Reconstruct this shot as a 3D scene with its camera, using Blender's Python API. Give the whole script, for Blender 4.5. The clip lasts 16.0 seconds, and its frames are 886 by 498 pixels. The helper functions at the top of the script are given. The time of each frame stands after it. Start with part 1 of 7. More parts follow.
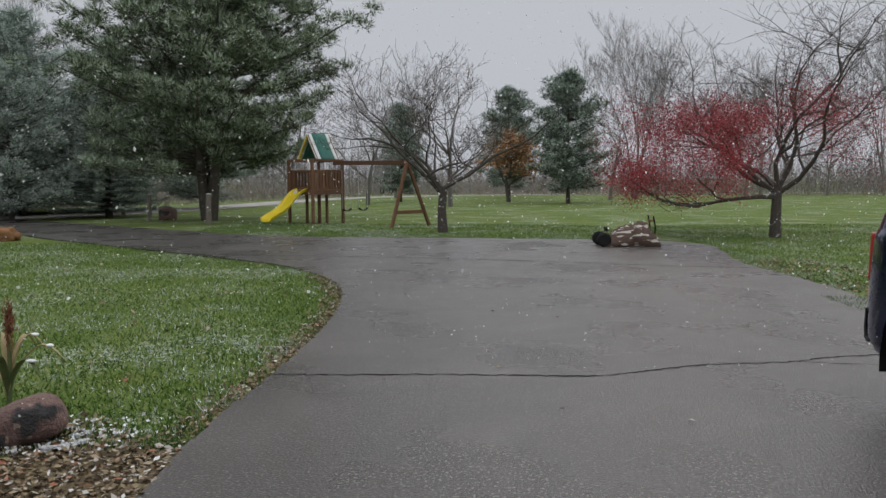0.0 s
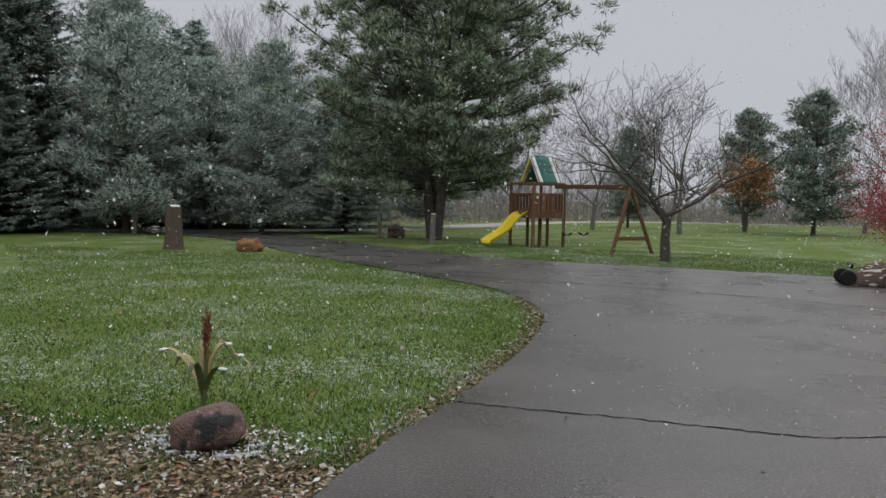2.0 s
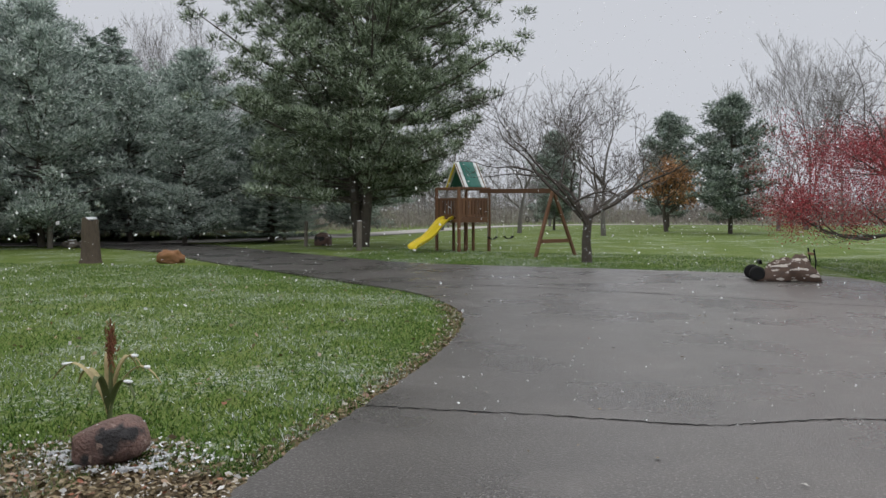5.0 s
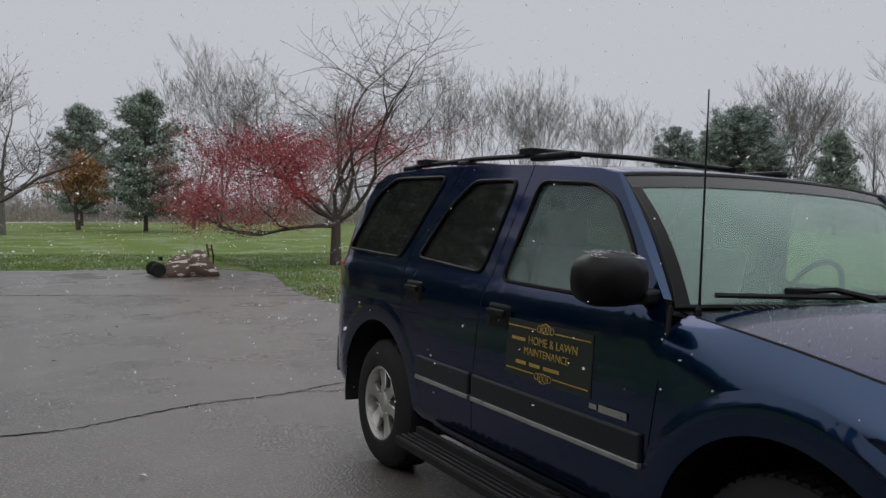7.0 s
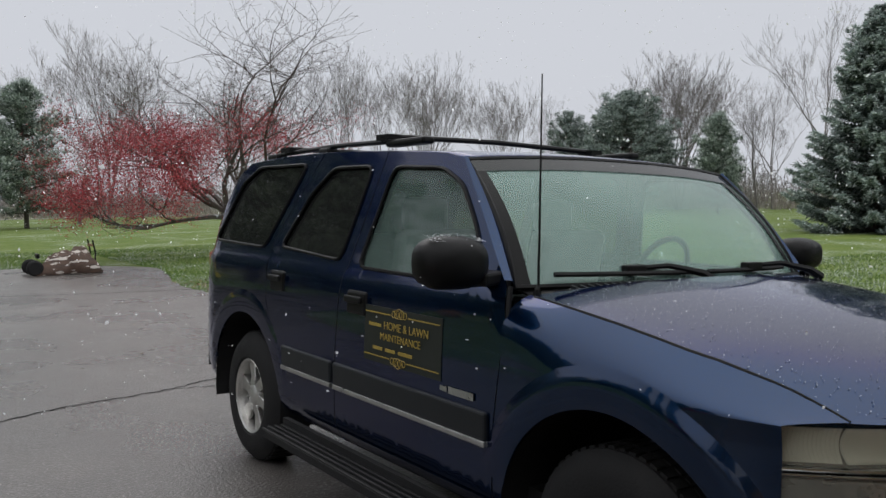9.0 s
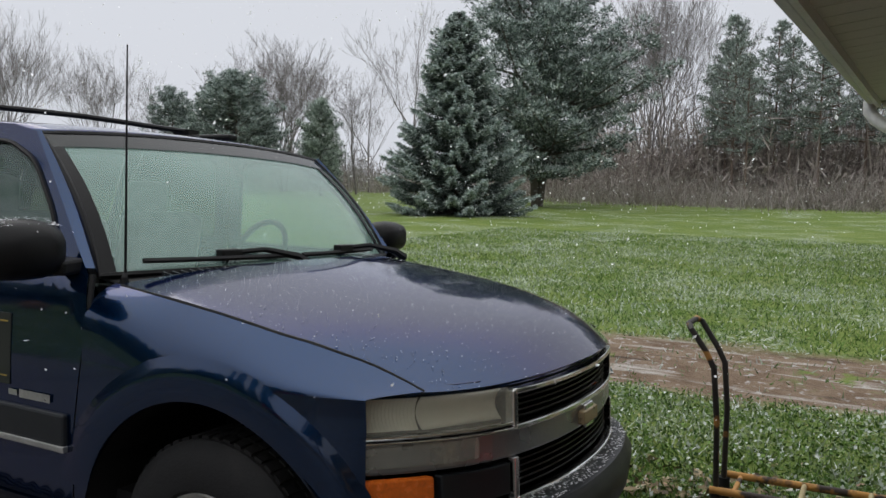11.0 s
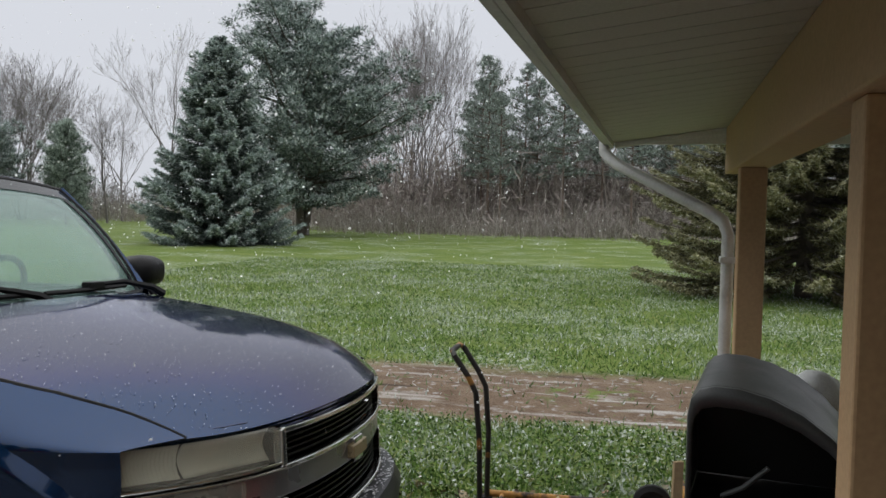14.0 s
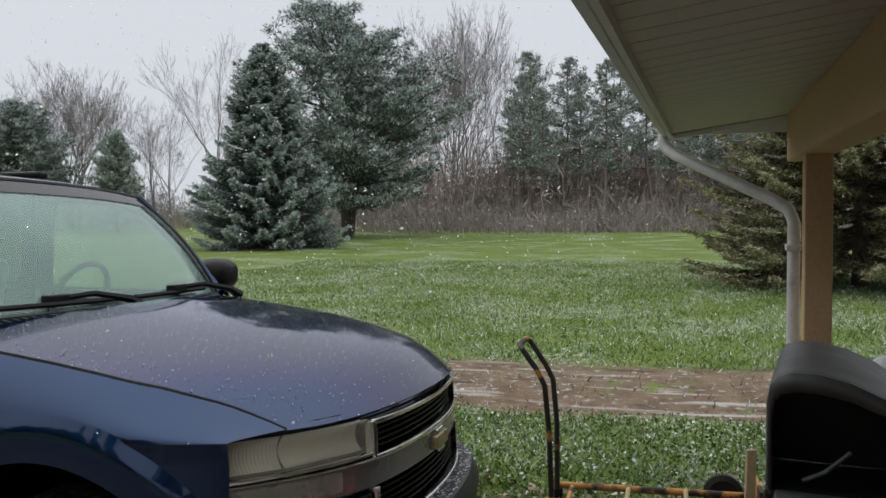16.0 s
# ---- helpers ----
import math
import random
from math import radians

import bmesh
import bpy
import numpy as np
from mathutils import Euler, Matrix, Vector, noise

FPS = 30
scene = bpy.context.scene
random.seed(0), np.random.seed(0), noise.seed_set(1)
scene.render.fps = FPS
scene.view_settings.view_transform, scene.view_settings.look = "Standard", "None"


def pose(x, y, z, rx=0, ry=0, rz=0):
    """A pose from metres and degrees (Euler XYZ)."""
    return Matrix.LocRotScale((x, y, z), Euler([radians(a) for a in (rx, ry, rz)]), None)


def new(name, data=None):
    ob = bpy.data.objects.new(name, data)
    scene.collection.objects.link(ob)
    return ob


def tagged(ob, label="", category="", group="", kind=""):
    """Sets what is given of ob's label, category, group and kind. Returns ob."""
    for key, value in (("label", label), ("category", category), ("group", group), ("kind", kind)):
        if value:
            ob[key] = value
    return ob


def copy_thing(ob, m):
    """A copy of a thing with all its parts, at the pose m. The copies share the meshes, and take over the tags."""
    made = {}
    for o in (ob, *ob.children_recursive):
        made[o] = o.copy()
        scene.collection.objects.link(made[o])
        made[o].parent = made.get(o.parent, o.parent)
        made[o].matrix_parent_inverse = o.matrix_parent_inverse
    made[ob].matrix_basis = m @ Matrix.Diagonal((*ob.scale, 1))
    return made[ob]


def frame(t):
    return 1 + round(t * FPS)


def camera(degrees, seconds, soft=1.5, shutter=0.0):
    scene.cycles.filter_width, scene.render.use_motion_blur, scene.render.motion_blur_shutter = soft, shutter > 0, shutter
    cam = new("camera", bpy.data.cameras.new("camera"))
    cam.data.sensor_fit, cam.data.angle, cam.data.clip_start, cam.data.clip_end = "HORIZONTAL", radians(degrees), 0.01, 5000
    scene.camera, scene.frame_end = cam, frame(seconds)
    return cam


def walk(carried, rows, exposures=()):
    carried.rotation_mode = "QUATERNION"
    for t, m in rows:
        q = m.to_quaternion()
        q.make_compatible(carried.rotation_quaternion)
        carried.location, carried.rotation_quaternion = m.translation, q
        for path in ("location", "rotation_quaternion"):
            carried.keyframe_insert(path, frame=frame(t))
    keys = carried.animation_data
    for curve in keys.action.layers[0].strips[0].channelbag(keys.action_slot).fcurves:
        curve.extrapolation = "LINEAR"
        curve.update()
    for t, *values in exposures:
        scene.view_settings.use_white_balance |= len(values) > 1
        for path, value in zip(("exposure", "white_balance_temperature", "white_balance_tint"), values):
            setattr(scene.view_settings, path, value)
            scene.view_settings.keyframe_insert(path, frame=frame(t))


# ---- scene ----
cam = camera(56.53, 16.0)
# seconds, eye, yaw (to the left of +y), pitch, roll
PATH = [
    (0, (-2.998, -4.932, 1.613), -0.68, -4.76, -0.44),
    (0.5, (-2.948, -4.800, 1.629), 2.32, -4.40, -0.11),
    (1, (-2.825, -4.732, 1.624), 8.16, -3.26, 0.87),
    (1.5, (-2.722, -4.655, 1.615), 14.53, -3.31, 1.30),
    (2, (-2.720, -4.561, 1.624), 15.06, -3.23, 1.06),
    (2.5, (-2.633, -4.538, 1.616), 17.57, -2.93, 1.86),
    (3, (-2.531, -4.580, 1.605), 23.24, -3.22, 2.55),
    (3.2, (-2.527, -4.582, 1.607), 24.03, -3.26, 2.65),
    (5.3, (-2.503, -4.611, 1.617), 4.86, -2.78, -0.26),
    (5.5, (-2.465, -4.616, 1.619), 0.82, -2.80, -0.17),
    (6, (-2.277, -4.631, 1.602), -7.78, -2.82, 0.25),
    (6.5, (-2.089, -4.652, 1.585), -17.64, -2.84, 0.59),
    (7, (-2.005, -4.597, 1.579), -28.24, -2.73, 0.52),
    (7.5, (-1.972, -4.543, 1.570), -32.68, -2.77, -0.31),
    (8, (-1.905, -4.606, 1.569), -32.51, -3.13, -0.29),
    (8.2, (-1.883, -4.640, 1.569), -32.42, -3.30, -0.54),
    (10.3, (-1.767, -4.734, 1.589), -53.29, -4.51, 0.29),
    (10.5, (-1.764, -4.729, 1.588), -57.94, -4.55, 0.61),
    (11, (-1.767, -4.720, 1.585), -61.90, -5.00, 0.76),
    (11.5, (-1.762, -4.731, 1.591), -62.48, -5.21, 0.74),
    (12, (-1.755, -4.742, 1.598), -68.54, -5.18, 0.90),
    (12.5, (-1.755, -4.734, 1.601), -73.46, -5.21, 1.14),
    (13, (-1.753, -4.725, 1.603), -75.77, -4.53, 1.47),
    (13.5, (-1.755, -4.721, 1.603), -77.00, -3.05, 1.46),
    (14, (-1.763, -4.716, 1.604), -78.03, -2.77, 1.08),
    (14.5, (-1.785, -4.701, 1.606), -78.32, -2.59, 1.00),
    (15, (-1.807, -4.670, 1.603), -78.10, -2.67, 0.75),
    (15.5, (-1.836, -4.636, 1.600), -77.63, -2.84, 0.42),
    (16, (-1.860, -4.617, 1.594), -75.06, -2.86, -0.64),
]


def aimed(eye, yaw, pitch, roll):
    return Matrix.Translation(eye) @ pose(0, 0, 0, 0, 0, yaw) @ pose(0, 0, 0, 90 + pitch) @ pose(0, 0, 0, 0, 0, roll)


walk(cam, [(t, aimed(eye, yaw, pitch, roll)) for t, eye, yaw, pitch, roll in PATH],
     exposures=[(0, -0.25), (3.2, -0.25), (5.3, -0.02), (5.6, -0.12), (6.0, -0.28), (6.7, -0.33), (7.3, -0.12), (8.2, -0.06), (10.3, 0.18), (16, 0.18)])


# ---- world and light: a low overcast sky ----
world = bpy.data.worlds.new("overcast")
scene.world = world
world.use_nodes = True
wn, wl = world.node_tree.nodes, world.node_tree.links
wn.clear()
sky = wn.new("ShaderNodeTexSky")
sky.sky_type, sky.sun_disc = "NISHITA", False
sky.sun_elevation, sky.sun_rotation = radians(38), radians(200)
sky.dust_density, sky.altitude = 6.0, 200
grey = wn.new("ShaderNodeHueSaturation")
grey.inputs["Saturation"].default_value = 0.12
grey.inputs["Value"].default_value = 0.09
coord = wn.new("ShaderNodeTexCoord")
split = wn.new("ShaderNodeSeparateXYZ")
ramp = wn.new("ShaderNodeMapRange")
ramp.interpolation_type = "SMOOTHSTEP"
ramp.inputs["From Min"].default_value, ramp.inputs["From Max"].default_value = 0.22, 1.0
ramp.inputs["To Min"].default_value, ramp.inputs["To Max"].default_value = 0.0, 1.0
cloud = wn.new("ShaderNodeMix")
cloud.data_type = "RGBA"
cloud.inputs["A"].default_value = (0.625, 0.648, 0.705, 1)
cloud.inputs["B"].default_value = (1.55, 1.57, 1.6, 1)
veil = wn.new("ShaderNodeMix")
veil.data_type = "RGBA"
veil.inputs["Factor"].default_value = 0.92
back = wn.new("ShaderNodeBackground")
out = wn.new("ShaderNodeOutputWorld")
wl.new(sky.outputs[0], grey.inputs["Color"])
wl.new(coord.outputs["Generated"], split.inputs[0])
wl.new(split.outputs["Z"], ramp.inputs["Value"])
wl.new(ramp.outputs[0], cloud.inputs["Factor"])
wl.new(grey.outputs[0], veil.inputs["A"])
wl.new(cloud.outputs["Result"], veil.inputs["B"])
wl.new(veil.outputs["Result"], back.inputs["Color"])
wl.new(back.outputs[0], out.inputs["Surface"])

sun = new("sun", bpy.data.lights.new("sun", "SUN"))
sun.data.energy, sun.data.angle, sun.data.color = 0.5, radians(40), (1.0, 0.97, 0.94)
sun.matrix_world = pose(0, 0, 30, 48, 0, 160)


# ---- materials ----
def mat(name, base, rough=0.7, metal=0.0, dark=None, scale=8.0, fine=90.0, bump=0.2, dist=0.01, spot=None, spot_at=(0.6, 0.7), spot_scale=3.0, island=0.0, objrand=0.0, spec=0.5, wave=None, coat=0.0, rough_var=0.12, speck=None):
    """A surface with two scales of mottling, grain relief and, if wanted, stains and a shade of its own for each piece."""
    m = bpy.data.materials.new(name)
    m.use_nodes = True
    n, l = m.node_tree.nodes, m.node_tree.links
    b = n["Principled BSDF"]
    b.inputs["Metallic"].default_value = metal
    b.inputs["Specular IOR Level"].default_value = spec
    b.inputs["Coat Weight"].default_value = coat
    b.inputs["Coat Roughness"].default_value = 0.05
    tc = n.new("ShaderNodeTexCoord")
    src = tc.outputs["Object"]
    if wave:
        mp = n.new("ShaderNodeMapping")
        mp.inputs["Scale"].default_value = wave
        l.new(src, mp.inputs["Vector"])
        src = mp.outputs[0]

    def noise_at(sc, detail=5.0):
        t = n.new("ShaderNodeTexNoise")
        t.inputs["Scale"].default_value, t.inputs["Detail"].default_value = sc, detail
        l.new(src, t.inputs["Vector"])
        return t.outputs["Fac"]

    def mixer(fac, a, c):
        x = n.new("ShaderNodeMix")
        x.data_type = "RGBA"
        if fac is not None:
            l.new(fac, x.inputs["Factor"])
        for sock, v in (("A", a), ("B", c)):
            if isinstance(v, tuple):
                x.inputs[sock].default_value = (*v[:3], 1)
            else:
                l.new(v, x.inputs[sock])
        return x.outputs["Result"]

    def span(fac, lo, hi):
        r = n.new("ShaderNodeMapRange")
        r.inputs["From Min"].default_value, r.inputs["From Max"].default_value = lo, hi
        l.new(fac, r.inputs["Value"])
        return r.outputs[0]

    dark = dark or tuple(c * 0.6 for c in base)
    big, small = noise_at(scale), noise_at(fine, 3.0)
    col = mixer(span(big, 0.3, 0.7), dark, base)
    col = mixer(span(small, 0.2, 1.4), col, tuple(min(1, c * 1.35) for c in base))
    if spot:
        col = mixer(span(noise_at(spot_scale, 8.0), *spot_at), col, spot)
    if speck:
        col = mixer(span(noise_at(speck[1], 2.0), speck[2], speck[3]), col, speck[0])
    for amount, kind, sock in ((island, "ShaderNodeNewGeometry", "Random Per Island"), (objrand, "ShaderNodeObjectInfo", "Random")):
        if amount:
            g = n.new(kind)
            hsv = n.new("ShaderNodeHueSaturation")
            l.new(span(g.outputs[sock], 0, 1), hsv.inputs["Value"])
            hsv.inputs["Value"].links[0].from_node.inputs["To Min"].default_value = 1 - amount
            hsv.inputs["Value"].links[0].from_node.inputs["To Max"].default_value = 1 + amount
            l.new(col, hsv.inputs["Color"])
            col = hsv.outputs[0]
    l.new(col, b.inputs["Base Color"])
    r = span(big, 0.2, 0.8)
    r.node.inputs["To Min"].default_value, r.node.inputs["To Max"].default_value = max(0, rough - rough_var), min(1, rough + rough_var)
    l.new(r, b.inputs["Roughness"])
    if bump:
        bp = n.new("ShaderNodeBump")
        bp.inputs["Strength"].default_value, bp.inputs["Distance"].default_value = bump, dist
        l.new(small, bp.inputs["Height"])
        l.new(bp.outputs[0], b.inputs["Normal"])
    return m


def two_tone(name, rows, rough=0.8, spec=0.3):
    """Small leaves and blades: each one takes its colour from rows of (share, colour)."""
    m = bpy.data.materials.new(name)
    m.use_nodes = True
    n, l = m.node_tree.nodes, m.node_tree.links
    b = n["Principled BSDF"]
    g = n.new("ShaderNodeNewGeometry")
    r = n.new("ShaderNodeValToRGB")
    r.color_ramp.interpolation = "LINEAR"
    while len(r.color_ramp.elements) < len(rows):
        r.color_ramp.elements.new(0.5)
    for e, (at, c) in zip(r.color_ramp.elements, rows):
        e.position, e.color = at, (*c, 1)
    l.new(g.outputs["Random Per Island"], r.inputs["Fac"])
    l.new(r.outputs[0], b.inputs["Base Color"])
    b.inputs["Roughness"].default_value = rough
    b.inputs["Specular IOR Level"].default_value = spec
    return m


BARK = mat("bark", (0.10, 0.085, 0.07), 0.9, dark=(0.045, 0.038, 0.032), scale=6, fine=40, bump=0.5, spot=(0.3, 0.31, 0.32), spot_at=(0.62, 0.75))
# Bark for far trees, lightened and greyed to carry the haze.
BARK_FAR = mat("haze_paled_bark", (0.19, 0.175, 0.17), 0.95, dark=(0.125, 0.115, 0.11), scale=2, fine=20, bump=0)
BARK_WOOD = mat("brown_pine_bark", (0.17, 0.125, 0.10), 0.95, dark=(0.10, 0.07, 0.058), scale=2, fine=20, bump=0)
BARK_SNOW = mat("snowy_bark", (0.085, 0.07, 0.062), 0.9, dark=(0.045, 0.037, 0.033), scale=9, fine=40, bump=0.4, spot=(0.5, 0.52, 0.55), spot_at=(0.62, 0.70), spot_scale=7)
# Needles deep in the crown are darkened: shade between boughs put into the colour.
NEEDLE = two_tone("shaded_spruce_needles", [(0.0, (0.03, 0.046, 0.04)), (0.5, (0.085, 0.115, 0.10)), (0.85, (0.16, 0.20, 0.18)), (1.0, (0.34, 0.38, 0.37))])
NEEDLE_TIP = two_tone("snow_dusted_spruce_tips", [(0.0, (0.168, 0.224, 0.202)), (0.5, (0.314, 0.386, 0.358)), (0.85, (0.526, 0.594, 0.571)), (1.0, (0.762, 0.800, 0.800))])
NEEDLE_DARK = two_tone("dark_needles", [(0.0, (0.039, 0.055, 0.044)), (0.6, (0.111, 0.150, 0.120)), (0.9, (0.208, 0.260, 0.221)), (1.0, (0.390, 0.442, 0.416))])
DARK_TIP = two_tone("dusted_dark_tips", [(0.0, (0.144, 0.192, 0.156)), (0.6, (0.336, 0.408, 0.348)), (0.9, (0.540, 0.612, 0.564)), (1.0, (0.720, 0.780, 0.756))])
# Distance haze greys and lightens the needle colour itself.
NEEDLE_WOOD = two_tone("haze_tinted_needles", [(0.0, (0.07, 0.085, 0.075)), (0.5, (0.17, 0.20, 0.178)), (0.85, (0.31, 0.35, 0.33)), (1.0, (0.52, 0.56, 0.56))])
# Frost and distance haze are both mixed into these two needle colours.
NEEDLE_FROST_HAZE = two_tone("hazy_grey_green_needles", [(0.0, (0.104, 0.143, 0.117)), (0.5, (0.260, 0.325, 0.280)), (0.85, (0.442, 0.507, 0.455)), (1.0, (0.650, 0.702, 0.689))])
FROST_HAZE_TIP = two_tone("frosted_hazy_needles", [(0.0, (0.280, 0.347, 0.302)), (0.5, (0.493, 0.571, 0.521)), (0.85, (0.672, 0.739, 0.694)), (1.0, (0.800, 0.800, 0.800))])
# Dark lower and pale upper needles put shading, besides snow, into the colour.
NEEDLE_PINE = two_tone("shaded_white_pine_needles", [(0.0, (0.022, 0.036, 0.020)), (0.5, (0.085, 0.118, 0.068)), (0.85, (0.18, 0.22, 0.135)), (1.0, (0.32, 0.37, 0.28))])
PINE_TIP = two_tone("pale_upper_pine_needles", [(0.0, (0.154, 0.209, 0.121)), (0.5, (0.352, 0.435, 0.292)), (0.8, (0.506, 0.583, 0.462)), (1.0, (0.682, 0.748, 0.682))])
NEEDLE_OLD = two_tone("brownish_needles", [(0.0, (0.035, 0.034, 0.018)), (0.5, (0.12, 0.112, 0.056)), (0.85, (0.22, 0.21, 0.11)), (1.0, (0.4, 0.42, 0.34))])
OLD_TIP = two_tone("pale_brownish_tips", [(0.0, (0.16, 0.155, 0.075)), (0.5, (0.31, 0.30, 0.16)), (0.85, (0.44, 0.43, 0.28)), (1.0, (0.62, 0.64, 0.56))])
LEAF_RUSSET = two_tone("russet_leaves", [(0.0, (0.22, 0.11, 0.05)), (0.6, (0.46, 0.24, 0.11)), (1.0, (0.58, 0.36, 0.2))])
BERRY = two_tone("red_berries", [(0.0, (0.20, 0.015, 0.025)), (0.6, (0.42, 0.04, 0.055)), (1.0, (0.58, 0.14, 0.14))], rough=0.5)
BUSH_RED = two_tone("scarlet_leaves", [(0.0, (0.30, 0.008, 0.012)), (0.6, (0.62, 0.015, 0.03)), (1.0, (0.75, 0.05, 0.06))], rough=0.55)
BRUSH = two_tone("dead_brush", [(0.0, (0.17, 0.145, 0.13)), (0.6, (0.30, 0.26, 0.235)), (1.0, (0.45, 0.42, 0.40))])
# Both far twig colours are greyed and lightened to stand for haze.
BRUSH_WARM = two_tone("haze_greyed_brown_twigs", [(0.0, (0.19, 0.16, 0.145)), (0.6, (0.31, 0.265, 0.24)), (1.0, (0.42, 0.38, 0.36))])
BRUSH_FAR = two_tone("haze_greyed_far_twigs", [(0.0, (0.17, 0.155, 0.15)), (0.6, (0.27, 0.255, 0.25)), (1.0, (0.38, 0.37, 0.375))])
GRASS = two_tone("grass_blades", [(0.0, (0.018, 0.055, 0.008)), (0.55, (0.088, 0.18, 0.024)), (0.85, (0.17, 0.28, 0.06)), (1.0, (0.34, 0.34, 0.15))], rough=0.6)
GRASS_FROST = two_tone("frosted_grass_blades", [(0.0, (0.07, 0.13, 0.03)), (0.5, (0.16, 0.235, 0.09)), (0.74, (0.42, 0.48, 0.42)), (1.0, (0.75, 0.78, 0.8))], rough=0.6)
LITTER = two_tone("fallen_leaves", [(0.0, (0.06, 0.045, 0.028)), (0.4, (0.16, 0.12, 0.065)), (0.7, (0.30, 0.235, 0.14)), (0.82, (0.42, 0.36, 0.27)), (0.85, (0.32, 0.10, 0.05)), (0.91, (0.42, 0.38, 0.32)), (1.0, (0.74, 0.74, 0.74))])
SNOW = mat("snow", (0.78, 0.8, 0.83), 0.75, dark=(0.66, 0.68, 0.72), scale=20, fine=160, bump=0.4)
OLD_SNOW = mat("old_snow", (0.55, 0.57, 0.6), 0.8, dark=(0.16, 0.15, 0.14), scale=26, fine=160, bump=0.5)
CEDAR = mat("cedar_boards", (0.17, 0.085, 0.046), 0.8, dark=(0.11, 0.055, 0.033), scale=3, fine=30, wave=(8, 8, 1), bump=0.3, objrand=0.25)
TAN = mat("tan_paint", (0.50, 0.33, 0.18), 0.7, dark=(0.43, 0.275, 0.145), scale=3, fine=60, bump=0.12)
WHITE_PAINT = mat("white_paint", (0.74, 0.74, 0.72), 0.6, dark=(0.62, 0.62, 0.6), scale=4, fine=80, bump=0.08, spot=(0.35, 0.33, 0.3), spot_at=(0.66, 0.8))
SOFFIT = mat("soffit_vinyl", (0.48, 0.46, 0.40), 0.55, dark=(0.40, 0.385, 0.33), scale=2, fine=120, bump=0.1)
GUTTER = mat("gutter_metal", (0.62, 0.62, 0.6), 0.45, dark=(0.45, 0.45, 0.44), scale=6, fine=60, bump=0.06, spot=(0.2, 0.18, 0.15), spot_at=(0.62, 0.8))
CONCRETE = mat("wet_concrete", (0.26, 0.24, 0.225), 0.42, dark=(0.17, 0.16, 0.15), scale=1.5, fine=70, bump=0.2, rough_var=0.2)
YELLOW = mat("yellow_plastic", (0.78, 0.60, 0.03), 0.4, dark=(0.66, 0.50, 0.03), scale=3, fine=40, bump=0.03)
GREEN_ROOF = mat("green_canvas", (0.035, 0.16, 0.13), 0.7, dark=(0.02, 0.11, 0.09), scale=4, fine=90, bump=0.1)
WHITE_CANVAS = mat("white_canvas", (0.72, 0.74, 0.74), 0.7, scale=4, fine=90, bump=0.1, dark=(0.6, 0.62, 0.62))
STONE = mat("field_stone", (0.20, 0.12, 0.10), 0.75, dark=(0.07, 0.045, 0.042), scale=6, fine=50, bump=0.8, dist=0.03, spot=(0.03, 0.028, 0.03), spot_at=(0.54, 0.6), spot_scale=3.2, speck=((0.28, 0.2, 0.17), 18, 0.64, 0.7))
WEATHERED = mat("weathered_wood", (0.21, 0.185, 0.16), 0.9, dark=(0.10, 0.085, 0.07), scale=5, fine=50, wave=(6, 6, 1), bump=0.5, spot=(0.5, 0.52, 0.55), spot_at=(0.66, 0.74))
BLACK_RUBBER = mat("tyre_rubber", (0.014, 0.014, 0.015), 0.75, spec=0.25, dark=(0.009, 0.009, 0.009), scale=12, fine=120, bump=0.2, spot=(0.04, 0.038, 0.036), spot_at=(0.6, 0.85))
BLACK_PLASTIC = mat("black_plastic", (0.0055, 0.0055, 0.006), 0.42, spec=0.18, dark=(0.005, 0.005, 0.005), scale=8, fine=300, bump=0.12)
TRIM_GREY = mat("grey_plastic_trim", (0.013, 0.015, 0.018), 0.4, spec=0.35, dark=(0.009, 0.011, 0.013), scale=6, fine=200, bump=0.08)
STEEL = mat("steel", (0.55, 0.55, 0.54), 0.35, 0.9, dark=(0.38, 0.38, 0.37), scale=9, fine=80, bump=0.05)
CHROME = mat("chrome", (0.75, 0.75, 0.74), 0.16, 1.0, dark=(0.62, 0.62, 0.6), scale=9, fine=120, bump=0.03, rough_var=0.08)
RUSTY = mat("yellow_paint_rusting", (0.48, 0.24, 0.05), 0.6, dark=(0.34, 0.16, 0.035), scale=12, fine=60, bump=0.3, spot=(0.035, 0.022, 0.015), spot_at=(0.46, 0.54), spot_scale=9)
RUSTY_DARK = mat("worn_black_paint", (0.02, 0.016, 0.013), 0.6, dark=(0.012, 0.01, 0.009), scale=12, fine=60, bump=0.3, spot=(0.36, 0.17, 0.04), spot_at=(0.56, 0.62), spot_scale=7)
RED_PAINT = mat("red_paint", (0.42, 0.03, 0.03), 0.45, dark=(0.32, 0.02, 0.02), scale=5, fine=60, bump=0.1)
RED_ROOF = mat("red_shingle_paint", (0.44, 0.06, 0.07), 0.6, scale=6, fine=60, spot=(0.6, 0.5, 0.5), spot_at=(0.55, 0.75))
BLUE_PAINT = mat("blue_paint", (0.03, 0.08, 0.3), 0.5)
LATTICE = mat("cream_lattice", (0.55, 0.5, 0.38), 0.7)
SHINGLE = mat("roof_shingles", (0.12, 0.11, 0.10), 0.9, scale=4, fine=60, bump=0.4)
SIDING = mat("house_siding", (0.5, 0.42, 0.33), 0.7, scale=2, fine=60, bump=0.05)


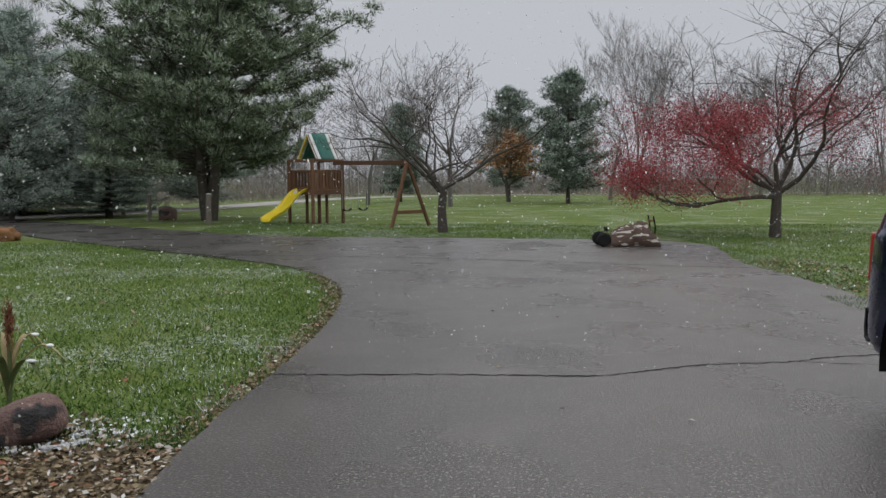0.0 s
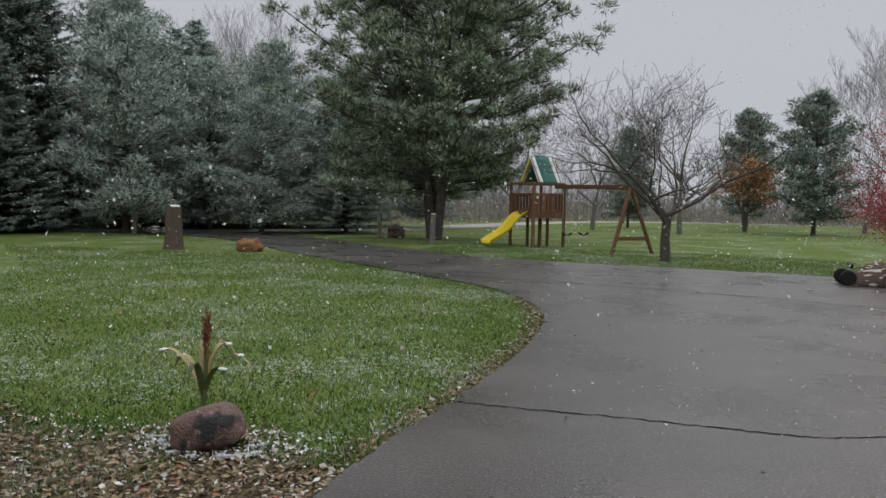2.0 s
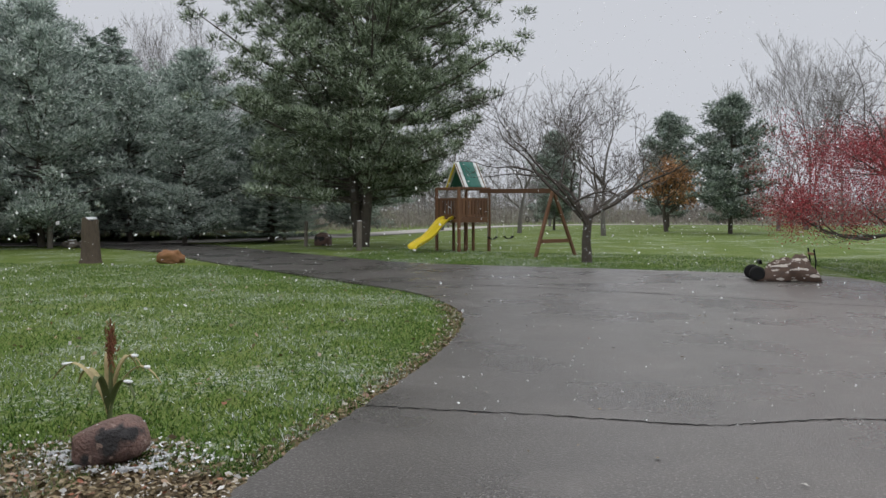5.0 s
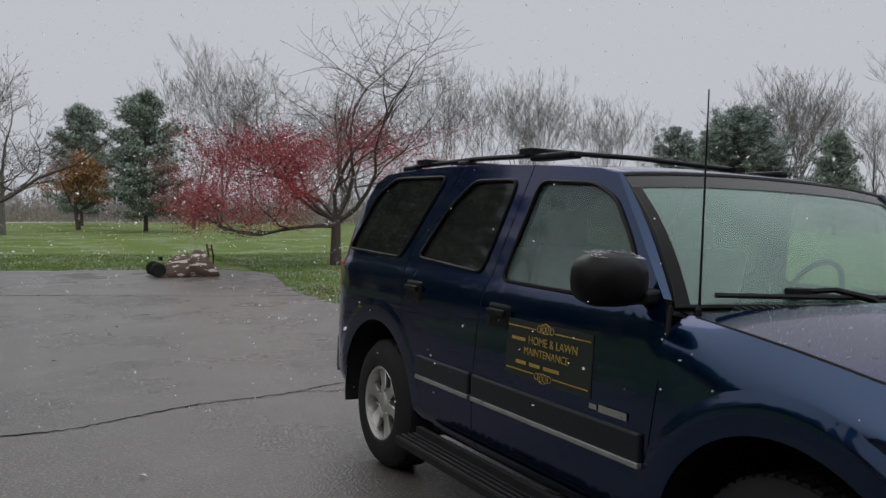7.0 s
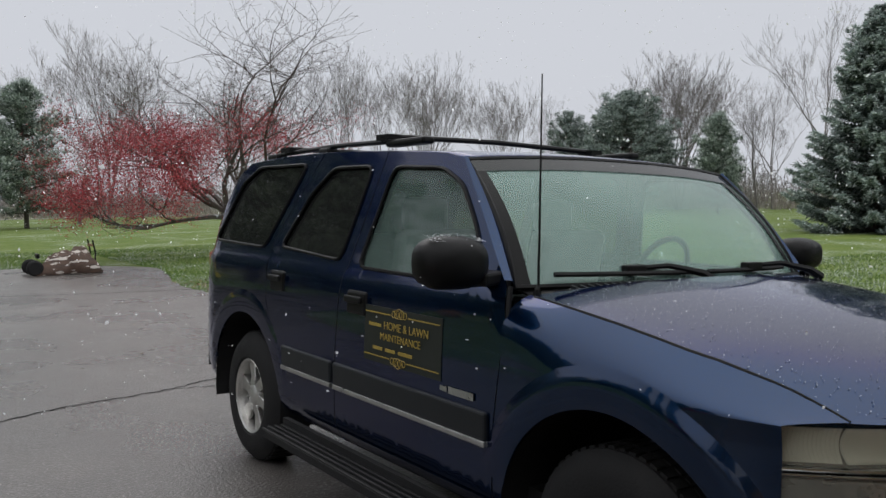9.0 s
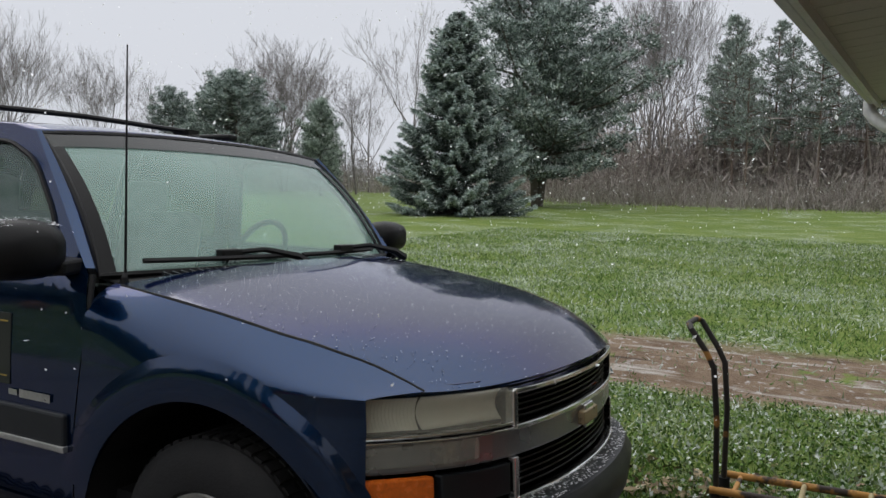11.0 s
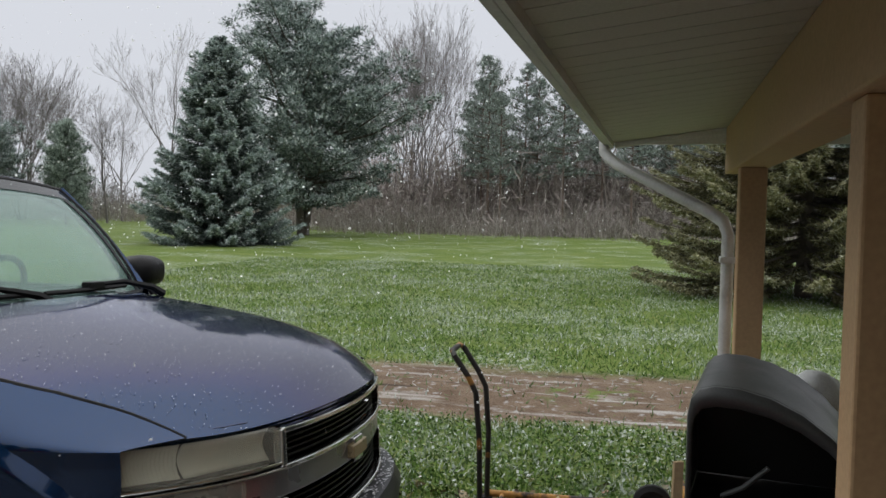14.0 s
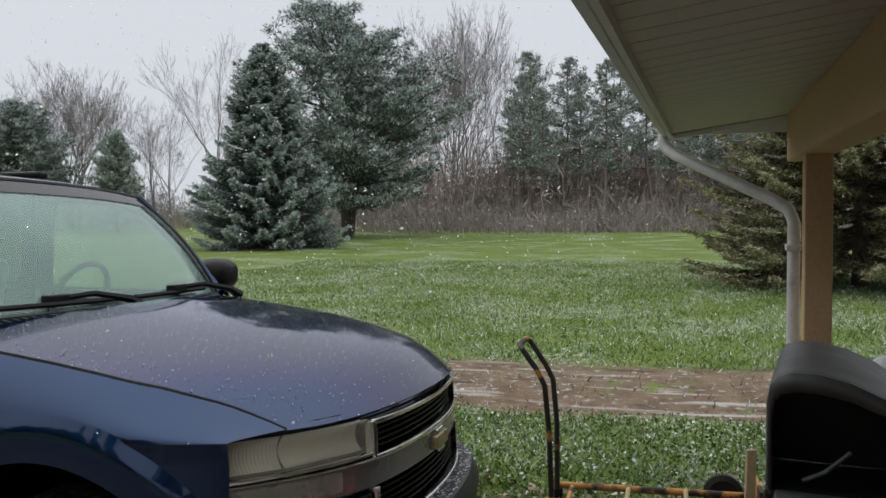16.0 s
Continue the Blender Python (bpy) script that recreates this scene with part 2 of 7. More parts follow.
# ---- shape helpers ----
class Shape:
    """Gathers vertices and faces for one mesh."""

    def __init__(self):
        self.v, self.f = [], []

    def add(self, verts, faces):
        o = len(self.v)
        self.v += [tuple(p) for p in verts]
        self.f += [tuple(i + o for i in q) for q in faces]
        return self

    def box(self, x, y, z, sx, sy, sz, m=None):
        c = [(x + sx * a / 2, y + sy * b / 2, z + sz * d / 2) for d in (-1, 1) for b in (-1, 1) for a in (-1, 1)]
        if m is not None:
            c = [m @ Vector(p) for p in c]
        return self.add(c, [(0, 2, 3, 1), (4, 5, 7, 6), (0, 1, 5, 4), (2, 6, 7, 3), (0, 4, 6, 2), (1, 3, 7, 5)])

    def beam(self, a, b, w, h, up=(0, 0, 1)):
        """A squared timber from a to b."""
        a, b, up = Vector(a), Vector(b), Vector(up)
        d = (b - a).normalized()
        s = d.cross(up)
        s = s.normalized() if s.length > 1e-4 else Vector((1, 0, 0))
        u = s.cross(d)
        c = [p + s * w / 2 * i + u * h / 2 * j for p in (a, b) for i, j in ((-1, -1), (1, -1), (1, 1), (-1, 1))]
        return self.add(c, [(0, 3, 2, 1), (4, 5, 6, 7)] + [(i, (i + 1) % 4, 4 + (i + 1) % 4, 4 + i) for i in range(4)])

    def tube(self, pts, radii, n=8, caps=True, closed=False):
        pts = [Vector(p) for p in pts]
        if not hasattr(radii, "__len__"):
            radii = [radii] * len(pts)
        k, v, f = len(pts), [], []
        s = None
        for i, p in enumerate(pts):
            if closed:
                d = pts[(i + 1) % k] - pts[i - 1]
            else:
                d = pts[min(i + 1, k - 1)] - pts[max(i - 1, 0)]
            d.normalize()
            if s is None:
                s = d.cross(Vector((0, 0, 1)))
                if s.length < 0.1:
                    s = d.cross(Vector((0, 1, 0)))
            s = (s - d * s.dot(d)).normalized()
            u = d.cross(s)
            v += [p + (s * math.cos(2 * math.pi * j / n) + u * math.sin(2 * math.pi * j / n)) * radii[i] for j in range(n)]
        for i in range(k if closed else k - 1):
            a, b = i * n, ((i + 1) % k) * n
            f += [(a + j, a + (j + 1) % n, b + (j + 1) % n, b + j) for j in range(n)]
        if caps and not closed:
            f += [tuple(range(n))[::-1], tuple(range((k - 1) * n, k * n))]
        return self.add(v, f)

    def prism(self, outline, lo, hi, put):
        """An outline (a, b) drawn out from lo to hi; put(a, b, c) gives the place."""
        n = len(outline)
        v = [put(a, b, lo) for a, b in outline] + [put(a, b, hi) for a, b in outline]
        return self.add(v, [tuple(range(n))[::-1], tuple(range(n, 2 * n))] + [(i, (i + 1) % n, n + (i + 1) % n, n + i) for i in range(n)])

    def spin(self, profile, put, n=28, caps=True):
        """A profile (radius, height) turned round; put(a, b, c) gives the place of a, b across and c along the axis."""
        k = len(profile)
        v = [put(r * math.cos(2 * math.pi * j / n), r * math.sin(2 * math.pi * j / n), h) for r, h in profile for j in range(n)]
        f = [(i * n + j, i * n + (j + 1) % n, (i + 1) * n + (j + 1) % n, (i + 1) * n + j) for i in range(k - 1) for j in range(n)]
        return self.add(v, f + ([tuple(range(n))[::-1], tuple(range((k - 1) * n, k * n))] if caps else []))

    def grid(self, rows):
        """A sheet through rows of points."""
        k, n = len(rows), len(rows[0])
        return self.add([p for r in rows for p in r], [(i * n + j, i * n + j + 1, (i + 1) * n + j + 1, (i + 1) * n + j) for i in range(k - 1) for j in range(n - 1)])

    def ob(self, name, material, parent=None, label="", smooth=False, bevel=0.0, fix=True, thick=0.0):
        me = bpy.data.meshes.new(name)
        me.from_pydata([tuple(p) for p in self.v], [], self.f)
        if fix:
            bm = bmesh.new()
            bm.from_mesh(me)
            bmesh.ops.recalc_face_normals(bm, faces=bm.faces)
            bm.to_mesh(me)
            bm.free()
        me.materials.append(material)
        if smooth:
            me.shade_smooth()
            me.set_sharp_from_angle(angle=radians(38))
        o = new(name, me)
        if thick:
            s = o.modifiers.new("thickness", "SOLIDIFY")
            s.thickness, s.offset = thick, -1
        if bevel:
            b = o.modifiers.new("bevel", "BEVEL")
            b.width, b.segments, b.limit_method = bevel, 2, "ANGLE"
        if parent:
            o.parent = parent
        if label:
            o["label"] = label
        return o


def thing(name, label, category, at=(0, 0, 0), group="", rz=0.0):
    e = new(name)
    e.empty_display_size = 0.1
    e.matrix_basis = pose(*at, 0, 0, rz)
    return tagged(e, label, category, group)


def soup(name, verts, per, mats, parent=None, index=None):
    """One mesh of many loose small faces: verts is an array of (faces * per, 3)."""
    n = len(verts) // per
    me = bpy.data.meshes.new(name)
    me.vertices.add(len(verts))
    me.vertices.foreach_set("co", np.asarray(verts, dtype=np.float32).ravel())
    me.loops.add(n * per)
    me.loops.foreach_set("vertex_index", np.arange(n * per, dtype=np.int32))
    me.polygons.add(n)
    me.polygons.foreach_set("loop_start", np.arange(0, n * per, per, dtype=np.int32))
    for m in mats:
        me.materials.append(m)
    if index is not None:
        me.polygons.foreach_set("material_index", np.asarray(index, dtype=np.int32))
    me.update(calc_edges=True)
    o = new(name, me)
    if parent:
        o.parent = parent
    return o


def unit(a):
    return a / np.maximum(np.linalg.norm(a, axis=-1, keepdims=True), 1e-9)


def spikes(p, d, length, width, rng):
    """Narrow triangles from p along d."""
    d = unit(d)
    s = unit(np.cross(d, unit(rng.normal(size=p.shape))))
    w = np.asarray(width).reshape(-1, 1) if np.ndim(width) else width
    k = np.asarray(length).reshape(-1, 1) if np.ndim(length) else length
    return np.stack([p - s * w / 2, p + s * w / 2, p + d * k], 1).reshape(-1, 3)


def flakes(p, size, rng):
    """Small squares turned every way."""
    a = unit(rng.normal(size=p.shape))
    b = unit(np.cross(a, unit(rng.normal(size=p.shape))))
    k = np.asarray(size).reshape(-1, 1) if np.ndim(size) else size
    return np.stack([p - a * k, p - b * k * 0.7, p + a * k, p + b * k * 0.7], 1).reshape(-1, 3)


# ---- ground ----
def ground_material():
    m = bpy.data.materials.new("lawn")
    m.use_nodes = True
    n, l = m.node_tree.nodes, m.node_tree.links
    b = n["Principled BSDF"]
    tc = n.new("ShaderNodeTexCoord")
    xyz = n.new("ShaderNodeSeparateXYZ")
    l.new(tc.outputs["Object"], xyz.inputs[0])

    def tex(sc, detail=6.0):
        t = n.new("ShaderNodeTexNoise")
        t.inputs["Scale"].default_value, t.inputs["Detail"].default_value = sc, detail
        l.new(tc.outputs["Object"], t.inputs["Vector"])
        return t.outputs["Fac"]

    def span(f, a, c, lo=0.0, hi=1.0):
        r = n.new("ShaderNodeMapRange")
        for k, v in (("From Min", a), ("From Max", c), ("To Min", lo), ("To Max", hi)):
            r.inputs[k].default_value = v
        l.new(f, r.inputs["Value"])
        return r.outputs[0]

    def mix(f, a, c):
        x = n.new("ShaderNodeMix")
        x.data_type = "RGBA"
        l.new(f, x.inputs["Factor"])
        for k, v in (("A", a), ("B", c)):
            if isinstance(v, tuple):
                x.inputs[k].default_value = (*v, 1)
            else:
                l.new(v, x.inputs[k])
        return x.outputs["Result"]

    def op(kind, a, c):
        x = n.new("ShaderNodeMath")
        x.operation = kind
        for i, v in enumerate((a, c)):
            if isinstance(v, (int, float)):
                x.inputs[i].default_value = v
            else:
                l.new(v, x.inputs[i])
        return x.outputs[0]

    mid, fine = tex(1.2), tex(22.0)
    col = mix(span(tex(0.22), 0.35, 0.65), (0.115, 0.165, 0.03), (0.152, 0.20, 0.044))
    col = mix(span(mid, 0.35, 0.7), col, (0.085, 0.14, 0.022))
    col = mix(span(fine, 0.55, 0.8), col, (0.23, 0.25, 0.08))
    frost = op("MULTIPLY", span(tex(0.5, 9.0), 0.48, 0.62), span(tex(15.0, 8.0), 0.5, 0.6))
    col = mix(op("MULTIPLY", frost, 0.5), col, (0.62, 0.65, 0.66))
    # the muddy track beside the house
    wob = op("ADD", xyz.outputs["X"], span(tex(0.9), 0, 1, -0.55, 0.55))
    band = op("MULTIPLY", span(wob, 4.75, 5.1), span(wob, 7.35, 6.9))
    band = op("MULTIPLY", band, span(xyz.outputs["Y"], 9, 4))
    mud = mix(span(tex(3.5), 0.35, 0.65), (0.125, 0.082, 0.052), (0.20, 0.145, 0.10))
    mud = mix(op("MULTIPLY", span(tex(11.0, 9.0), 0.58, 0.68), 0.6), mud, (0.5, 0.5, 0.5))
    mp = n.new("ShaderNodeMapping")
    mp.inputs["Scale"].default_value = (4.0, 0.45, 1.0)
    l.new(tc.outputs["Object"], mp.inputs["Vector"])
    rut = n.new("ShaderNodeTexNoise")
    rut.inputs["Scale"].default_value, rut.inputs["Detail"].default_value = 1.3, 7.0
    l.new(mp.outputs[0], rut.inputs["Vector"])
    mud = mix(span(rut.outputs["Fac"], 0.42, 0.34), mud, (0.06, 0.042, 0.03))
    mud = mix(span(rut.outputs["Fac"], 0.58, 0.68), mud, (0.42, 0.40, 0.37))
    patchy = op("MULTIPLY", band, span(tex(2.6), 0.30, 0.40))
    col = mix(patchy, col, mud)
    # the leaf bed at the edge of the drive
    bx = op("ADD", xyz.outputs["Y"], span(tex(1.6), 0, 1, -0.6, 0.6))
    bed = op("MULTIPLY", span(bx, 0.45, 0.1), span(xyz.outputs["X"], 1.0, -1.0))
    col = mix(bed, col, mix(span(fine, 0.4, 0.65), (0.09, 0.065, 0.04), (0.2, 0.15, 0.09)))
    l.new(col, b.inputs["Base Color"])
    b.inputs["Roughness"].default_value = 0.9
    b.inputs["Specular IOR Level"].default_value = 0.25
    bp = n.new("ShaderNodeBump")
    bp.inputs["Strength"].default_value, bp.inputs["Distance"].default_value = 0.8, 0.05
    l.new(op("ADD", tex(30.0), tex(4.0)), bp.inputs["Height"])
    l.new(bp.outputs[0], b.inputs["Normal"])
    return m


def asphalt_material():
    m = mat("wet_asphalt", (0.070, 0.063, 0.059), 0.31, dark=(0.040, 0.036, 0.034), scale=0.55, fine=55, bump=0.75, dist=0.01, spot=(0.095, 0.085, 0.079), spot_at=(0.55, 0.7), spot_scale=0.9, rough_var=0.2, speck=((0.22, 0.208, 0.197), 52, 0.57, 0.67))
    return m


LAWN = ground_material()
ASPHALT = asphalt_material()
TAR = mat("crack_filler", (0.008, 0.008, 0.008), 0.9, spec=0.1)
ROAD = mat("gravel_road", (0.36, 0.34, 0.33), 0.85, dark=(0.28, 0.265, 0.25), scale=1, fine=30, bump=0.3)


SLOPE = 0.038


def fall(y):
    """The drive falls away to one side beside the house, and levels out further on."""
    return max(0.0, min(1.0, (9.0 - y) / 4.0))


def ground_height(x, y):
    h = 0.02 * noise.noise((x * 0.35, y * 0.35, 3.0)) - 0.035
    h -= SLOPE * min(max(x, 0.0), 2.42) * fall(y)
    if 4.6 < x < 7.4 and y < 8:
        h -= 0.05 * max(0, 1 - abs(abs(x - 6.0) - 0.72) / 0.3)
        h += 0.02 * noise.noise((x * 3, y * 1.2, 1.0))
    return h


def ladder(near, far, step, grow):
    a, s = [0.0], step
    while a[-1] < far:
        if a[-1] > near:
            s *= grow
        a.append(a[-1] + s)
    return a


ax = ladder(13, 900, 0.3, 1.28)
xs = [-v for v in ax[:0:-1]] + ax
g = Shape().grid([[(x, y + 3, ground_height(x, y + 3) if abs(x) < 40 and abs(y) < 40 else -0.035) for x in xs] for y in xs])
ground = g.ob("ground", LAWN, smooth=True)
tagged(ground, "frost-dusted green lawn with a muddy wheel track", "lawn", kind="structure")


def curve_through(pts, k=6):
    """A smooth line through points."""
    out = []
    for i in range(len(pts) - 1):
        p0, p1, p2, p3 = (Vector((*pts[max(0, min(len(pts) - 1, j))], 0)) for j in (i - 1, i, i + 1, i + 2))
        for q in range(k):
            t = q / k
            out.append(0.5 * (2 * p1 + (p2 - p0) * t + (2 * p0 - 5 * p1 + 4 * p2 - p3) * t * t + (3 * p1 - p0 - 3 * p2 + p3) * t ** 3))
    out.append(Vector((*pts[-1], 0)))
    return [(p.x, p.y) for p in out]


LEFT_EDGE = [(-4.6, -9.5), (-4.58, -4), (-4.55, -0.7), (-4.5, 0.6), (-4.36, 2.0), (-4.23, 3.9), (-4.24, 5.9), (-4.43, 7.6), (-4.9, 9.1), (-5.95, 11.06), (-7.75, 12.95), (-11.36, 16.5), (-14.5, 19.6), (-19.5, 25.0), (-26.0, 29.5)]
RIGHT_EDGE = [(2.42, -9.5), (2.42, -1.0), (2.7, 3.0), (3.05, 6.9), (2.92, 9.0), (2.95, 11.0), (3.4, 13.1), (3.65, 15.2), (2.6, 16.7), (0.45, 17.3), (-2.5, 18.2), (-5.8, 18.95), (-8.5, 20.2), (-11.3, 22.7), (-14.8, 26.0), (-20.0, 31.0), (-24.0, 34.0)]


def ragged(line, amount, seed):
    r = random.Random(seed)
    return [(x + r.uniform(-amount, amount), y + r.uniform(-amount, amount)) for x, y in line]


left, right = ragged(curve_through(LEFT_EDGE, 14), 0.022, 3), ragged(curve_through(RIGHT_EDGE, 14), 0.03, 4)
outline = left + right[::-1]
bm = bmesh.new()
top = bm.faces.new([bm.verts.new((x, y, 0.0)) for x, y in outline])
low = bmesh.ops.extrude_face_region(bm, geom=[top])
for v in low["geom"]:
    if isinstance(v, bmesh.types.BMVert):
        v.co.z = -0.07
bmesh.ops.triangulate(bm, faces=[q for q in bm.faces if len(q.verts) > 4])
for co, no in (((0, 0, 0), (1, 0, 0)), ((0, 5, 0), (0, 1, 0)), ((0, 9, 0), (0, 1, 0))):
    bmesh.ops.bisect_plane(bm, geom=bm.verts[:] + bm.edges[:] + bm.faces[:], dist=1e-4, plane_co=co, plane_no=no)
for v in bm.verts:
    v.co.z -= SLOPE * max(v.co.x, 0.0) * fall(v.co.y)
bmesh.ops.recalc_face_normals(bm, faces=bm.faces)
me = bpy.data.meshes.new("driveway")
bm.to_mesh(me)
bm.free()
me.materials.append(ASPHALT)
driveway = tagged(new("driveway", me), "wet grey asphalt driveway with long cracks", "driveway", kind="structure")


def crack(name, pts, w, seed):
    r = random.Random(seed)
    line = curve_through(pts, 16)
    a, b = [], []
    for i, (x, y) in enumerate(line):
        x, y = x + r.uniform(-0.012, 0.012), y + r.uniform(-0.02, 0.02)
        k = w * r.uniform(0.4, 1.3)
        z = 0.004 - SLOPE * max(x, 0.0) * fall(y)
        a.append((x, y - k, z))
        b.append((x, y + k, z))
    return Shape().grid([a, b]).ob(name, TAR, driveway, "dark open crack")


crack("crack", [(-4.4, 1.9), (-3.98, 1.856), (-3.18, 1.832), (-2.3, 1.76), (-1.68, 1.72), (-1.2, 1.87), (-0.65, 2.075), (0.09, 2.17), (0.6, 2.42), (1.4, 2.65), (2.6, 2.6)], 0.013, 5)
crack("crack", [(0.2, 2.22), (0.9, 2.15), (2.6, 2.2)], 0.007, 6)
crack("crack", [(-8.0, 13.4), (-4.5, 12.6), (-2.1, 11.8), (0.1, 10.85), (1.4, 10.2), (2.9, 9.7)], 0.02, 7)

road_line = curve_through([(-75, 14), (-50, 22), (-33, 29), (-24.5, 33.5), (-19.5, 40), (-16.5, 50), (-14, 64), (-9, 77), (2, 85), (16, 84.5), (45, 82)], 8)
ra, rb = [], []
for i, (x, y) in enumerate(road_line):
    x2, y2 = road_line[min(i + 1, len(road_line) - 1)]
    x1, y1 = road_line[max(i - 1, 0)]
    d = Vector((x2 - x1, y2 - y1, 0)).normalized()
    ra.append((x - d.y * 1.7, y + d.x * 1.7, 0.005))
    rb.append((x + d.y * 1.7, y - d.x * 1.7, 0.005))
tagged(Shape().grid([ra, rb]).ob("road", ROAD, thick=0.06), "pale gravel lane curving past the trees", "road", kind="structure")


# ---- the house and its porch ----
def porch(x, y, z):
    """House axes: x along the eave from its far end, y from the eave in towards the wall, z up."""
    return Vector((3.5 - 0.999 * x - 0.05 * y, -4.655 + 0.05 * x - 0.999 * y, z))


def porch_box(s, x0, x1, y0, y1, z0, z1):
    c = [porch(x, y, z) for z in (z0, z1) for y in (y0, y1) for x in (x0, x1)]
    return s.add(c, [(0, 2, 3, 1), (4, 5, 7, 6), (0, 1, 5, 4), (2, 6, 7, 3), (0, 4, 6, 2), (1, 3, 7, 5)])


EAVE = 2.035
house = thing("house", "single-storey tan house with a deep covered porch", "house", at=(0, 0, 0))
s = Shape()
for x0, x1, y0, y1 in ((0.3, 13.5, 3.0, 3.2), (13.3, 13.5, 3.2, 9.0), (0.3, 13.5, 9.0, 9.2), (0.3, 0.5, 3.2, 9.0)):
    porch_box(s, x0, x1, y0, y1, -0.1, EAVE + 0.25)
s.ob("wall", SIDING, house)
# the soffit: narrow grooved boards across the eave
s = Shape()
k = 0
INNER, PITCH = 0.77, EAVE + 0.10
while k * 0.15 < 13.3:
    x = 0.02 + k * 0.15
    for y0, y1, z0, z1 in ((0.0, INNER, EAVE, PITCH), (INNER, 3.0, PITCH, PITCH)):
        c = [porch(a, y, z + t) for t in (0, 0.012) for y, z in ((y0, z0), (y1, z1)) for a in (x, x + 0.143)]
        s.add(c, [(0, 2, 3, 1), (4, 5, 7, 6), (0, 1, 5, 4), (2, 6, 7, 3), (0, 4, 6, 2), (1, 3, 7, 5)])
    k += 1
for y0, y1, z0, z1 in ((0.0, INNER, EAVE, PITCH), (INNER, 3.0, PITCH, PITCH)):
    c = [porch(a, y, z + t) for t in (0.013, 0.03) for y, z in ((y0, z0), (y1, z1)) for a in (0.0, 13.5)]
    s.add(c, [(0, 2, 3, 1), (4, 5, 7, 6), (0, 1, 5, 4), (2, 6, 7, 3), (0, 4, 6, 2), (1, 3, 7, 5)])
s.ob("ceiling", SOFFIT, house, "grooved pale vinyl soffit")
s = Shape()
rise = lambda y: EAVE + 0.16 + 0.33 * y
for y0, y1 in ((-0.06, 5.9), (9.6, 5.9)):
    c = [porch(x, y, rise(y if y < 6 else 11.8 - y) + dz) for dz in (0, 0.05) for y in (y0, y1) for x in (-0.06, 13.6)]
    s.add(c, [(0, 2, 3, 1), (4, 5, 7, 6), (0, 1, 5, 4), (2, 6, 7, 3), (0, 4, 6, 2), (1, 3, 7, 5)])
s.ob("roof", SHINGLE, house, "dark shingled roof")
for x in (0.0, 13.48):
    s = Shape()
    s.add([porch(x + e, y, z) for e in (0, 0.02) for y, z in ((0, EAVE - 0.01), (9.4, EAVE - 0.01), (9.4, rise(2.2)), (5.9, rise(5.9)), (0, rise(0)))], [(0, 1, 2, 3, 4), (9, 8, 7, 6, 5), (0, 5, 6, 1), (3, 8, 9, 4), (0, 4, 9, 5)])
    s.ob("gable", WHITE_PAINT, house, "white gable boards")
s = Shape()
c = [porch(a, y, z + t) for t in (-0.033, -0.003) for y, z in ((0.03, EAVE), (0.74, PITCH)) for a in (-0.005, 0.03)]
s.add(c, [(0, 2, 3, 1), (4, 5, 7, 6), (0, 1, 5, 4), (2, 6, 7, 3), (0, 4, 6, 2), (1, 3, 7, 5)])
s.ob("rake_trim", WHITE_PAINT, house, "white metal edge trim spotted with dirt", bevel=0.004)
for i in range(5):
    s = Shape()
    d = (0.14 + i * 0.14) * 0.12
    porch_box(s, -0.012, -0.004, 0.14 + i * 0.14, 0.175 + i * 0.14, EAVE + d - 0.04, EAVE + d - 0.022)
    s.ob("clip", TAR, house, "dark fastening clip")
# gutter: a trough with a rolled lip
prof = [(0.0, 0.13), (0.0, 0.02), (-0.02, 0.0), (-0.07, 0.0), (-0.095, 0.03), (-0.1, 0.07), (-0.12, 0.1), (-0.125, 0.125), (-0.115, 0.13), (-0.108, 0.12), (-0.09, 0.08), (-0.085, 0.035), (-0.068, 0.01), (-0.022, 0.01), (-0.008, 0.024), (-0.008, 0.13)]
Shape().prism(prof, -0.02, 13.5, lambda a, b, c: porch(c, a * 0.55, EAVE - 0.02 + b)).ob("gutter", GUTTER, house, "weather-stained metal gutter", bevel=0.002)
s = Shape()
porch_box(s, 0.0, 13.5, -0.0, 0.02, EAVE - 0.03, EAVE + 0.17)
s.ob("fascia", GUTTER, house)


def rect_pipe(s, pts, w, h, up):
    for a, b in zip(pts, pts[1:]):
        s.beam(a, b, w, h, up)


P1, P2 = 0.76, 3.42
POST_Y = 0.765
spout = thing("downspout", "pale metal downspout slanting back to the porch post", "downspout")
s = Shape()
line = [porch(0.08, -0.03, EAVE), porch(0.08, -0.03, EAVE - 0.06), porch(0.1, 0.0, EAVE - 0.1), porch(0.14, 0.05, EAVE - 0.14), porch(0.58, 0.57, EAVE - 0.42), porch(0.63, 0.64, EAVE - 0.47), porch(0.65, 0.665, EAVE - 0.54), porch(0.65, 0.665, 0.0)]
s.tube(line, [0.036, 0.036, 0.036, 0.034, 0.034, 0.034, 0.033, 0.033], 10)
s.ob("pipe", GUTTER, spout, smooth=True)
for z in (0.45, 1.35):
    s = Shape()
    porch_box(s, 0.6, 0.72, 0.625, 0.7, z, z + 0.03)
    s.ob("strap", GUTTER, spout, "metal strap")
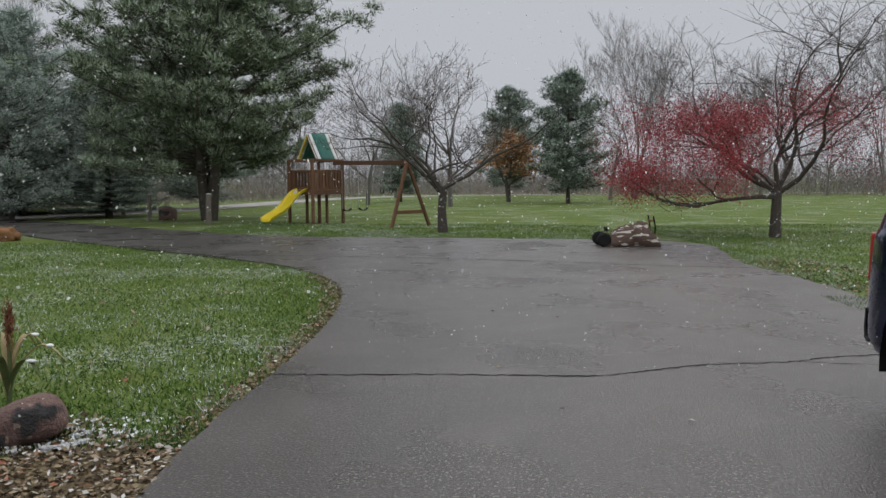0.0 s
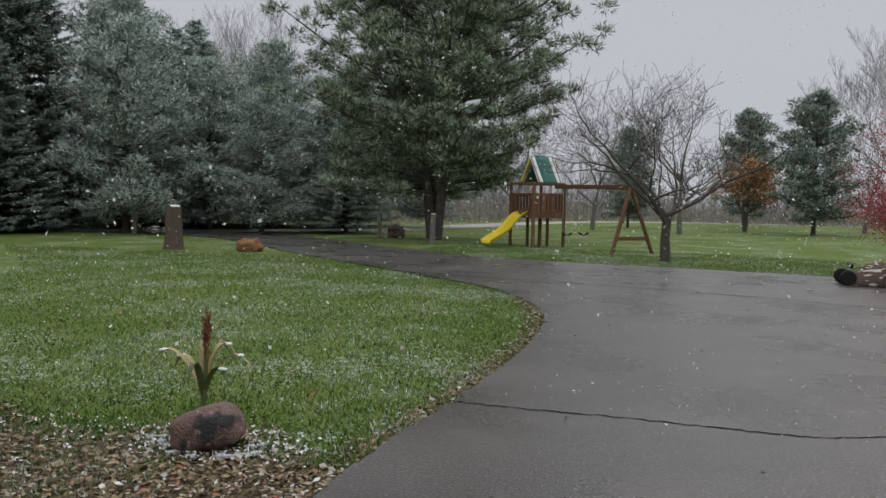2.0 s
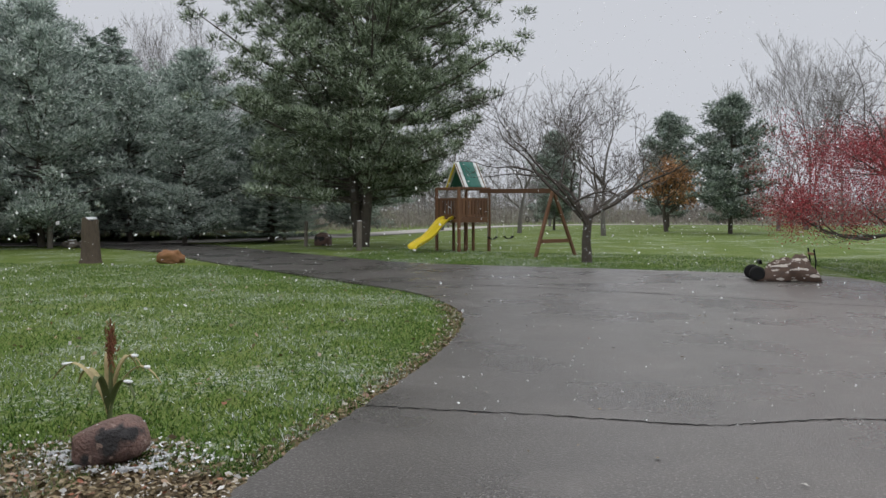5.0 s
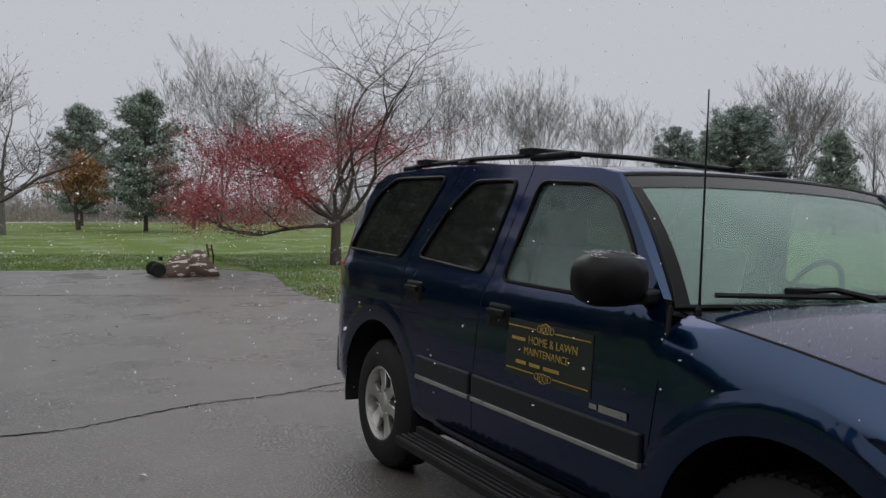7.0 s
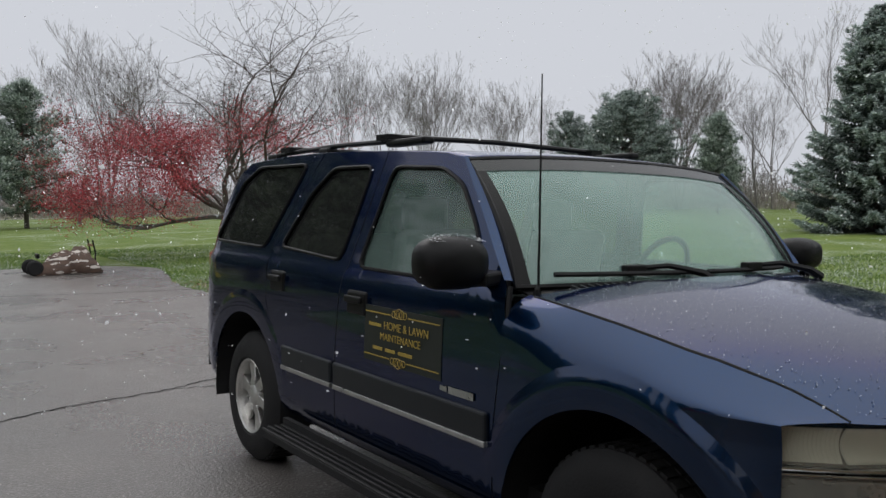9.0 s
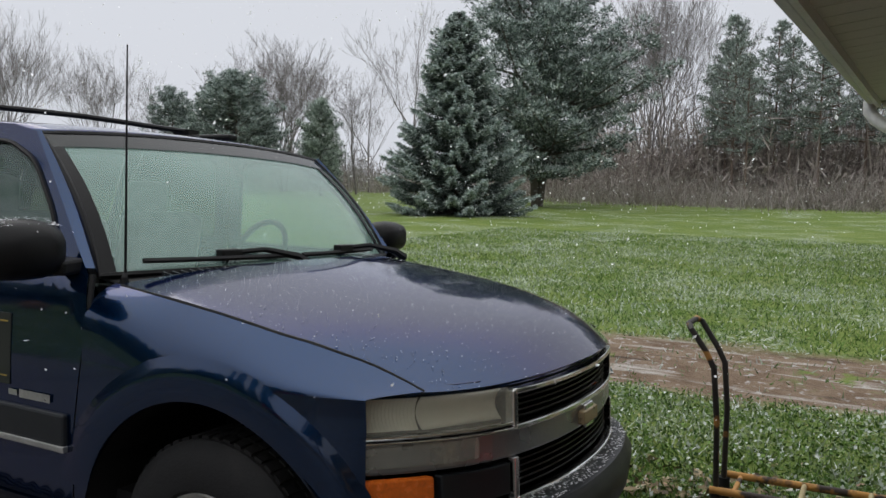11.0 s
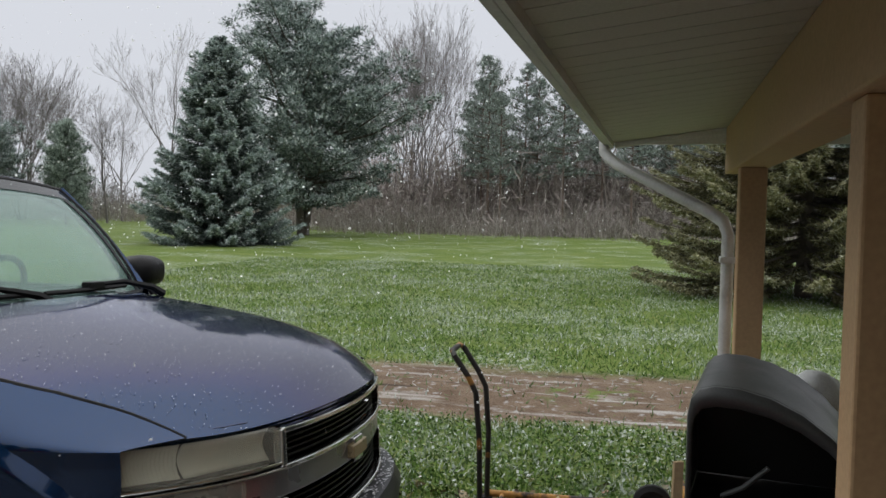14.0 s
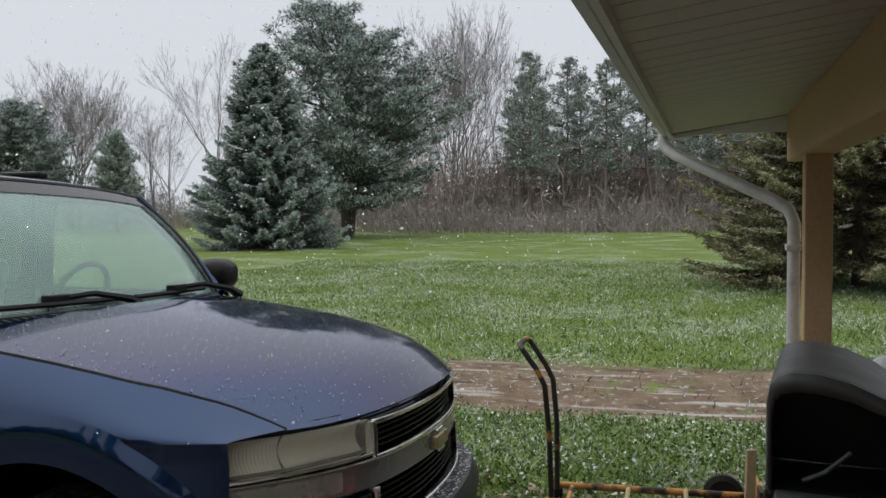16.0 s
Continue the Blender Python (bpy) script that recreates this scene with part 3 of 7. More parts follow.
for i, x in enumerate((P1, P2, 6.9, 10.4)):
    post = thing("porch_post", "square tan-painted wooden porch post" if i != 1 else "thick tan-painted wooden porch post with worn paint", "post", group="porch posts")
    s = Shape()
    k = 0.066
    porch_box(s, x - k, x + k, POST_Y - k, POST_Y + k, 0.02, EAVE - 0.19)
    s.ob("shaft", TAN, post, bevel=0.008)
    s = Shape()
    porch_box(s, x - k - 0.015, x + k + 0.015, POST_Y - k - 0.015, POST_Y + k + 0.015, 0.0, 0.05)
    s.ob("foot", TAN, post, bevel=0.004)
s = Shape()
porch_box(s, 0.03, 13.2, POST_Y - 0.085, POST_Y + 0.085, EAVE - 0.19, EAVE + 0.09)
tagged(s.ob("porch_beam", TAN, bevel=0.008), "tan-painted timber beam over the porch posts", "beam")
s = Shape()
porch_box(s, 1.05, 13.5, 0.35, 3.0, -0.08, 0.012)
tagged(s.ob("porch_slab", CONCRETE, bevel=0.01), "wet concrete porch slab", "pavement", kind="structure")


# ---- the parked truck: x runs in from its near side, s forward from the rear axle ----
PAINT = mat("dark_blue_car_paint", (0.0030, 0.023, 0.072), 0.2, 0.85, dark=(0.0026, 0.020, 0.064), scale=3, fine=500, bump=0, coat=1.0, rough_var=0.04, spec=0.3)
PAINT.node_tree.nodes["Principled BSDF"].inputs["Specular Tint"].default_value = (0.06, 0.14, 0.42, 1)
PAINT.node_tree.nodes["Principled BSDF"].inputs["Coat IOR"].default_value = 1.5
WHEEL_ALLOY = mat("brushed_alloy", (0.6, 0.59, 0.57), 0.36, 0.9, dark=(0.45, 0.44, 0.42), scale=14, fine=90, bump=0.04)
SIGN_BOARD = mat("magnetic_sign_black", (0.014, 0.018, 0.014), 0.55, scale=5, fine=200, bump=0.02)
GOLD = mat("gold_print", (0.36, 0.26, 0.05), 0.5, scale=20, fine=200, bump=0)
AMBER = mat("amber_lens", (0.75, 0.16, 0.02), 0.25, scale=40, fine=90, bump=0.1)
GREY_BAR = mat("satin_grey_metal", (0.3, 0.31, 0.32), 0.3, 0.7, dark=(0.24, 0.25, 0.26), scale=5, fine=200, bump=0.05)
SEAT = mat("grey_seat_cloth", (0.30, 0.29, 0.28), 0.9, scale=10, fine=300)
LAMP_BACK = mat("lamp_reflector", (0.92, 0.91, 0.87), 0.3, 0.0, dark=(0.84, 0.83, 0.78), scale=25, fine=60, bump=0.2)


def glass(name, tint, fog, fog_colour=(0.75, 0.8, 0.78), rough=0.02):
    """Thin glass: a tinted see-through sheet with a mist on it and a clear reflection."""
    m = bpy.data.materials.new(name)
    m.use_nodes = True
    n, l = m.node_tree.nodes, m.node_tree.links
    n.clear()
    o = n.new("ShaderNodeOutputMaterial")
    clear = n.new("ShaderNodeBsdfTransparent")
    clear.inputs[0].default_value = (*tint, 1)
    mist = n.new("ShaderNodeBsdfDiffuse")
    mist.inputs[0].default_value = (*fog_colour, 1)
    tc = n.new("ShaderNodeTexCoord")
    t = n.new("ShaderNodeTexNoise")
    t.inputs["Scale"].default_value = 3.0
    l.new(tc.outputs["Object"], t.inputs["Vector"])
    r = n.new("ShaderNodeMapRange")
    r.inputs["From Min"].default_value, r.inputs["From Max"].default_value = 0.25, 0.75
    r.inputs["To Min"].default_value, r.inputs["To Max"].default_value = fog * 0.85, min(1, fog * 1.15)
    l.new(t.outputs["Fac"], r.inputs["Value"])
    a = n.new("ShaderNodeMixShader")
    l.new(r.outputs[0], a.inputs[0])
    l.new(clear.outputs[0], a.inputs[1])
    l.new(mist.outputs[0], a.inputs[2])
    gl = n.new("ShaderNodeBsdfGlossy")
    gl.inputs["Roughness"].default_value = rough
    lw = n.new("ShaderNodeLayerWeight")
    lw.inputs["Blend"].default_value = 0.5
    pw = n.new("ShaderNodeMath")
    pw.operation = "POWER"
    l.new(lw.outputs["Facing"], pw.inputs[0])
    pw.inputs[1].default_value = 5.0
    fr = n.new("ShaderNodeMapRange")
    fr.inputs["To Min"].default_value, fr.inputs["To Max"].default_value = 0.045, 0.95
    l.new(pw.outputs[0], fr.inputs["Value"])
    b = n.new("ShaderNodeMixShader")
    l.new(fr.outputs[0], b.inputs[0])
    l.new(a.outputs[0], b.inputs[1])
    l.new(gl.outputs[0], b.inputs[2])
    l.new(b.outputs[0], o.inputs["Surface"])
    return m


GLASS_DARK = glass("privacy_glass", (0.10, 0.11, 0.11), 0.02)
GLASS_SIDE = glass("misted_side_glass", (0.6, 0.7, 0.66), 0.15, (0.42, 0.62, 0.56))
GLASS_FRONT = glass("misted_windscreen", (0.72, 0.84, 0.79), 0.25, (0.58, 0.88, 0.78))
LENS = glass("headlamp_lens", (0.9, 0.9, 0.85), 0.13, (0.9, 0.88, 0.78), 0.05)

EMBLEM = mat("beige_gold_enamel", (0.42, 0.33, 0.19), 0.35, 0.3, scale=30, fine=200, bump=0)
HALF = 1.0
AXLE_F, WHEEL_Z, ARCH = 2.946, 0.39, 0.515


def smooth(a, b, v):
    t = max(0.0, min(1.0, (v - a) / (b - a)))
    return t * t * (3 - 2 * t)


def inset(s, z):
    d = 0.012 * ((z - 0.85) / 0.35) ** 2 if z < 1.22 else 0.0134
    if z < 0.5:
        d += 0.05 * ((0.5 - z) / 0.12) ** 2
    if z > 1.2:
        d += 0.25 * (z - 1.2) + 0.012 * smooth(1.2, 1.26, z)
    k = smooth(2.36, 2.66, s)
    if k and z > 0.98:
        t = min(0.87, (z - 0.98) / 0.25)
        d = d * (1 - k) + k * (0.00166 + 0.16 * (1 - math.sqrt(max(0.0, 1 - t * t))))
    if s > 3.1:
        d += 0.48 * (s - 3.1) ** 2
    if s < -0.5:
        d += 0.75 * (-0.5 - s) ** 2
    return d


def side_x(s, z, far):
    d = inset(s, z)
    return 2 * HALF - d if far else d


def panel(name, outline, holes, material, parent, far=False, proud=0.0, label="", thick=0.02, cell=0.07):
    """A piece of the side: an outline in (s, z) with holes, laid on the body's curve."""
    bm = bmesh.new()
    for loop in [outline] + holes:
        vs = [bm.verts.new((0, s, z)) for s, z in loop]
        for a, b in zip(vs, vs[1:] + vs[:1]):
            bm.edges.new((a, b))
    bmesh.ops.triangle_fill(bm, use_beauty=True, edges=bm.edges[:])
    lo = [min(p[i] for p in outline) for i in (0, 1)]
    hi = [max(p[i] for p in outline) for i in (0, 1)]
    for i in (0, 1):
        k = lo[i] + cell
        while k < hi[i]:
            no = (0, 1, 0) if i == 0 else (0, 0, 1)
            bmesh.ops.bisect_plane(bm, geom=bm.verts[:] + bm.edges[:] + bm.faces[:], dist=1e-5, plane_co=(0, k, k), plane_no=no)
            k += cell
    for v in bm.verts:
        s, z = v.co.y, v.co.z
        x = side_x(s, z, far)
        v.co = (x + proud if far else x - proud, -s, z)
    for f in bm.faces:
        f.normal_update()
        if (f.normal.x > 0) != far:
            f.normal_flip()
    me = bpy.data.meshes.new(name)
    bm.to_mesh(me)
    bm.free()
    me.materials.append(material)
    me.shade_smooth()
    e = 0.004
    nrm = []
    for v in me.vertices:
        s, z = -v.co.y, v.co.z
        ds = (inset(s + e, z) - inset(s - e, z)) / (2 * e)
        dz = (inset(s, z + e) - inset(s, z - e)) / (2 * e)
        k = Vector((1 if far else -1, -ds, dz)).normalized()
        nrm.append(tuple(k))
    me.normals_split_custom_set_from_vertices(nrm)
    o = new(name, me)
    o.parent = parent
    if label:
        o["label"] = label
    return o


def rounded(pts, k=3, cut=0.25):
    """Rounds the corners of a closed outline."""
    out = []
    n = len(pts)
    for i in range(n):
        a, b, c = Vector(pts[i - 1]), Vector(pts[i]), Vector(pts[(i + 1) % n])
        la = min(0.06, (a - b).length * cut)
        lc = min(0.06, (c - b).length * cut)
        p, q = b + (a - b).normalized() * la, b + (c - b).normalized() * lc
        for j in range(k + 1):
            t = j / k
            w = p * (1 - t) ** 2 + b * 2 * t * (1 - t) + q * t * t
            out.append((w.x, w.y))
    return out


truck = thing("truck", "dark blue full-size sport utility truck, wet and flecked with snow", "car", at=(1.0, -1.4, 0))
truck.matrix_basis = pose(-0.025, 0, 0.004, 0, 2.18, 0)
G = 0.004
W_REAR = rounded([(-0.62, 1.315), (0.20, 1.295), (0.53, 1.768), (-0.14, 1.775), (-0.36, 1.68)])
W_MID = rounded([(0.43, 1.31), (1.145, 1.27), (1.265, 1.73), (0.86, 1.735), (0.66, 1.6)])
W_FRONT = rounded([(1.335, 1.25), (2.30, 1.238), (2.18, 1.45), (2.02, 1.63), (1.86, 1.70), (1.46, 1.72)])
QD = [(0.70, 1.822), (0.31, 1.325), (0.33, 1.0), (0.45, 0.80), (0.525, 0.62), (0.53, 0.40)]
DD = [(1.37, 1.797), (1.24, 1.258), (1.20, 1.1), (1.165, 0.73), (1.16, 0.40)]
DF = [(2.425, 1.245), (2.455, 1.1), (2.405, 0.75), (2.385, 0.40)]
SHOULDER = 0.97


def hood_edge(s):
    """Where the hood meets the fender: in from the side, and up."""
    t = max(0.0, min(1.0, (s - 2.47) / 1.135))
    return 0.105 + 0.11 * smooth(0.55, 1.0, t), float(np.interp(t, [0, 0.1, 0.25, 0.4, 0.55, 0.7, 0.85, 1.0], [1.218, 1.206, 1.186, 1.163, 1.136, 1.102, 1.052, 0.985]))


def arc(c, a0, a1, n=20, r=ARCH):
    return [(c + r * math.cos(radians(a0 + (a1 - a0) * i / n)), WHEEL_Z + r * math.sin(radians(a0 + (a1 - a0) * i / n))) for i in range(n + 1)]


def shift(line, d):
    return [(a + d, b) for a, b in line]


def densify(line, step=0.05):
    out = []
    for a, b in zip(line, line[1:] + line[:1]):
        n = max(1, int(math.hypot(b[0] - a[0], b[1] - a[1]) / step))
        out += [(a[0] + (b[0] - a[0]) * i / n, a[1] + (b[1] - a[1]) * i / n) for i in range(n)]
    return out


QUARTER = [(-0.83, 0.62), (-0.88, 0.9), (-0.85, 1.1), (-0.79, 1.3), (-0.46, 1.74), (-0.32, 1.805), (0.2, 1.825)] + shift(QD, -G) + arc(0.0, 2, 178) + [(-0.62, 0.45), (-0.80, 0.5)]
REAR_DOOR = shift(QD, G)[::-1] + [(1.0, 1.815)] + shift(DD, -G)
FRONT_DOOR = shift(DD, G)[::-1] + [(1.85, 1.765), (1.99, 1.735), (2.2, 1.50), (2.40, 1.268)] + shift(DF, -G)
FENDER = [(2.389, 0.40), (2.409, 0.75), (2.438, SHOULDER), (3.495, SHOULDER), (3.50, 0.9), (3.50, 0.5), (3.49, 0.42)] + arc(AXLE_F, 3, 176)
for far in (False, True):
    panel("quarter_panel", densify(QUARTER, 0.03), [W_REAR], PAINT, truck, far, cell=0.04)
    rd = panel("rear_door", densify(REAR_DOOR), [W_MID], PAINT, truck, far)
    fd = panel("front_door", densify(FRONT_DOOR), [W_FRONT], PAINT, truck, far)
    fender = panel("front_fender", densify(FENDER, 0.025), [], PAINT, truck, far, cell=0.03)
    # the rounded shoulder that carries the fender over to the hood
    rows = []
    for f in np.linspace(0, 1, 31):
        s_b, s_t = 2.438 + 1.057 * f, 2.47 + 1.135 * f
        row = []
        for wz in np.linspace(0, 1, 17):
            wx = wz ** (1.9 + 3.0 * (1 - smooth(0.0, 0.3, f)))
            x0, x1 = inset(s_b, SHOULDER), hood_edge(s_t)[0]
            x = x0 + (x1 - x0) * wx
            row.append((2 * HALF - x if far else x, -(s_b + (s_t - s_b) * wx), SHOULDER + (hood_edge(s_t)[1] - SHOULDER) * wz))
        rows.append(row)
    Shape().grid(rows).ob("fender_shoulder", PAINT, fender, smooth=True)
    for ob, wname, loop, gm in ((truck, "quarter_window", W_REAR, GLASS_DARK), (rd, "rear_window", W_MID, GLASS_DARK), (fd, "front_window", W_FRONT, GLASS_SIDE)):
        p = panel(wname, densify(loop), [], gm, ob, far, -0.012, "tinted glass" if gm is GLASS_DARK else "misted glass", thick=0, cell=0.2)
        s = Shape().tube([(side_x(a, b, far) + (0.003 if far else -0.003), -a, b) for a, b in loop], 0.009, 6, closed=True)
        s.ob("window_seal", BLACK_PLASTIC, ob, smooth=True)
    # dark seams behind the gaps
    for line in (QD, DD, DF):
        s = Shape().tube([(side_x(a, b, far) + (-0.012 if far else 0.012), -a, b) for a, b in densify(line, 0.06)[:-12]], 0.011, 6)
        s.ob("door_seam", BLACK_PLASTIC, truck, smooth=True)
    # swelling lips round the wheel openings
    for c, a0, a1, k in ((AXLE_F, 12, 164, 0.4), (0.0, 4, 178, 0.12)):
        rows = []
        for th in np.linspace(radians(a0), radians(a1), 41):
            row = []
            for dr, out_ in ((-0.004, -0.03), (-0.004, 0.008), (0.006, 0.016), (0.03, 0.023), (0.06, 0.029), (0.08, 0.031), (0.092, 0.028), (0.108, 0.014), (0.125, 0.003), (0.135, -0.004)):
                ss, zz = c + (ARCH + dr) * math.cos(th), WHEEL_Z + (ARCH + dr) * math.sin(th)
                fade = min(1.0, math.sin(max(0.02, min(math.pi - 0.02, (th - radians(a0)) / radians(a1 - a0) * math.pi))) * 2.2)
                e = out_ * k * fade
                row.append((side_x(ss, zz, far) + (e if far else -e), -ss, zz))
            rows.append(row)
        Shape().grid(rows).ob("arch_lip", PAINT, truck, smooth=True)
    # wheel wells
    for c in (0.0, AXLE_F):
        x0, x1 = (2 * HALF - 0.62, 2 * HALF - 0.02) if far else (0.02, 0.62)
        ring = arc(c, -10, 190, 24, ARCH + 0.005)
        s = Shape().grid([[(x, -a, b) for a, b in ring] for x in (x0, x1)])
        inner = x0 if far else x1
        s.add([(inner, -a, b) for a, b in ring], [tuple(range(len(ring)))])
        s.ob("wheel_well", BLACK_RUBBER, truck, "dark wheel well")

# hood, roof, tail
rows = []
for i in range(15):
    f = i / 14
    row = []
    for j in range(25):
        u = -1 + 2 * j / 24
        nose = 3.602 + 0.222 * (1 - abs(u) ** 2.2)
        s_ = 2.475 + (nose - 2.475) * f + 0.21 * (1 - f) ** 2 * (1 - u * u)
        ex, edge = hood_edge(2.47 + 1.135 * f)
        crown = (1 - abs(u) ** 2.6) * (0.062 + 0.012 * f)
        z = edge - 0.004 + crown
        if f > 0.8:
            z -= 0.062 * ((f - 0.8) / 0.2) ** 2.4 * (1 - abs(u) ** 4)
        row.append((1.0 + u * (1.0 - ex - 0.005), -s_, z))
    rows.append(row)
Shape().grid(rows).ob("hood", PAINT, truck, "wet hood beaded with melting snow", smooth=True)
ROOF_S = [-0.32, -0.1, 0.2, 0.6, 1.0, 1.4, 1.7, 1.85, 1.95, 1.99]
ROOF_Z = [1.805, 1.817, 1.825, 1.826, 1.815, 1.795, 1.775, 1.765, 1.745, 1.735]
rows = []
for s_, z in zip(ROOF_S, ROOF_Z):
    w = 1 - inset(s_, z)
    rows.append([(1 + w * u, -s_ + (0.06 if s_ < -0.2 else 0) * (1 - u * u) - (0.05 * (1 - u * u) if s_ > 1.9 else 0), z + 0.03 * (1 - abs(u) ** 2.6)) for u in np.linspace(-1, 1, 21)])
Shape().grid(rows).ob("roof", PAINT, truck, smooth=True, thick=0.02)
rows = []
for s_, z in ((-0.80, 0.5), (-0.83, 0.62), (-0.88, 0.9), (-0.85, 1.1), (-0.79, 1.3), (-0.46, 1.74), (-0.32, 1.805)):
    w = 1 - inset(s_, z)
    rows.append([(1 + w * u, -s_ + 0.08 * (1 - abs(u) ** 3), z + (0.03 * (1 - abs(u) ** 2.6) if z > 1.8 else 0)) for u in np.linspace(-1, 1, 15)])
Shape().grid(rows).ob("tailgate", PAINT, truck, smooth=True, thick=0.02)
for x0 in (0.15, 1.85):
    s = Shape().box(x0, 0.872, 1.05, 0.10, 0.05, 0.34)
    s.ob("tail_lamp", RED_PAINT, truck, "red tail lamp", bevel=0.015)
prof = [(0.0, 0.46), (0.13, 0.47), (0.16, 0.55), (0.15, 0.68), (0.05, 0.70), (0.0, 0.68)]
rows = [[(1 + u * (1.0 - 0.35 * (a if abs(u) > 0.9 else 0)), 0.83 + a - 0.12 * max(0, abs(u) - 0.75) / 0.25, b) for a, b in prof] for u in np.linspace(-0.955, 0.955, 15)]
Shape().grid(rows).ob("rear_bumper", TRIM_GREY, truck, smooth=True, thick=0.015)

# windscreen
rows = []
for i in range(9):
    f = i / 8
    rows.append([])
    for j in range(17):
        u = -1 + 2 * j / 16
        s0, z0, w0 = 2.40 + 0.20 * (1 - u * u), 1.238 + 0.015 * (1 - u * u), 0.90
        s1, z1, w1 = 1.985 + 0.06 * (1 - u * u), 1.728 + 0.028 * (1 - abs(u) ** 2.6), 0.825
        bow = 0.035 * math.sin(math.pi * f)
        rows[-1].append((1 + u * (w0 + (w1 - w0) * f), -(s0 + (s1 - s0) * f + bow), z0 + (z1 - z0) * f + bow * 0.6))
Shape().grid(rows).ob("windscreen", GLASS_FRONT, truck, "misted windscreen", smooth=True)
edge = rows[0] + [r[-1] for r in rows[1:]] + rows[-1][-2::-1] + [r[0] for r in rows[-2:0:-1]]
Shape().tube(edge, 0.012, 6, closed=True).ob("windscreen_seal", BLACK_PLASTIC, truck, smooth=True)
tint = [[tuple(Vector(p) + Vector((0, -0.004, 0.003))) for p in r] for r in rows[7:]]
Shape().grid(tint).ob("shade_band", GLASS_DARK, truck, "dark shade band along the top of the glass", smooth=True)
for j0, j1 in ((0, 1), (15, 16)):
    side_band = [[tuple(Vector(r[j0]).lerp(Vector(r[j1]), q) + Vector((0, -0.005, 0.004))) for q in (0.0, 0.22, 0.45)] for r in rows[:8]]
    Shape().grid(side_band).ob("glass_border", BLACK_PLASTIC, truck, "dark painted border of the windscreen", smooth=True)
# pillars between the doors and the glass
A_LINE = [(2.40, 1.268), (2.2, 1.50), (1.99, 1.735)]
for far in (False, True):
    pr = []
    for i, r in enumerate(rows):
        a = A_LINE[0][0] + (A_LINE[2][0] - A_LINE[0][0]) * i / 8
        b = np.interp(a, [q[0] for q in A_LINE[::-1]], [q[1] for q in A_LINE[::-1]])
        o_ = Vector((side_x(a, b, far), -a, b))
        q = Vector(r[-1] if far else r[0])
        mid = (o_ + q) / 2 + Vector((0, -0.012, 0.012))
        pr.append([o_, mid, q])
    Shape().grid(pr).ob("windscreen_pillar", PAINT, truck, smooth=True)
    Shape().tube([((2 * HALF - hood_edge(a)[0] if far else hood_edge(a)[0]), -a, hood_edge(a)[1] - 0.004) for a in np.linspace(2.5, 3.6, 24)], 0.006, 6).ob("hood_gap", BLACK_RUBBER, truck, "dark gap beside the hood")
# cowl with louvres
crow = [[(1 + u * 0.88, -(2.40 + 0.20 * (1 - u * u) + d), z + h * (1 - u * u)) for u in np.linspace(-1, 1, 17)] for d, z, h in ((-0.03, 1.236, 0.018), (0.03, 1.222, 0.028), (0.09, 1.206, 0.040), (0.15, 1.192, 0.040))]
Shape().grid(crow).ob("cowl", BLACK_PLASTIC, truck, smooth=True, thick=0.01)
s = Shape()
for k in range(46):
    u = -0.8 + 1.6 * k / 45
    y = -(2.40 + 0.20 * (1 - u * u) + 0.055)
    s.box(0, 0, 0, 0.013, 0.07, 0.012, pose(1 + u * 0.88, y, 1.221 + 0.034 * (1 - u * u), 15, 0, 12))
s.ob("louvre", TRIM_GREY, truck)
for x0, s0, x1 in ((0.62, 2.555, 0.22), (1.31, 2.60, 0.95)):
    wiper = Shape()
    wiper.tube([(x0 + 0.33, -(s0 + 0.075), 1.25), (x0 + 0.27, -(s0 + 0.055), 1.285), (x0 + 0.12, -(s0 + 0.01), 1.315), (x0 - 0.02, -(s0 - 0.03), 1.305)], [0.022, 0.017, 0.012, 0.01], 6)
    wob = wiper.ob("wiper", BLACK_PLASTIC, truck, smooth=True)
    b = Shape()
    u0, u1 = x1 - 1, x0 + 0.26 - 1
    b.tube([(1 + u, -(2.40 + 0.20 * (1 - u * u) - 0.03 + 0.025), 1.288) for u in np.linspace(u0, u1, 9)], 0.010, 5)
    b.ob("wiper_blade", BLACK_RUBBER, wob)
    c = Shape()
    c.box(x0 - 0.03, -(s0 - 0.03), 1.302, 0.11, 0.04, 0.035)
    c.ob("blade_clip", BLACK_PLASTIC, wob, bevel=0.006)

Shape().tube([(0.142, -2.47, 1.2), (0.142, -2.47, 1.235), (0.147, -2.47, 1.25), (0.175, -2.435, 2.02)], [0.018, 0.012, 0.005, 0.0025], 8).ob("antenna", BLACK_PLASTIC, truck, "thin black whip antenna")


# front: headlamps, grille, bumper
def nose_s(x):
    d = abs(x - 1.0)
    return 3.815 - 0.30 * d ** 2.2 - 0.095 * (max(0.0, d - 0.5) / 0.41) ** 2


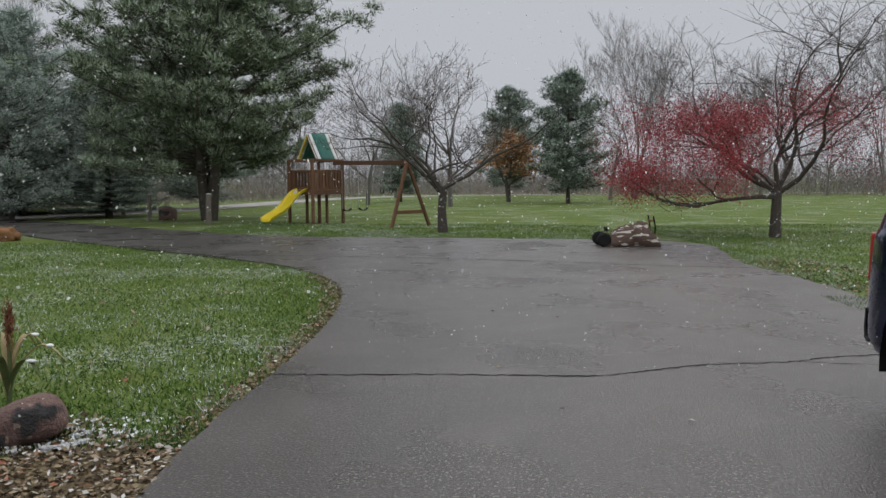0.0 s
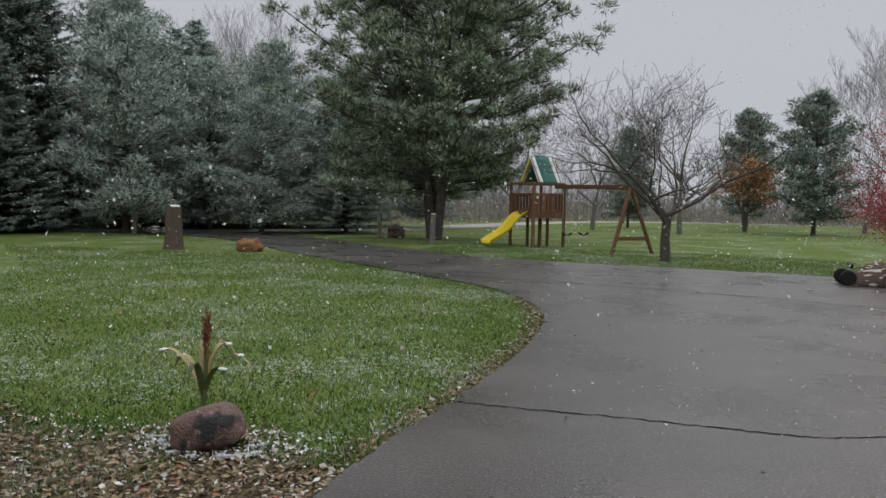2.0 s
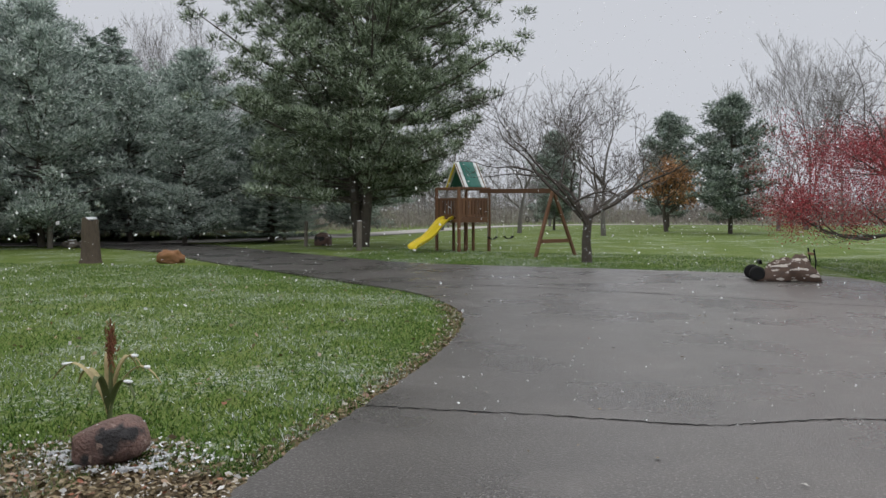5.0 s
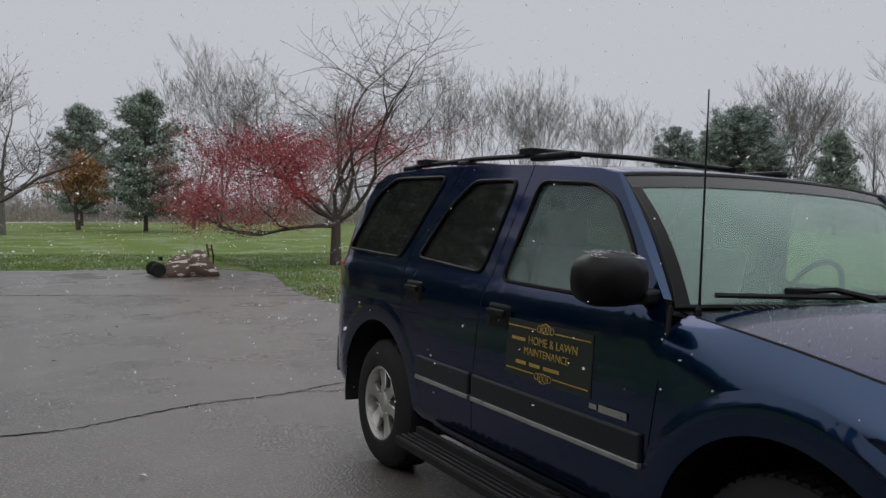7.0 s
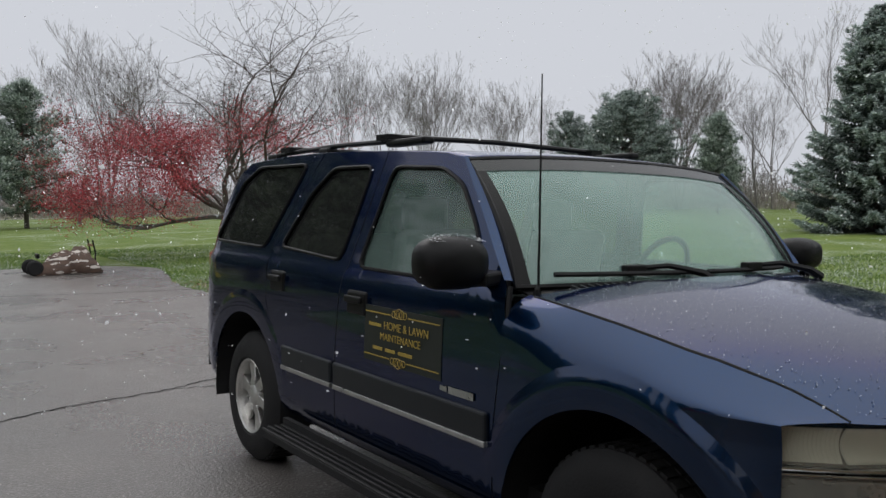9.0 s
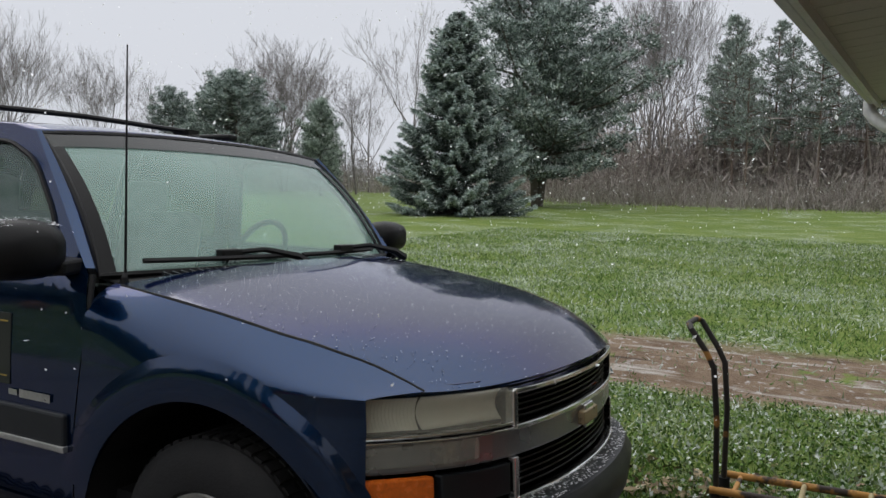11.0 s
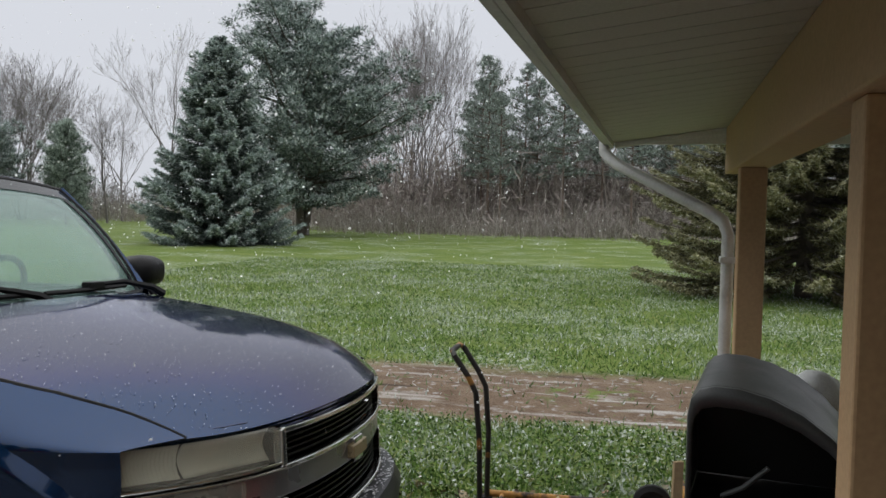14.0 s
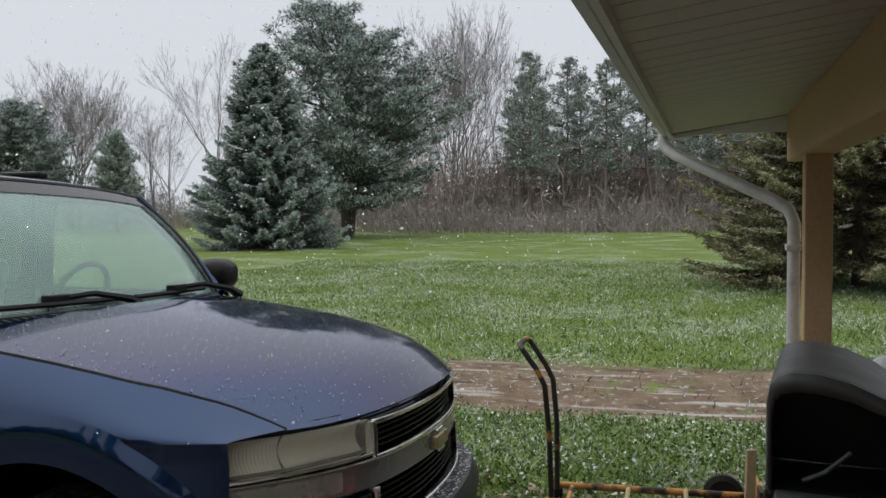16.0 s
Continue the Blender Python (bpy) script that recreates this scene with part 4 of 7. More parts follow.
def front_patch(name, x0, x1, z0, z1, material, parent, out=0.0, label="", depth=0.03, lean=0.06, n=12, bevel=0.004):
    """A piece of the nose: it follows the curve of the front from x0 to x1."""
    rows = []
    for x in np.linspace(x0, x1, n):
        s_ = nose_s(x) + out
        rows.append([(x, -(s_ - lean * (z - 0.7)), z) for z in (z0, z1)] + [(x, -(s_ - lean * (z - 0.7) - depth), z) for z in (z1, z0)])
    sh = Shape()
    k = len(rows)
    sh.add([p for r in rows for p in r], [(i * 4 + j, i * 4 + (j + 1) % 4, (i + 1) * 4 + (j + 1) % 4, (i + 1) * 4 + j) for i in range(k - 1) for j in range(4)] + [(0, 1, 2, 3), ((k - 1) * 4 + 3, (k - 1) * 4 + 2, (k - 1) * 4 + 1, (k - 1) * 4)])
    return sh.ob(name, material, parent, label, bevel=bevel)


def bowl(name, x0, x1, z0, z1, out, deep, parent, ribs):
    """A hollow lamp reflector; the outer one is ribbed."""
    rows = []
    for i, x in enumerate(np.linspace(x0, x1, 33)):
        u = (x - x0) / (x1 - x0) * 2 - 1
        row = []
        for v in np.linspace(-1, 1, 11):
            d = deep * (1 - 0.6 * v * v - 0.4 * u * u) + (0.003 * (i % 2) if ribs else 0)
            z = (z0 + z1) / 2 + v * (z1 - z0) / 2
            row.append((x, -(nose_s(x) + out - d - 0.06 * (z - 0.7)), z))
        rows.append(row)
    return Shape().grid(rows).ob(name, LAMP_BACK, parent, smooth=not ribs, thick=0.003)


front_patch("nose_panel", 0.10, 1.90, 0.42, 0.99, BLACK_PLASTIC, truck, -0.06, n=30)
front_patch("hood_lip", 0.085, 1.915, 0.960, 0.992, PAINT, truck, -0.012, depth=0.05, n=30)
grille = front_patch("grille", 0.51, 1.49, 0.832, 0.85, CHROME, truck, 0.022, "chrome and black grille", n=20)
front_patch("frame", 0.51, 1.49, 0.942, 0.96, CHROME, grille, 0.022, n=20)
front_patch("frame", 0.51, 1.49, 0.612, 0.628, CHROME, grille, 0.025, n=20)
for x in (0.51, 1.49):
    front_patch("frame", x - 0.011, x + 0.011, 0.84, 0.955, CHROME, grille, 0.02, n=3)
    front_patch("frame", x - 0.011, x + 0.011, 0.615, 0.75, CHROME, grille, 0.02, n=3)
for z in (0.862, 0.880, 0.898, 0.916):
    front_patch("slat", 0.53, 1.47, z, z + 0.006, BLACK_PLASTIC, grille, -0.005, n=20, bevel=0)
for z in (0.645, 0.665, 0.685, 0.705, 0.725):
    front_patch("slat", 0.53, 1.47, z, z + 0.006, BLACK_PLASTIC, grille, -0.005, n=20, bevel=0)
front_patch("centre_bar", 0.085, 1.915, 0.75, 0.848, GREY_BAR, grille, 0.012, "satin grey bar", n=34, bevel=0.012)
front_patch("emblem", 0.925, 1.075, 0.766, 0.812, EMBLEM, grille, 0.036, "plain gold emblem", n=6, bevel=0.005)
front_patch("emblem_rim", 0.955, 1.045, 0.748, 0.83, CHROME, grille, 0.03, n=4, bevel=0.005)
for sgn in (0, 1):
    def flip(a, b):
        return (a, b) if not sgn else (2 - b, 2 - a)
    hl = front_patch("headlamp", *flip(0.082, 0.49), 0.862, 0.966, LENS, truck, 0.02, "hazy clear headlamp", depth=0.03, bevel=0.014)
    bowl("reflector", *flip(0.10, 0.228), 0.868, 0.960, -0.014, 0.02, hl, 16)
    bowl("reflector", *flip(0.236, 0.485), 0.868, 0.960, -0.012, 0.034, hl, 0)
    front_patch("rim", *flip(0.082, 0.50), 0.851, 0.860, CHROME, hl, 0.02)
    pk = front_patch("parking_lamp", *flip(0.082, 0.36), 0.772, 0.838, LENS, truck, 0.032, "clear parking lamp", depth=0.03, bevel=0.012)
    front_patch("reflector", *flip(0.09, 0.35), 0.777, 0.833, LAMP_BACK, pk, -0.004, depth=0.01)
    front_patch("rim", *flip(0.082, 0.5), 0.839, 0.847, CHROME, pk, 0.034)
    front_patch("turn_lamp", *flip(0.085, 0.24), 0.665, 0.74, AMBER, truck, 0.02, "amber turn lamp", bevel=0.008)
    front_patch("valance", *flip(0.265, 0.49), 0.64, 0.735, TRIM_GREY, truck, 0.012)
prof = [(-0.02, 0.38), (0.06, 0.39), (0.105, 0.46), (0.115, 0.55), (0.085, 0.60), (-0.01, 0.615)]
rows = [[(1 + u * 0.985, -(nose_s(1 + u * 0.985) + a * (1 if abs(u) < 0.95 else 0.6)), b) for a, b in prof] for u in np.linspace(-1, 1, 33)]
Shape().grid(rows).ob("front_bumper", TRIM_GREY, truck, "dark bumper with snow on top", smooth=True, thick=0.012)
for far in (False, True):
    x = 2 * HALF - 0.06 if far else 0.06
    s = Shape()
    s.add([(x, -3.40, 0.61), (x, -3.40, 0.42), (x, -3.62, 0.40), (x, -3.62, 0.61), (x + (0.05 if not far else -0.05), -3.40, 0.61), (x + (0.05 if not far else -0.05), -3.62, 0.61)], [(0, 1, 2, 3), (0, 3, 5, 4)])
    s.ob("bumper_end", TRIM_GREY, truck, thick=0.01)

# mouldings, handles, mirror, board, rack on each side
def strip(name, s0, s1, z0, z1, out, material, parent, far, bevel=0.006, depth=0.03):
    sh = Shape()
    rows = []
    for s_ in np.linspace(s0, s1, 8):
        zz = (z0, z1)
        rows.append([(side_x(s_, z, far) + (out if far else -out), -s_, z) for z in zz] + [(side_x(s_, z, far) + (out - depth if far else depth - out), -s_, z) for z in zz[::-1]])
    k = len(rows)
    sh.add([p for r in rows for p in r], [(i * 4 + j, i * 4 + (j + 1) % 4, (i + 1) * 4 + (j + 1) % 4, (i + 1) * 4 + j) for i in range(k - 1) for j in range(4)] + [(0, 1, 2, 3), ((k - 1) * 4 + 3, (k - 1) * 4 + 2, (k - 1) * 4 + 1, (k - 1) * 4)])
    return sh.ob(name, material, parent, bevel=bevel)


for far in (False, True):
    sg = 1 if far else -1
    for a, b in ((0.575, 1.150), (1.178, 2.372)):
        m = strip("side_moulding", a, b, 0.672, 0.782, 0.018, TRIM_GREY, truck, far, 0.01)
        strip("bright_strip", a, b, 0.652, 0.675, 0.02, STEEL, m, far, 0.004)
    for s0, z in ((1.39, 1.09), (0.49, 1.125)):
        h = strip("door_handle", s0 - 0.10, s0 + 0.085, z - 0.058, z + 0.056, 0.010, BLACK_PLASTIC, truck, far, 0.02)
        strip("grip", s0 - 0.085, s0 + 0.07, z - 0.002, z + 0.032, 0.034, BLACK_PLASTIC, h, far, 0.012, depth=0.016)
    # mirror
    x0 = 2 * HALF + 0.03 if far else -0.14
    s = Shape()
    ms = 0.86 if far else 1.0
    prof = [(ms * 0.145 * math.copysign(abs(math.cos(a)) ** 0.72, math.cos(a)), ms * 0.098 * math.copysign(abs(math.sin(a)) ** 0.72, math.sin(a))) for a in np.linspace(0, 2 * math.pi, 25)[:-1]]
    rings = []
    for f, sc, push in ((0, 0.93, 0), (0.3, 1.0, 0), (0.6, 0.95, 0), (0.85, 0.78, 0), (1.0, 0.45, 0)):
        rings.append([(x0 + a * sc * 1.0, -(2.27 + 0.15 * f), 1.33 + b * sc) for a, b in prof])
    n = len(prof)
    s.add([p for r in rings for p in r], [(i * n + j, i * n + (j + 1) % n, (i + 1) * n + (j + 1) % n, (i + 1) * n + j) for i in range(4) for j in range(n)] + [tuple(range(n)), tuple(range(4 * n, 5 * n))])
    mir = s.ob("door_mirror", BLACK_PLASTIC, truck, "black door mirror with snow on top", smooth=True)
    s = Shape()
    s.add([(x0 + a * 0.85, -2.268, 1.33 + b * 0.85) for a, b in prof], [tuple(range(n))])
    s.ob("mirror_glass", CHROME, mir)
    xa = 2 * HALF - 0.06 if far else 0.06
    s = Shape().beam((x0 - sg * 0.08, -2.36, 1.27), (xa - sg * 0.01, -2.32, 1.275), 0.1, 0.05)
    s.add([(xa - 0.0, -2.22, 1.245), (xa, -2.40, 1.245), (xa - sg * 0.02, -2.30, 1.38)], [(0, 1, 2)])
    s.ob("mirror_arm", BLACK_PLASTIC, mir, bevel=0.012)
    # running board
    s = Shape()
    for a, b, zz in ((0.005, 0.03, 0.345), (0.03, 0.06, 0.35), (0.065, 0.095, 0.35), (0.10, 0.13, 0.35), (0.135, 0.16, 0.345)):
        xx = [sg * a, sg * b]
        base = 2 * HALF - 0.0 if far else 0.0
        s.box(base + sum(xx) / 2, -1.53, zz, abs(xx[1] - xx[0]) - 0.006, 1.74, 0.05)
    rb = s.ob("running_board", BLACK_PLASTIC, truck, "black ribbed running board", bevel=0.008)
    s = Shape()
    base = 2 * HALF if far else 0.0
    s.box(base + sg * 0.08, -1.53, 0.345, 0.165, 1.72, 0.035)
    s.box(base + sg * 0.02, -1.53, 0.38, 0.03, 1.74, 0.05)
    s.ob("board_core", BLACK_RUBBER, rb)
    # roof rails
    xr = 2 * HALF - 0.30 if far else 0.30
    s = Shape().tube([(xr, 0.25, 1.835), (xr, 0.18, 1.86), (xr, -0.6, 1.872), (xr, -1.15, 1.862), (xr, -1.35, 1.84)], 0.014, 8)
    rail = s.ob("roof_rail", BLACK_PLASTIC, truck, smooth=True)
    for y, ln in ((0.2, 0.16), (-0.5, 0.12), (-1.35, 0.34)):
        f = Shape().box(xr, y, 1.848, 0.07, ln, 0.035)
        f.ob("rail_foot", BLACK_PLASTIC, rail, bevel=0.012)
for y in (-1.16, 0.0):
    s = Shape().tube([(0.26, y, 1.875), (0.32, y, 1.888), (1.0, y, 1.900), (1.68, y, 1.888), (1.74, y, 1.875)], [0.02, 0.014, 0.014, 0.014, 0.02], 8)
    s.box(0.3, y, 1.88, 0.08, 0.12, 0.03).box(1.7, y, 1.88, 0.08, 0.12, 0.03)
    s.ob("cross_bar", BLACK_PLASTIC, truck, "black luggage cross bar", smooth=True)

# the near door's magnetic sign
sign = strip("door_sign", 1.465, 2.075, 0.845, 1.092, 0.004, SIGN_BOARD, truck, False, 0, depth=0.005)
sign["label"] = "black magnetic door sign with gold lettering"


def on_door(s_, z, d=0.007):
    return (side_x(s_, z, False) - d, -s_, z)


def bar(name, s0, s1, z0, z1, parent, material=GOLD, d=0.007):
    c = [on_door(s0, z0, d), on_door(s1, z0, d), on_door(s1, z1, d), on_door(s0, z1, d)]
    return Shape().add(c, [(0, 1, 2, 3)]).ob(name, material, parent, fix=False, thick=0.001)


for z in (0.872, 1.062):
    bar("gold_rule", 1.475, 1.69, z, z + 0.005, sign)
    bar("gold_rule", 1.83, 2.065, z, z + 0.005, sign)


def words(text, s0, z, size, parent):
    c = bpy.data.curves.new("lettering", "FONT")
    c.body, c.size, c.extrude = text, size, 0.0008
    c.materials.append(GOLD)
    o = new("lettering", c)
    o.matrix_basis = Matrix.Translation(on_door(s0, z, 0.008)) @ Matrix(((0, 0, -1, 0), (-1, 0, 0, 0), (0, 1, 0, 0), (0, 0, 0, 1)))
    o.parent = parent
    return o


bar("text_bar", 1.51, 1.615, 1.004, 1.018, sign)
words("HOME & LAWN", 1.64, 0.999, 0.05, sign)
words("MAINTENANCE", 1.61, 0.950, 0.046, sign)
for a, b in ((1.55, 1.63), (1.655, 1.735), (1.76, 1.87)):
    bar("text_bar", a, b, 0.902, 0.917, sign)
for zc, up in ((1.062, 1), (0.877, -1)):
    s = Shape()
    for dx, r0 in ((-0.045, 0.014), (0.045, 0.014), (-0.02, 0.018), (0.02, 0.018), (0, 0.022)):
        ring = [on_door(1.76 + dx + r0 * math.cos(a), zc + up * 0.6 * r0 + r0 * math.sin(a), 0.007) for a in np.linspace(0, 2 * math.pi, 13)[:-1]]
        s.tube(ring, 0.0019, 4, closed=True)
    s.ob("scroll_ornament", GOLD, sign)
bar("badge", 2.132, 2.292, 0.808, 0.836, truck, STEEL)["label"] = "plain bright badge"
bar("badge", 2.075, 2.12, 0.812, 0.832, truck, STEEL)

# wheels
for i, (c, far) in enumerate(((0.0, False), (AXLE_F, False), (0.0, True), (AXLE_F, True))):
    sg = -1 if far else 1
    x0 = 2 * HALF - 0.035 if far else 0.035

    def put(a, b, h):
        return (x0 + sg * h, -c + a, WHEEL_Z - 0.003 + b)

    wheel = Shape().spin([(0.215, 0.02), (0.235, 0.0), (0.30, -0.006), (0.352, 0.012), (0.381, 0.04), (0.386, 0.09), (0.386, 0.18), (0.38, 0.225), (0.34, 0.26), (0.22, 0.255)], put, 48, caps=False).ob("wheel", BLACK_RUBBER, truck, "wheel with a worn all-terrain tyre", smooth=True)
    s = Shape()
    for k in range(56):
        a = 2 * math.pi * k / 56
        for h in (0.05, 0.115, 0.18):
            m = Matrix.Rotation(a, 4, "X")
            p = [Vector((h + sg * 0 + dx, dy, 0.386 + dz)) for dz in (-0.012, 0.005) for dy in (-0.014, 0.014) for dx in (0, 0.05)]
            q = []
            for v in p:
                w = m @ v
                q.append(put(w.y, w.z, w.x))
            s.add(q, [(0, 2, 3, 1), (4, 5, 7, 6), (0, 1, 5, 4), (2, 6, 7, 3), (0, 4, 6, 2), (1, 3, 7, 5)])
    s.ob("tread", BLACK_RUBBER, wheel)
    rim = Shape().spin([(0.195, 0.09), (0.208, 0.014), (0.221, 0.006), (0.226, 0.012), (0.226, 0.03), (0.18, 0.13), (0.10, 0.14)], put, 40, caps=False).ob("rim", WHEEL_ALLOY, wheel, "dull alloy rim", smooth=True)
    s = Shape()
    for k in range(6):
        a = 2 * math.pi * (k + 0.25) / 6
        ca, sa = math.cos(a), math.sin(a)
        pr = [(0.06, 0.034), (0.12, 0.030), (0.205, 0.05)]
        v = []
        for h0, h1 in ((0.03, 0.075),):
            for r0, w in pr:
                for ww, h in ((-w, h0 + 0.01 * (r0 > 0.1)), (w, h0 + 0.01 * (r0 > 0.1)), (w, h1), (-w, h1)):
                    v.append(put(r0 * ca - ww * sa, r0 * sa + ww * ca, h))
        s.add(v, [(i2 * 4 + j, i2 * 4 + (j + 1) % 4, (i2 + 1) * 4 + (j + 1) % 4, (i2 + 1) * 4 + j) for i2 in range(2) for j in range(4)] + [(0, 1, 2, 3), (8, 11, 10, 9)])
    s.ob("spoke", WHEEL_ALLOY, wheel, smooth=True, bevel=0.006)
    Shape().spin([(0.0001, 0.02), (0.035, 0.022), (0.06, 0.03), (0.075, 0.04), (0.078, 0.08)], put, 24).ob("hub_cap", WHEEL_ALLOY, wheel, smooth=True)
    for k in range(6):
        a = 2 * math.pi * (k + 0.75) / 6
        Shape().spin([(0.0001, 0.024), (0.01, 0.026), (0.012, 0.05)], lambda p, q, h: put(0.088 * math.cos(a) + p, 0.088 * math.sin(a) + q, h), 8).ob("lug_nut", STEEL, wheel)
    Shape().spin([(0.0001, 0.10), (0.20, 0.10), (0.20, 0.12)], put, 24).ob("brake_disc", BLACK_RUBBER, wheel)

# underside and cabin
s = Shape().box(1.0, -1.45, 0.42, 1.7, 4.3, 0.16)
s.ob("chassis", BLACK_RUBBER, truck)
s = Shape().box(1.0, -0.75, 0.6, 1.72, 3.1, 0.05).box(1.0, -2.36, 0.9, 1.70, 0.06, 0.6)
s.ob("cabin_floor", BLACK_RUBBER, truck)
s = Shape()
rows = [[(1 + u * 0.84, -y, z) for u in np.linspace(-1, 1, 9)] for y, z in ((2.50, 1.17), (2.30, 1.20), (2.12, 1.17), (2.05, 1.05), (2.08, 0.8))]
s.grid(rows).ob("dashboard", TRIM_GREY, truck, smooth=True, thick=0.02)
ring = [(1.45 + 0.19 * math.cos(a), -(1.93 + 0.07 * math.sin(a)), 1.22 + 0.18 * math.sin(a)) for a in np.linspace(0, 2 * math.pi, 33)[:-1]]
st = Shape().tube(ring, 0.015, 8, closed=True).ob("steering_wheel", BLACK_PLASTIC, truck, smooth=True)
Shape().tube([(1.45, -1.95, 1.16), (1.45, -2.15, 1.08)], 0.035, 8).box(1.45, -1.94, 1.15, 0.3, 0.03, 0.08).ob("steering_column", BLACK_PLASTIC, st)
for x in (0.55, 1.45):
    s = Shape()
    s.box(0, 0, 0, 0.5, 0.5, 0.16, pose(x, -1.5, 0.75))
    se = s.ob("seat", SEAT, truck, bevel=0.05)
    Shape().box(0, 0, 0, 0.5, 0.14, 0.66, pose(x, -1.2, 1.1, 12)).ob("backrest", SEAT, se, bevel=0.05)
    Shape().box(x, -1.12, 1.5, 0.26, 0.09, 0.18).ob("headrest", SEAT, se, bevel=0.035)
s = Shape().box(0, 0, 0, 1.5, 0.16, 0.66, pose(1.0, -0.35, 1.05, 12)).box(1.0, -0.6, 0.75, 1.5, 0.5, 0.16)
s.ob("rear_bench", SEAT, truck, bevel=0.05)


# ---- the playset on the lawn ----
U, V, HUB = Vector((0.72, -0.694, 0)), Vector((0.694, 0.72, 0)), Vector((-7.6, 27.7, 0))


def at_set(u, v, z):
    return HUB + U * u + V * v + Vector((0, 0, z))


def timber(name, a, b, w, h, parent, material=CEDAR, bevel=0.008, label="", up=(0, 0, 1)):
    return Shape().beam(at_set(*a), at_set(*b), w, h, up).ob(name, material, parent, label, bevel=bevel)


playset = thing("playset", "cedar play tower with a yellow slide, green roof and swings", "playset")
A = 0.74
for u in (-A, A):
    for v in (-A, A):
        timber("post", (u, v, -0.05), (u, v, 2.45), 0.1, 0.1, playset, up=(0.694, 0.72, 0))
for w in (-A, A):
    timber("deck_beam", (-A, w, 1.18), (A, w, 1.18), 0.05, 0.16, playset)
    timber("deck_beam", (w, -A, 1.18), (w, A, 1.18), 0.05, 0.16, playset)
    for z in (1.36, 2.0, 2.42):
        timber("rail", (-A, w, z), (A, w, z), 0.045, 0.1, playset)
        timber("rail", (w, -A, z), (w, A, z), 0.045, 0.1, playset)
for i in range(10):
    k = -0.68 + i * 0.152
    timber("deck_board", (k, -A, 1.275), (k, A, 1.275), 0.14, 0.03, playset)
    for w in (-A - 0.03, A + 0.03):
        timber("slat", (w, k, 1.3), (w, k, 2.05), 0.02, 0.115, playset, up=(0.694, 0.72, 0))
        if w > 0 or i > 7 or i < 3:
            timber("slat", (k, w, 1.3), (k, w, 2.05), 0.115, 0.02, playset, up=(0.694, 0.72, 0))
for u, v in ((-0.2, -0.3), (0.3, -0.1), (0.1, 0.45)):
    timber("post", (u, v, -0.05), (u, v, 1.15), 0.09, 0.09, playset, up=(0.694, 0.72, 0))
for v in (-0.38, 0.66):
    timber("rafter", (-0.62, v, 2.40), (0, v, 3.42), 0.05, 0.1, playset, YELLOW if v < 0 else CEDAR)
    timber("rafter", (0.62, v, 2.40), (0, v, 3.42), 0.05, 0.1, playset)
timber("ridge", (0, -0.38, 3.4), (0, 0.66, 3.4), 0.05, 0.1, playset)
for sg in (-1, 1):
    for v0, v1, m in ((-0.44, -0.2, WHITE_CANVAS), (-0.2, 0.48, GREEN_ROOF), (0.48, 0.72, WHITE_CANVAS)):
        rows = [[at_set(sg * 0.66 * f, v, 3.48 - 1.08 * f - 0.02 * math.sin(math.pi * f)) for f in np.linspace(0, 1, 7)] for v in np.linspace(v0, v1, 4)]
        Shape().grid(rows).ob("canopy", m, playset, "white canvas strip" if m is WHITE_CANVAS else "green canvas roof", smooth=True, thick=0.012)
# slide with raised sides
rows = []
for f in np.linspace(0, 1, 15):
    d = -A - 1.75 * f
    z = 1.22 - 1.12 * (f * f * (3 - 2 * f) * 0.55 + f * 0.45) + 0.05 * math.sin(f * 9)
    rows.append([at_set(0.12 + w, d, max(z, 0.09) + e) for w, e in ((-0.36, 0.13), (-0.33, 0.14), (-0.28, 0.02), (-0.1, 0), (0.1, 0), (0.28, 0.02), (0.33, 0.14), (0.36, 0.13))])
Shape().grid(rows).ob("slide", YELLOW, playset, "wavy yellow plastic slide", smooth=True, thick=0.02)
BEAM_END = 4.9
timber("swing_beam", (A, 0.3, 2.32), (BEAM_END, 0.3, 2.25), 0.1, 0.16, playset)
for sg in (-1, 1):
    timber("swing_leg", (BEAM_END - 0.05, 0.3, 2.3), (BEAM_END + 0.1, 0.3 + sg * 0.95, -0.05), 0.1, 0.1, playset)
timber("swing_brace", (BEAM_END + 0.05, 0.3 - 0.72, 0.5), (BEAM_END + 0.05, 0.3 + 0.72, 0.5), 0.05, 0.13, playset)
for u, z, kind in ((1.5, 0.45, "seat"), (2.45, 0.5, "seat"), (3.75, 1.25, "ring")):
    s = Shape()
    for dv in (-0.22, 0.22):
        s.tube([at_set(u, 0.3 + dv, 2.2), at_set(u, 0.3 + dv, z + 0.1)], 0.008, 5)
    ch = s.ob("chain", STEEL, playset, "hanging chains")
    if kind == "seat":
        rows = [[at_set(u + w, 0.3 + f, z + 0.35 * abs(f) * abs(f) * 6) for w in (-0.07, 0.07)] for f in np.linspace(-0.22, 0.22, 9)]
        Shape().grid(rows).ob("swing_seat", BLACK_RUBBER, playset, "dark sling seat", thick=0.015)
    else:
        for dv in (-0.22, 0.22):
            ring = [at_set(u + 0.09 * math.sin(a), 0.3 + dv, z + 0.09 * math.cos(a)) for a in np.linspace(0, 2 * math.pi, 17)[:-1]]
            Shape().tube(ring, 0.013, 6, closed=True).ob("hand_ring", BLACK_PLASTIC, playset, smooth=True)

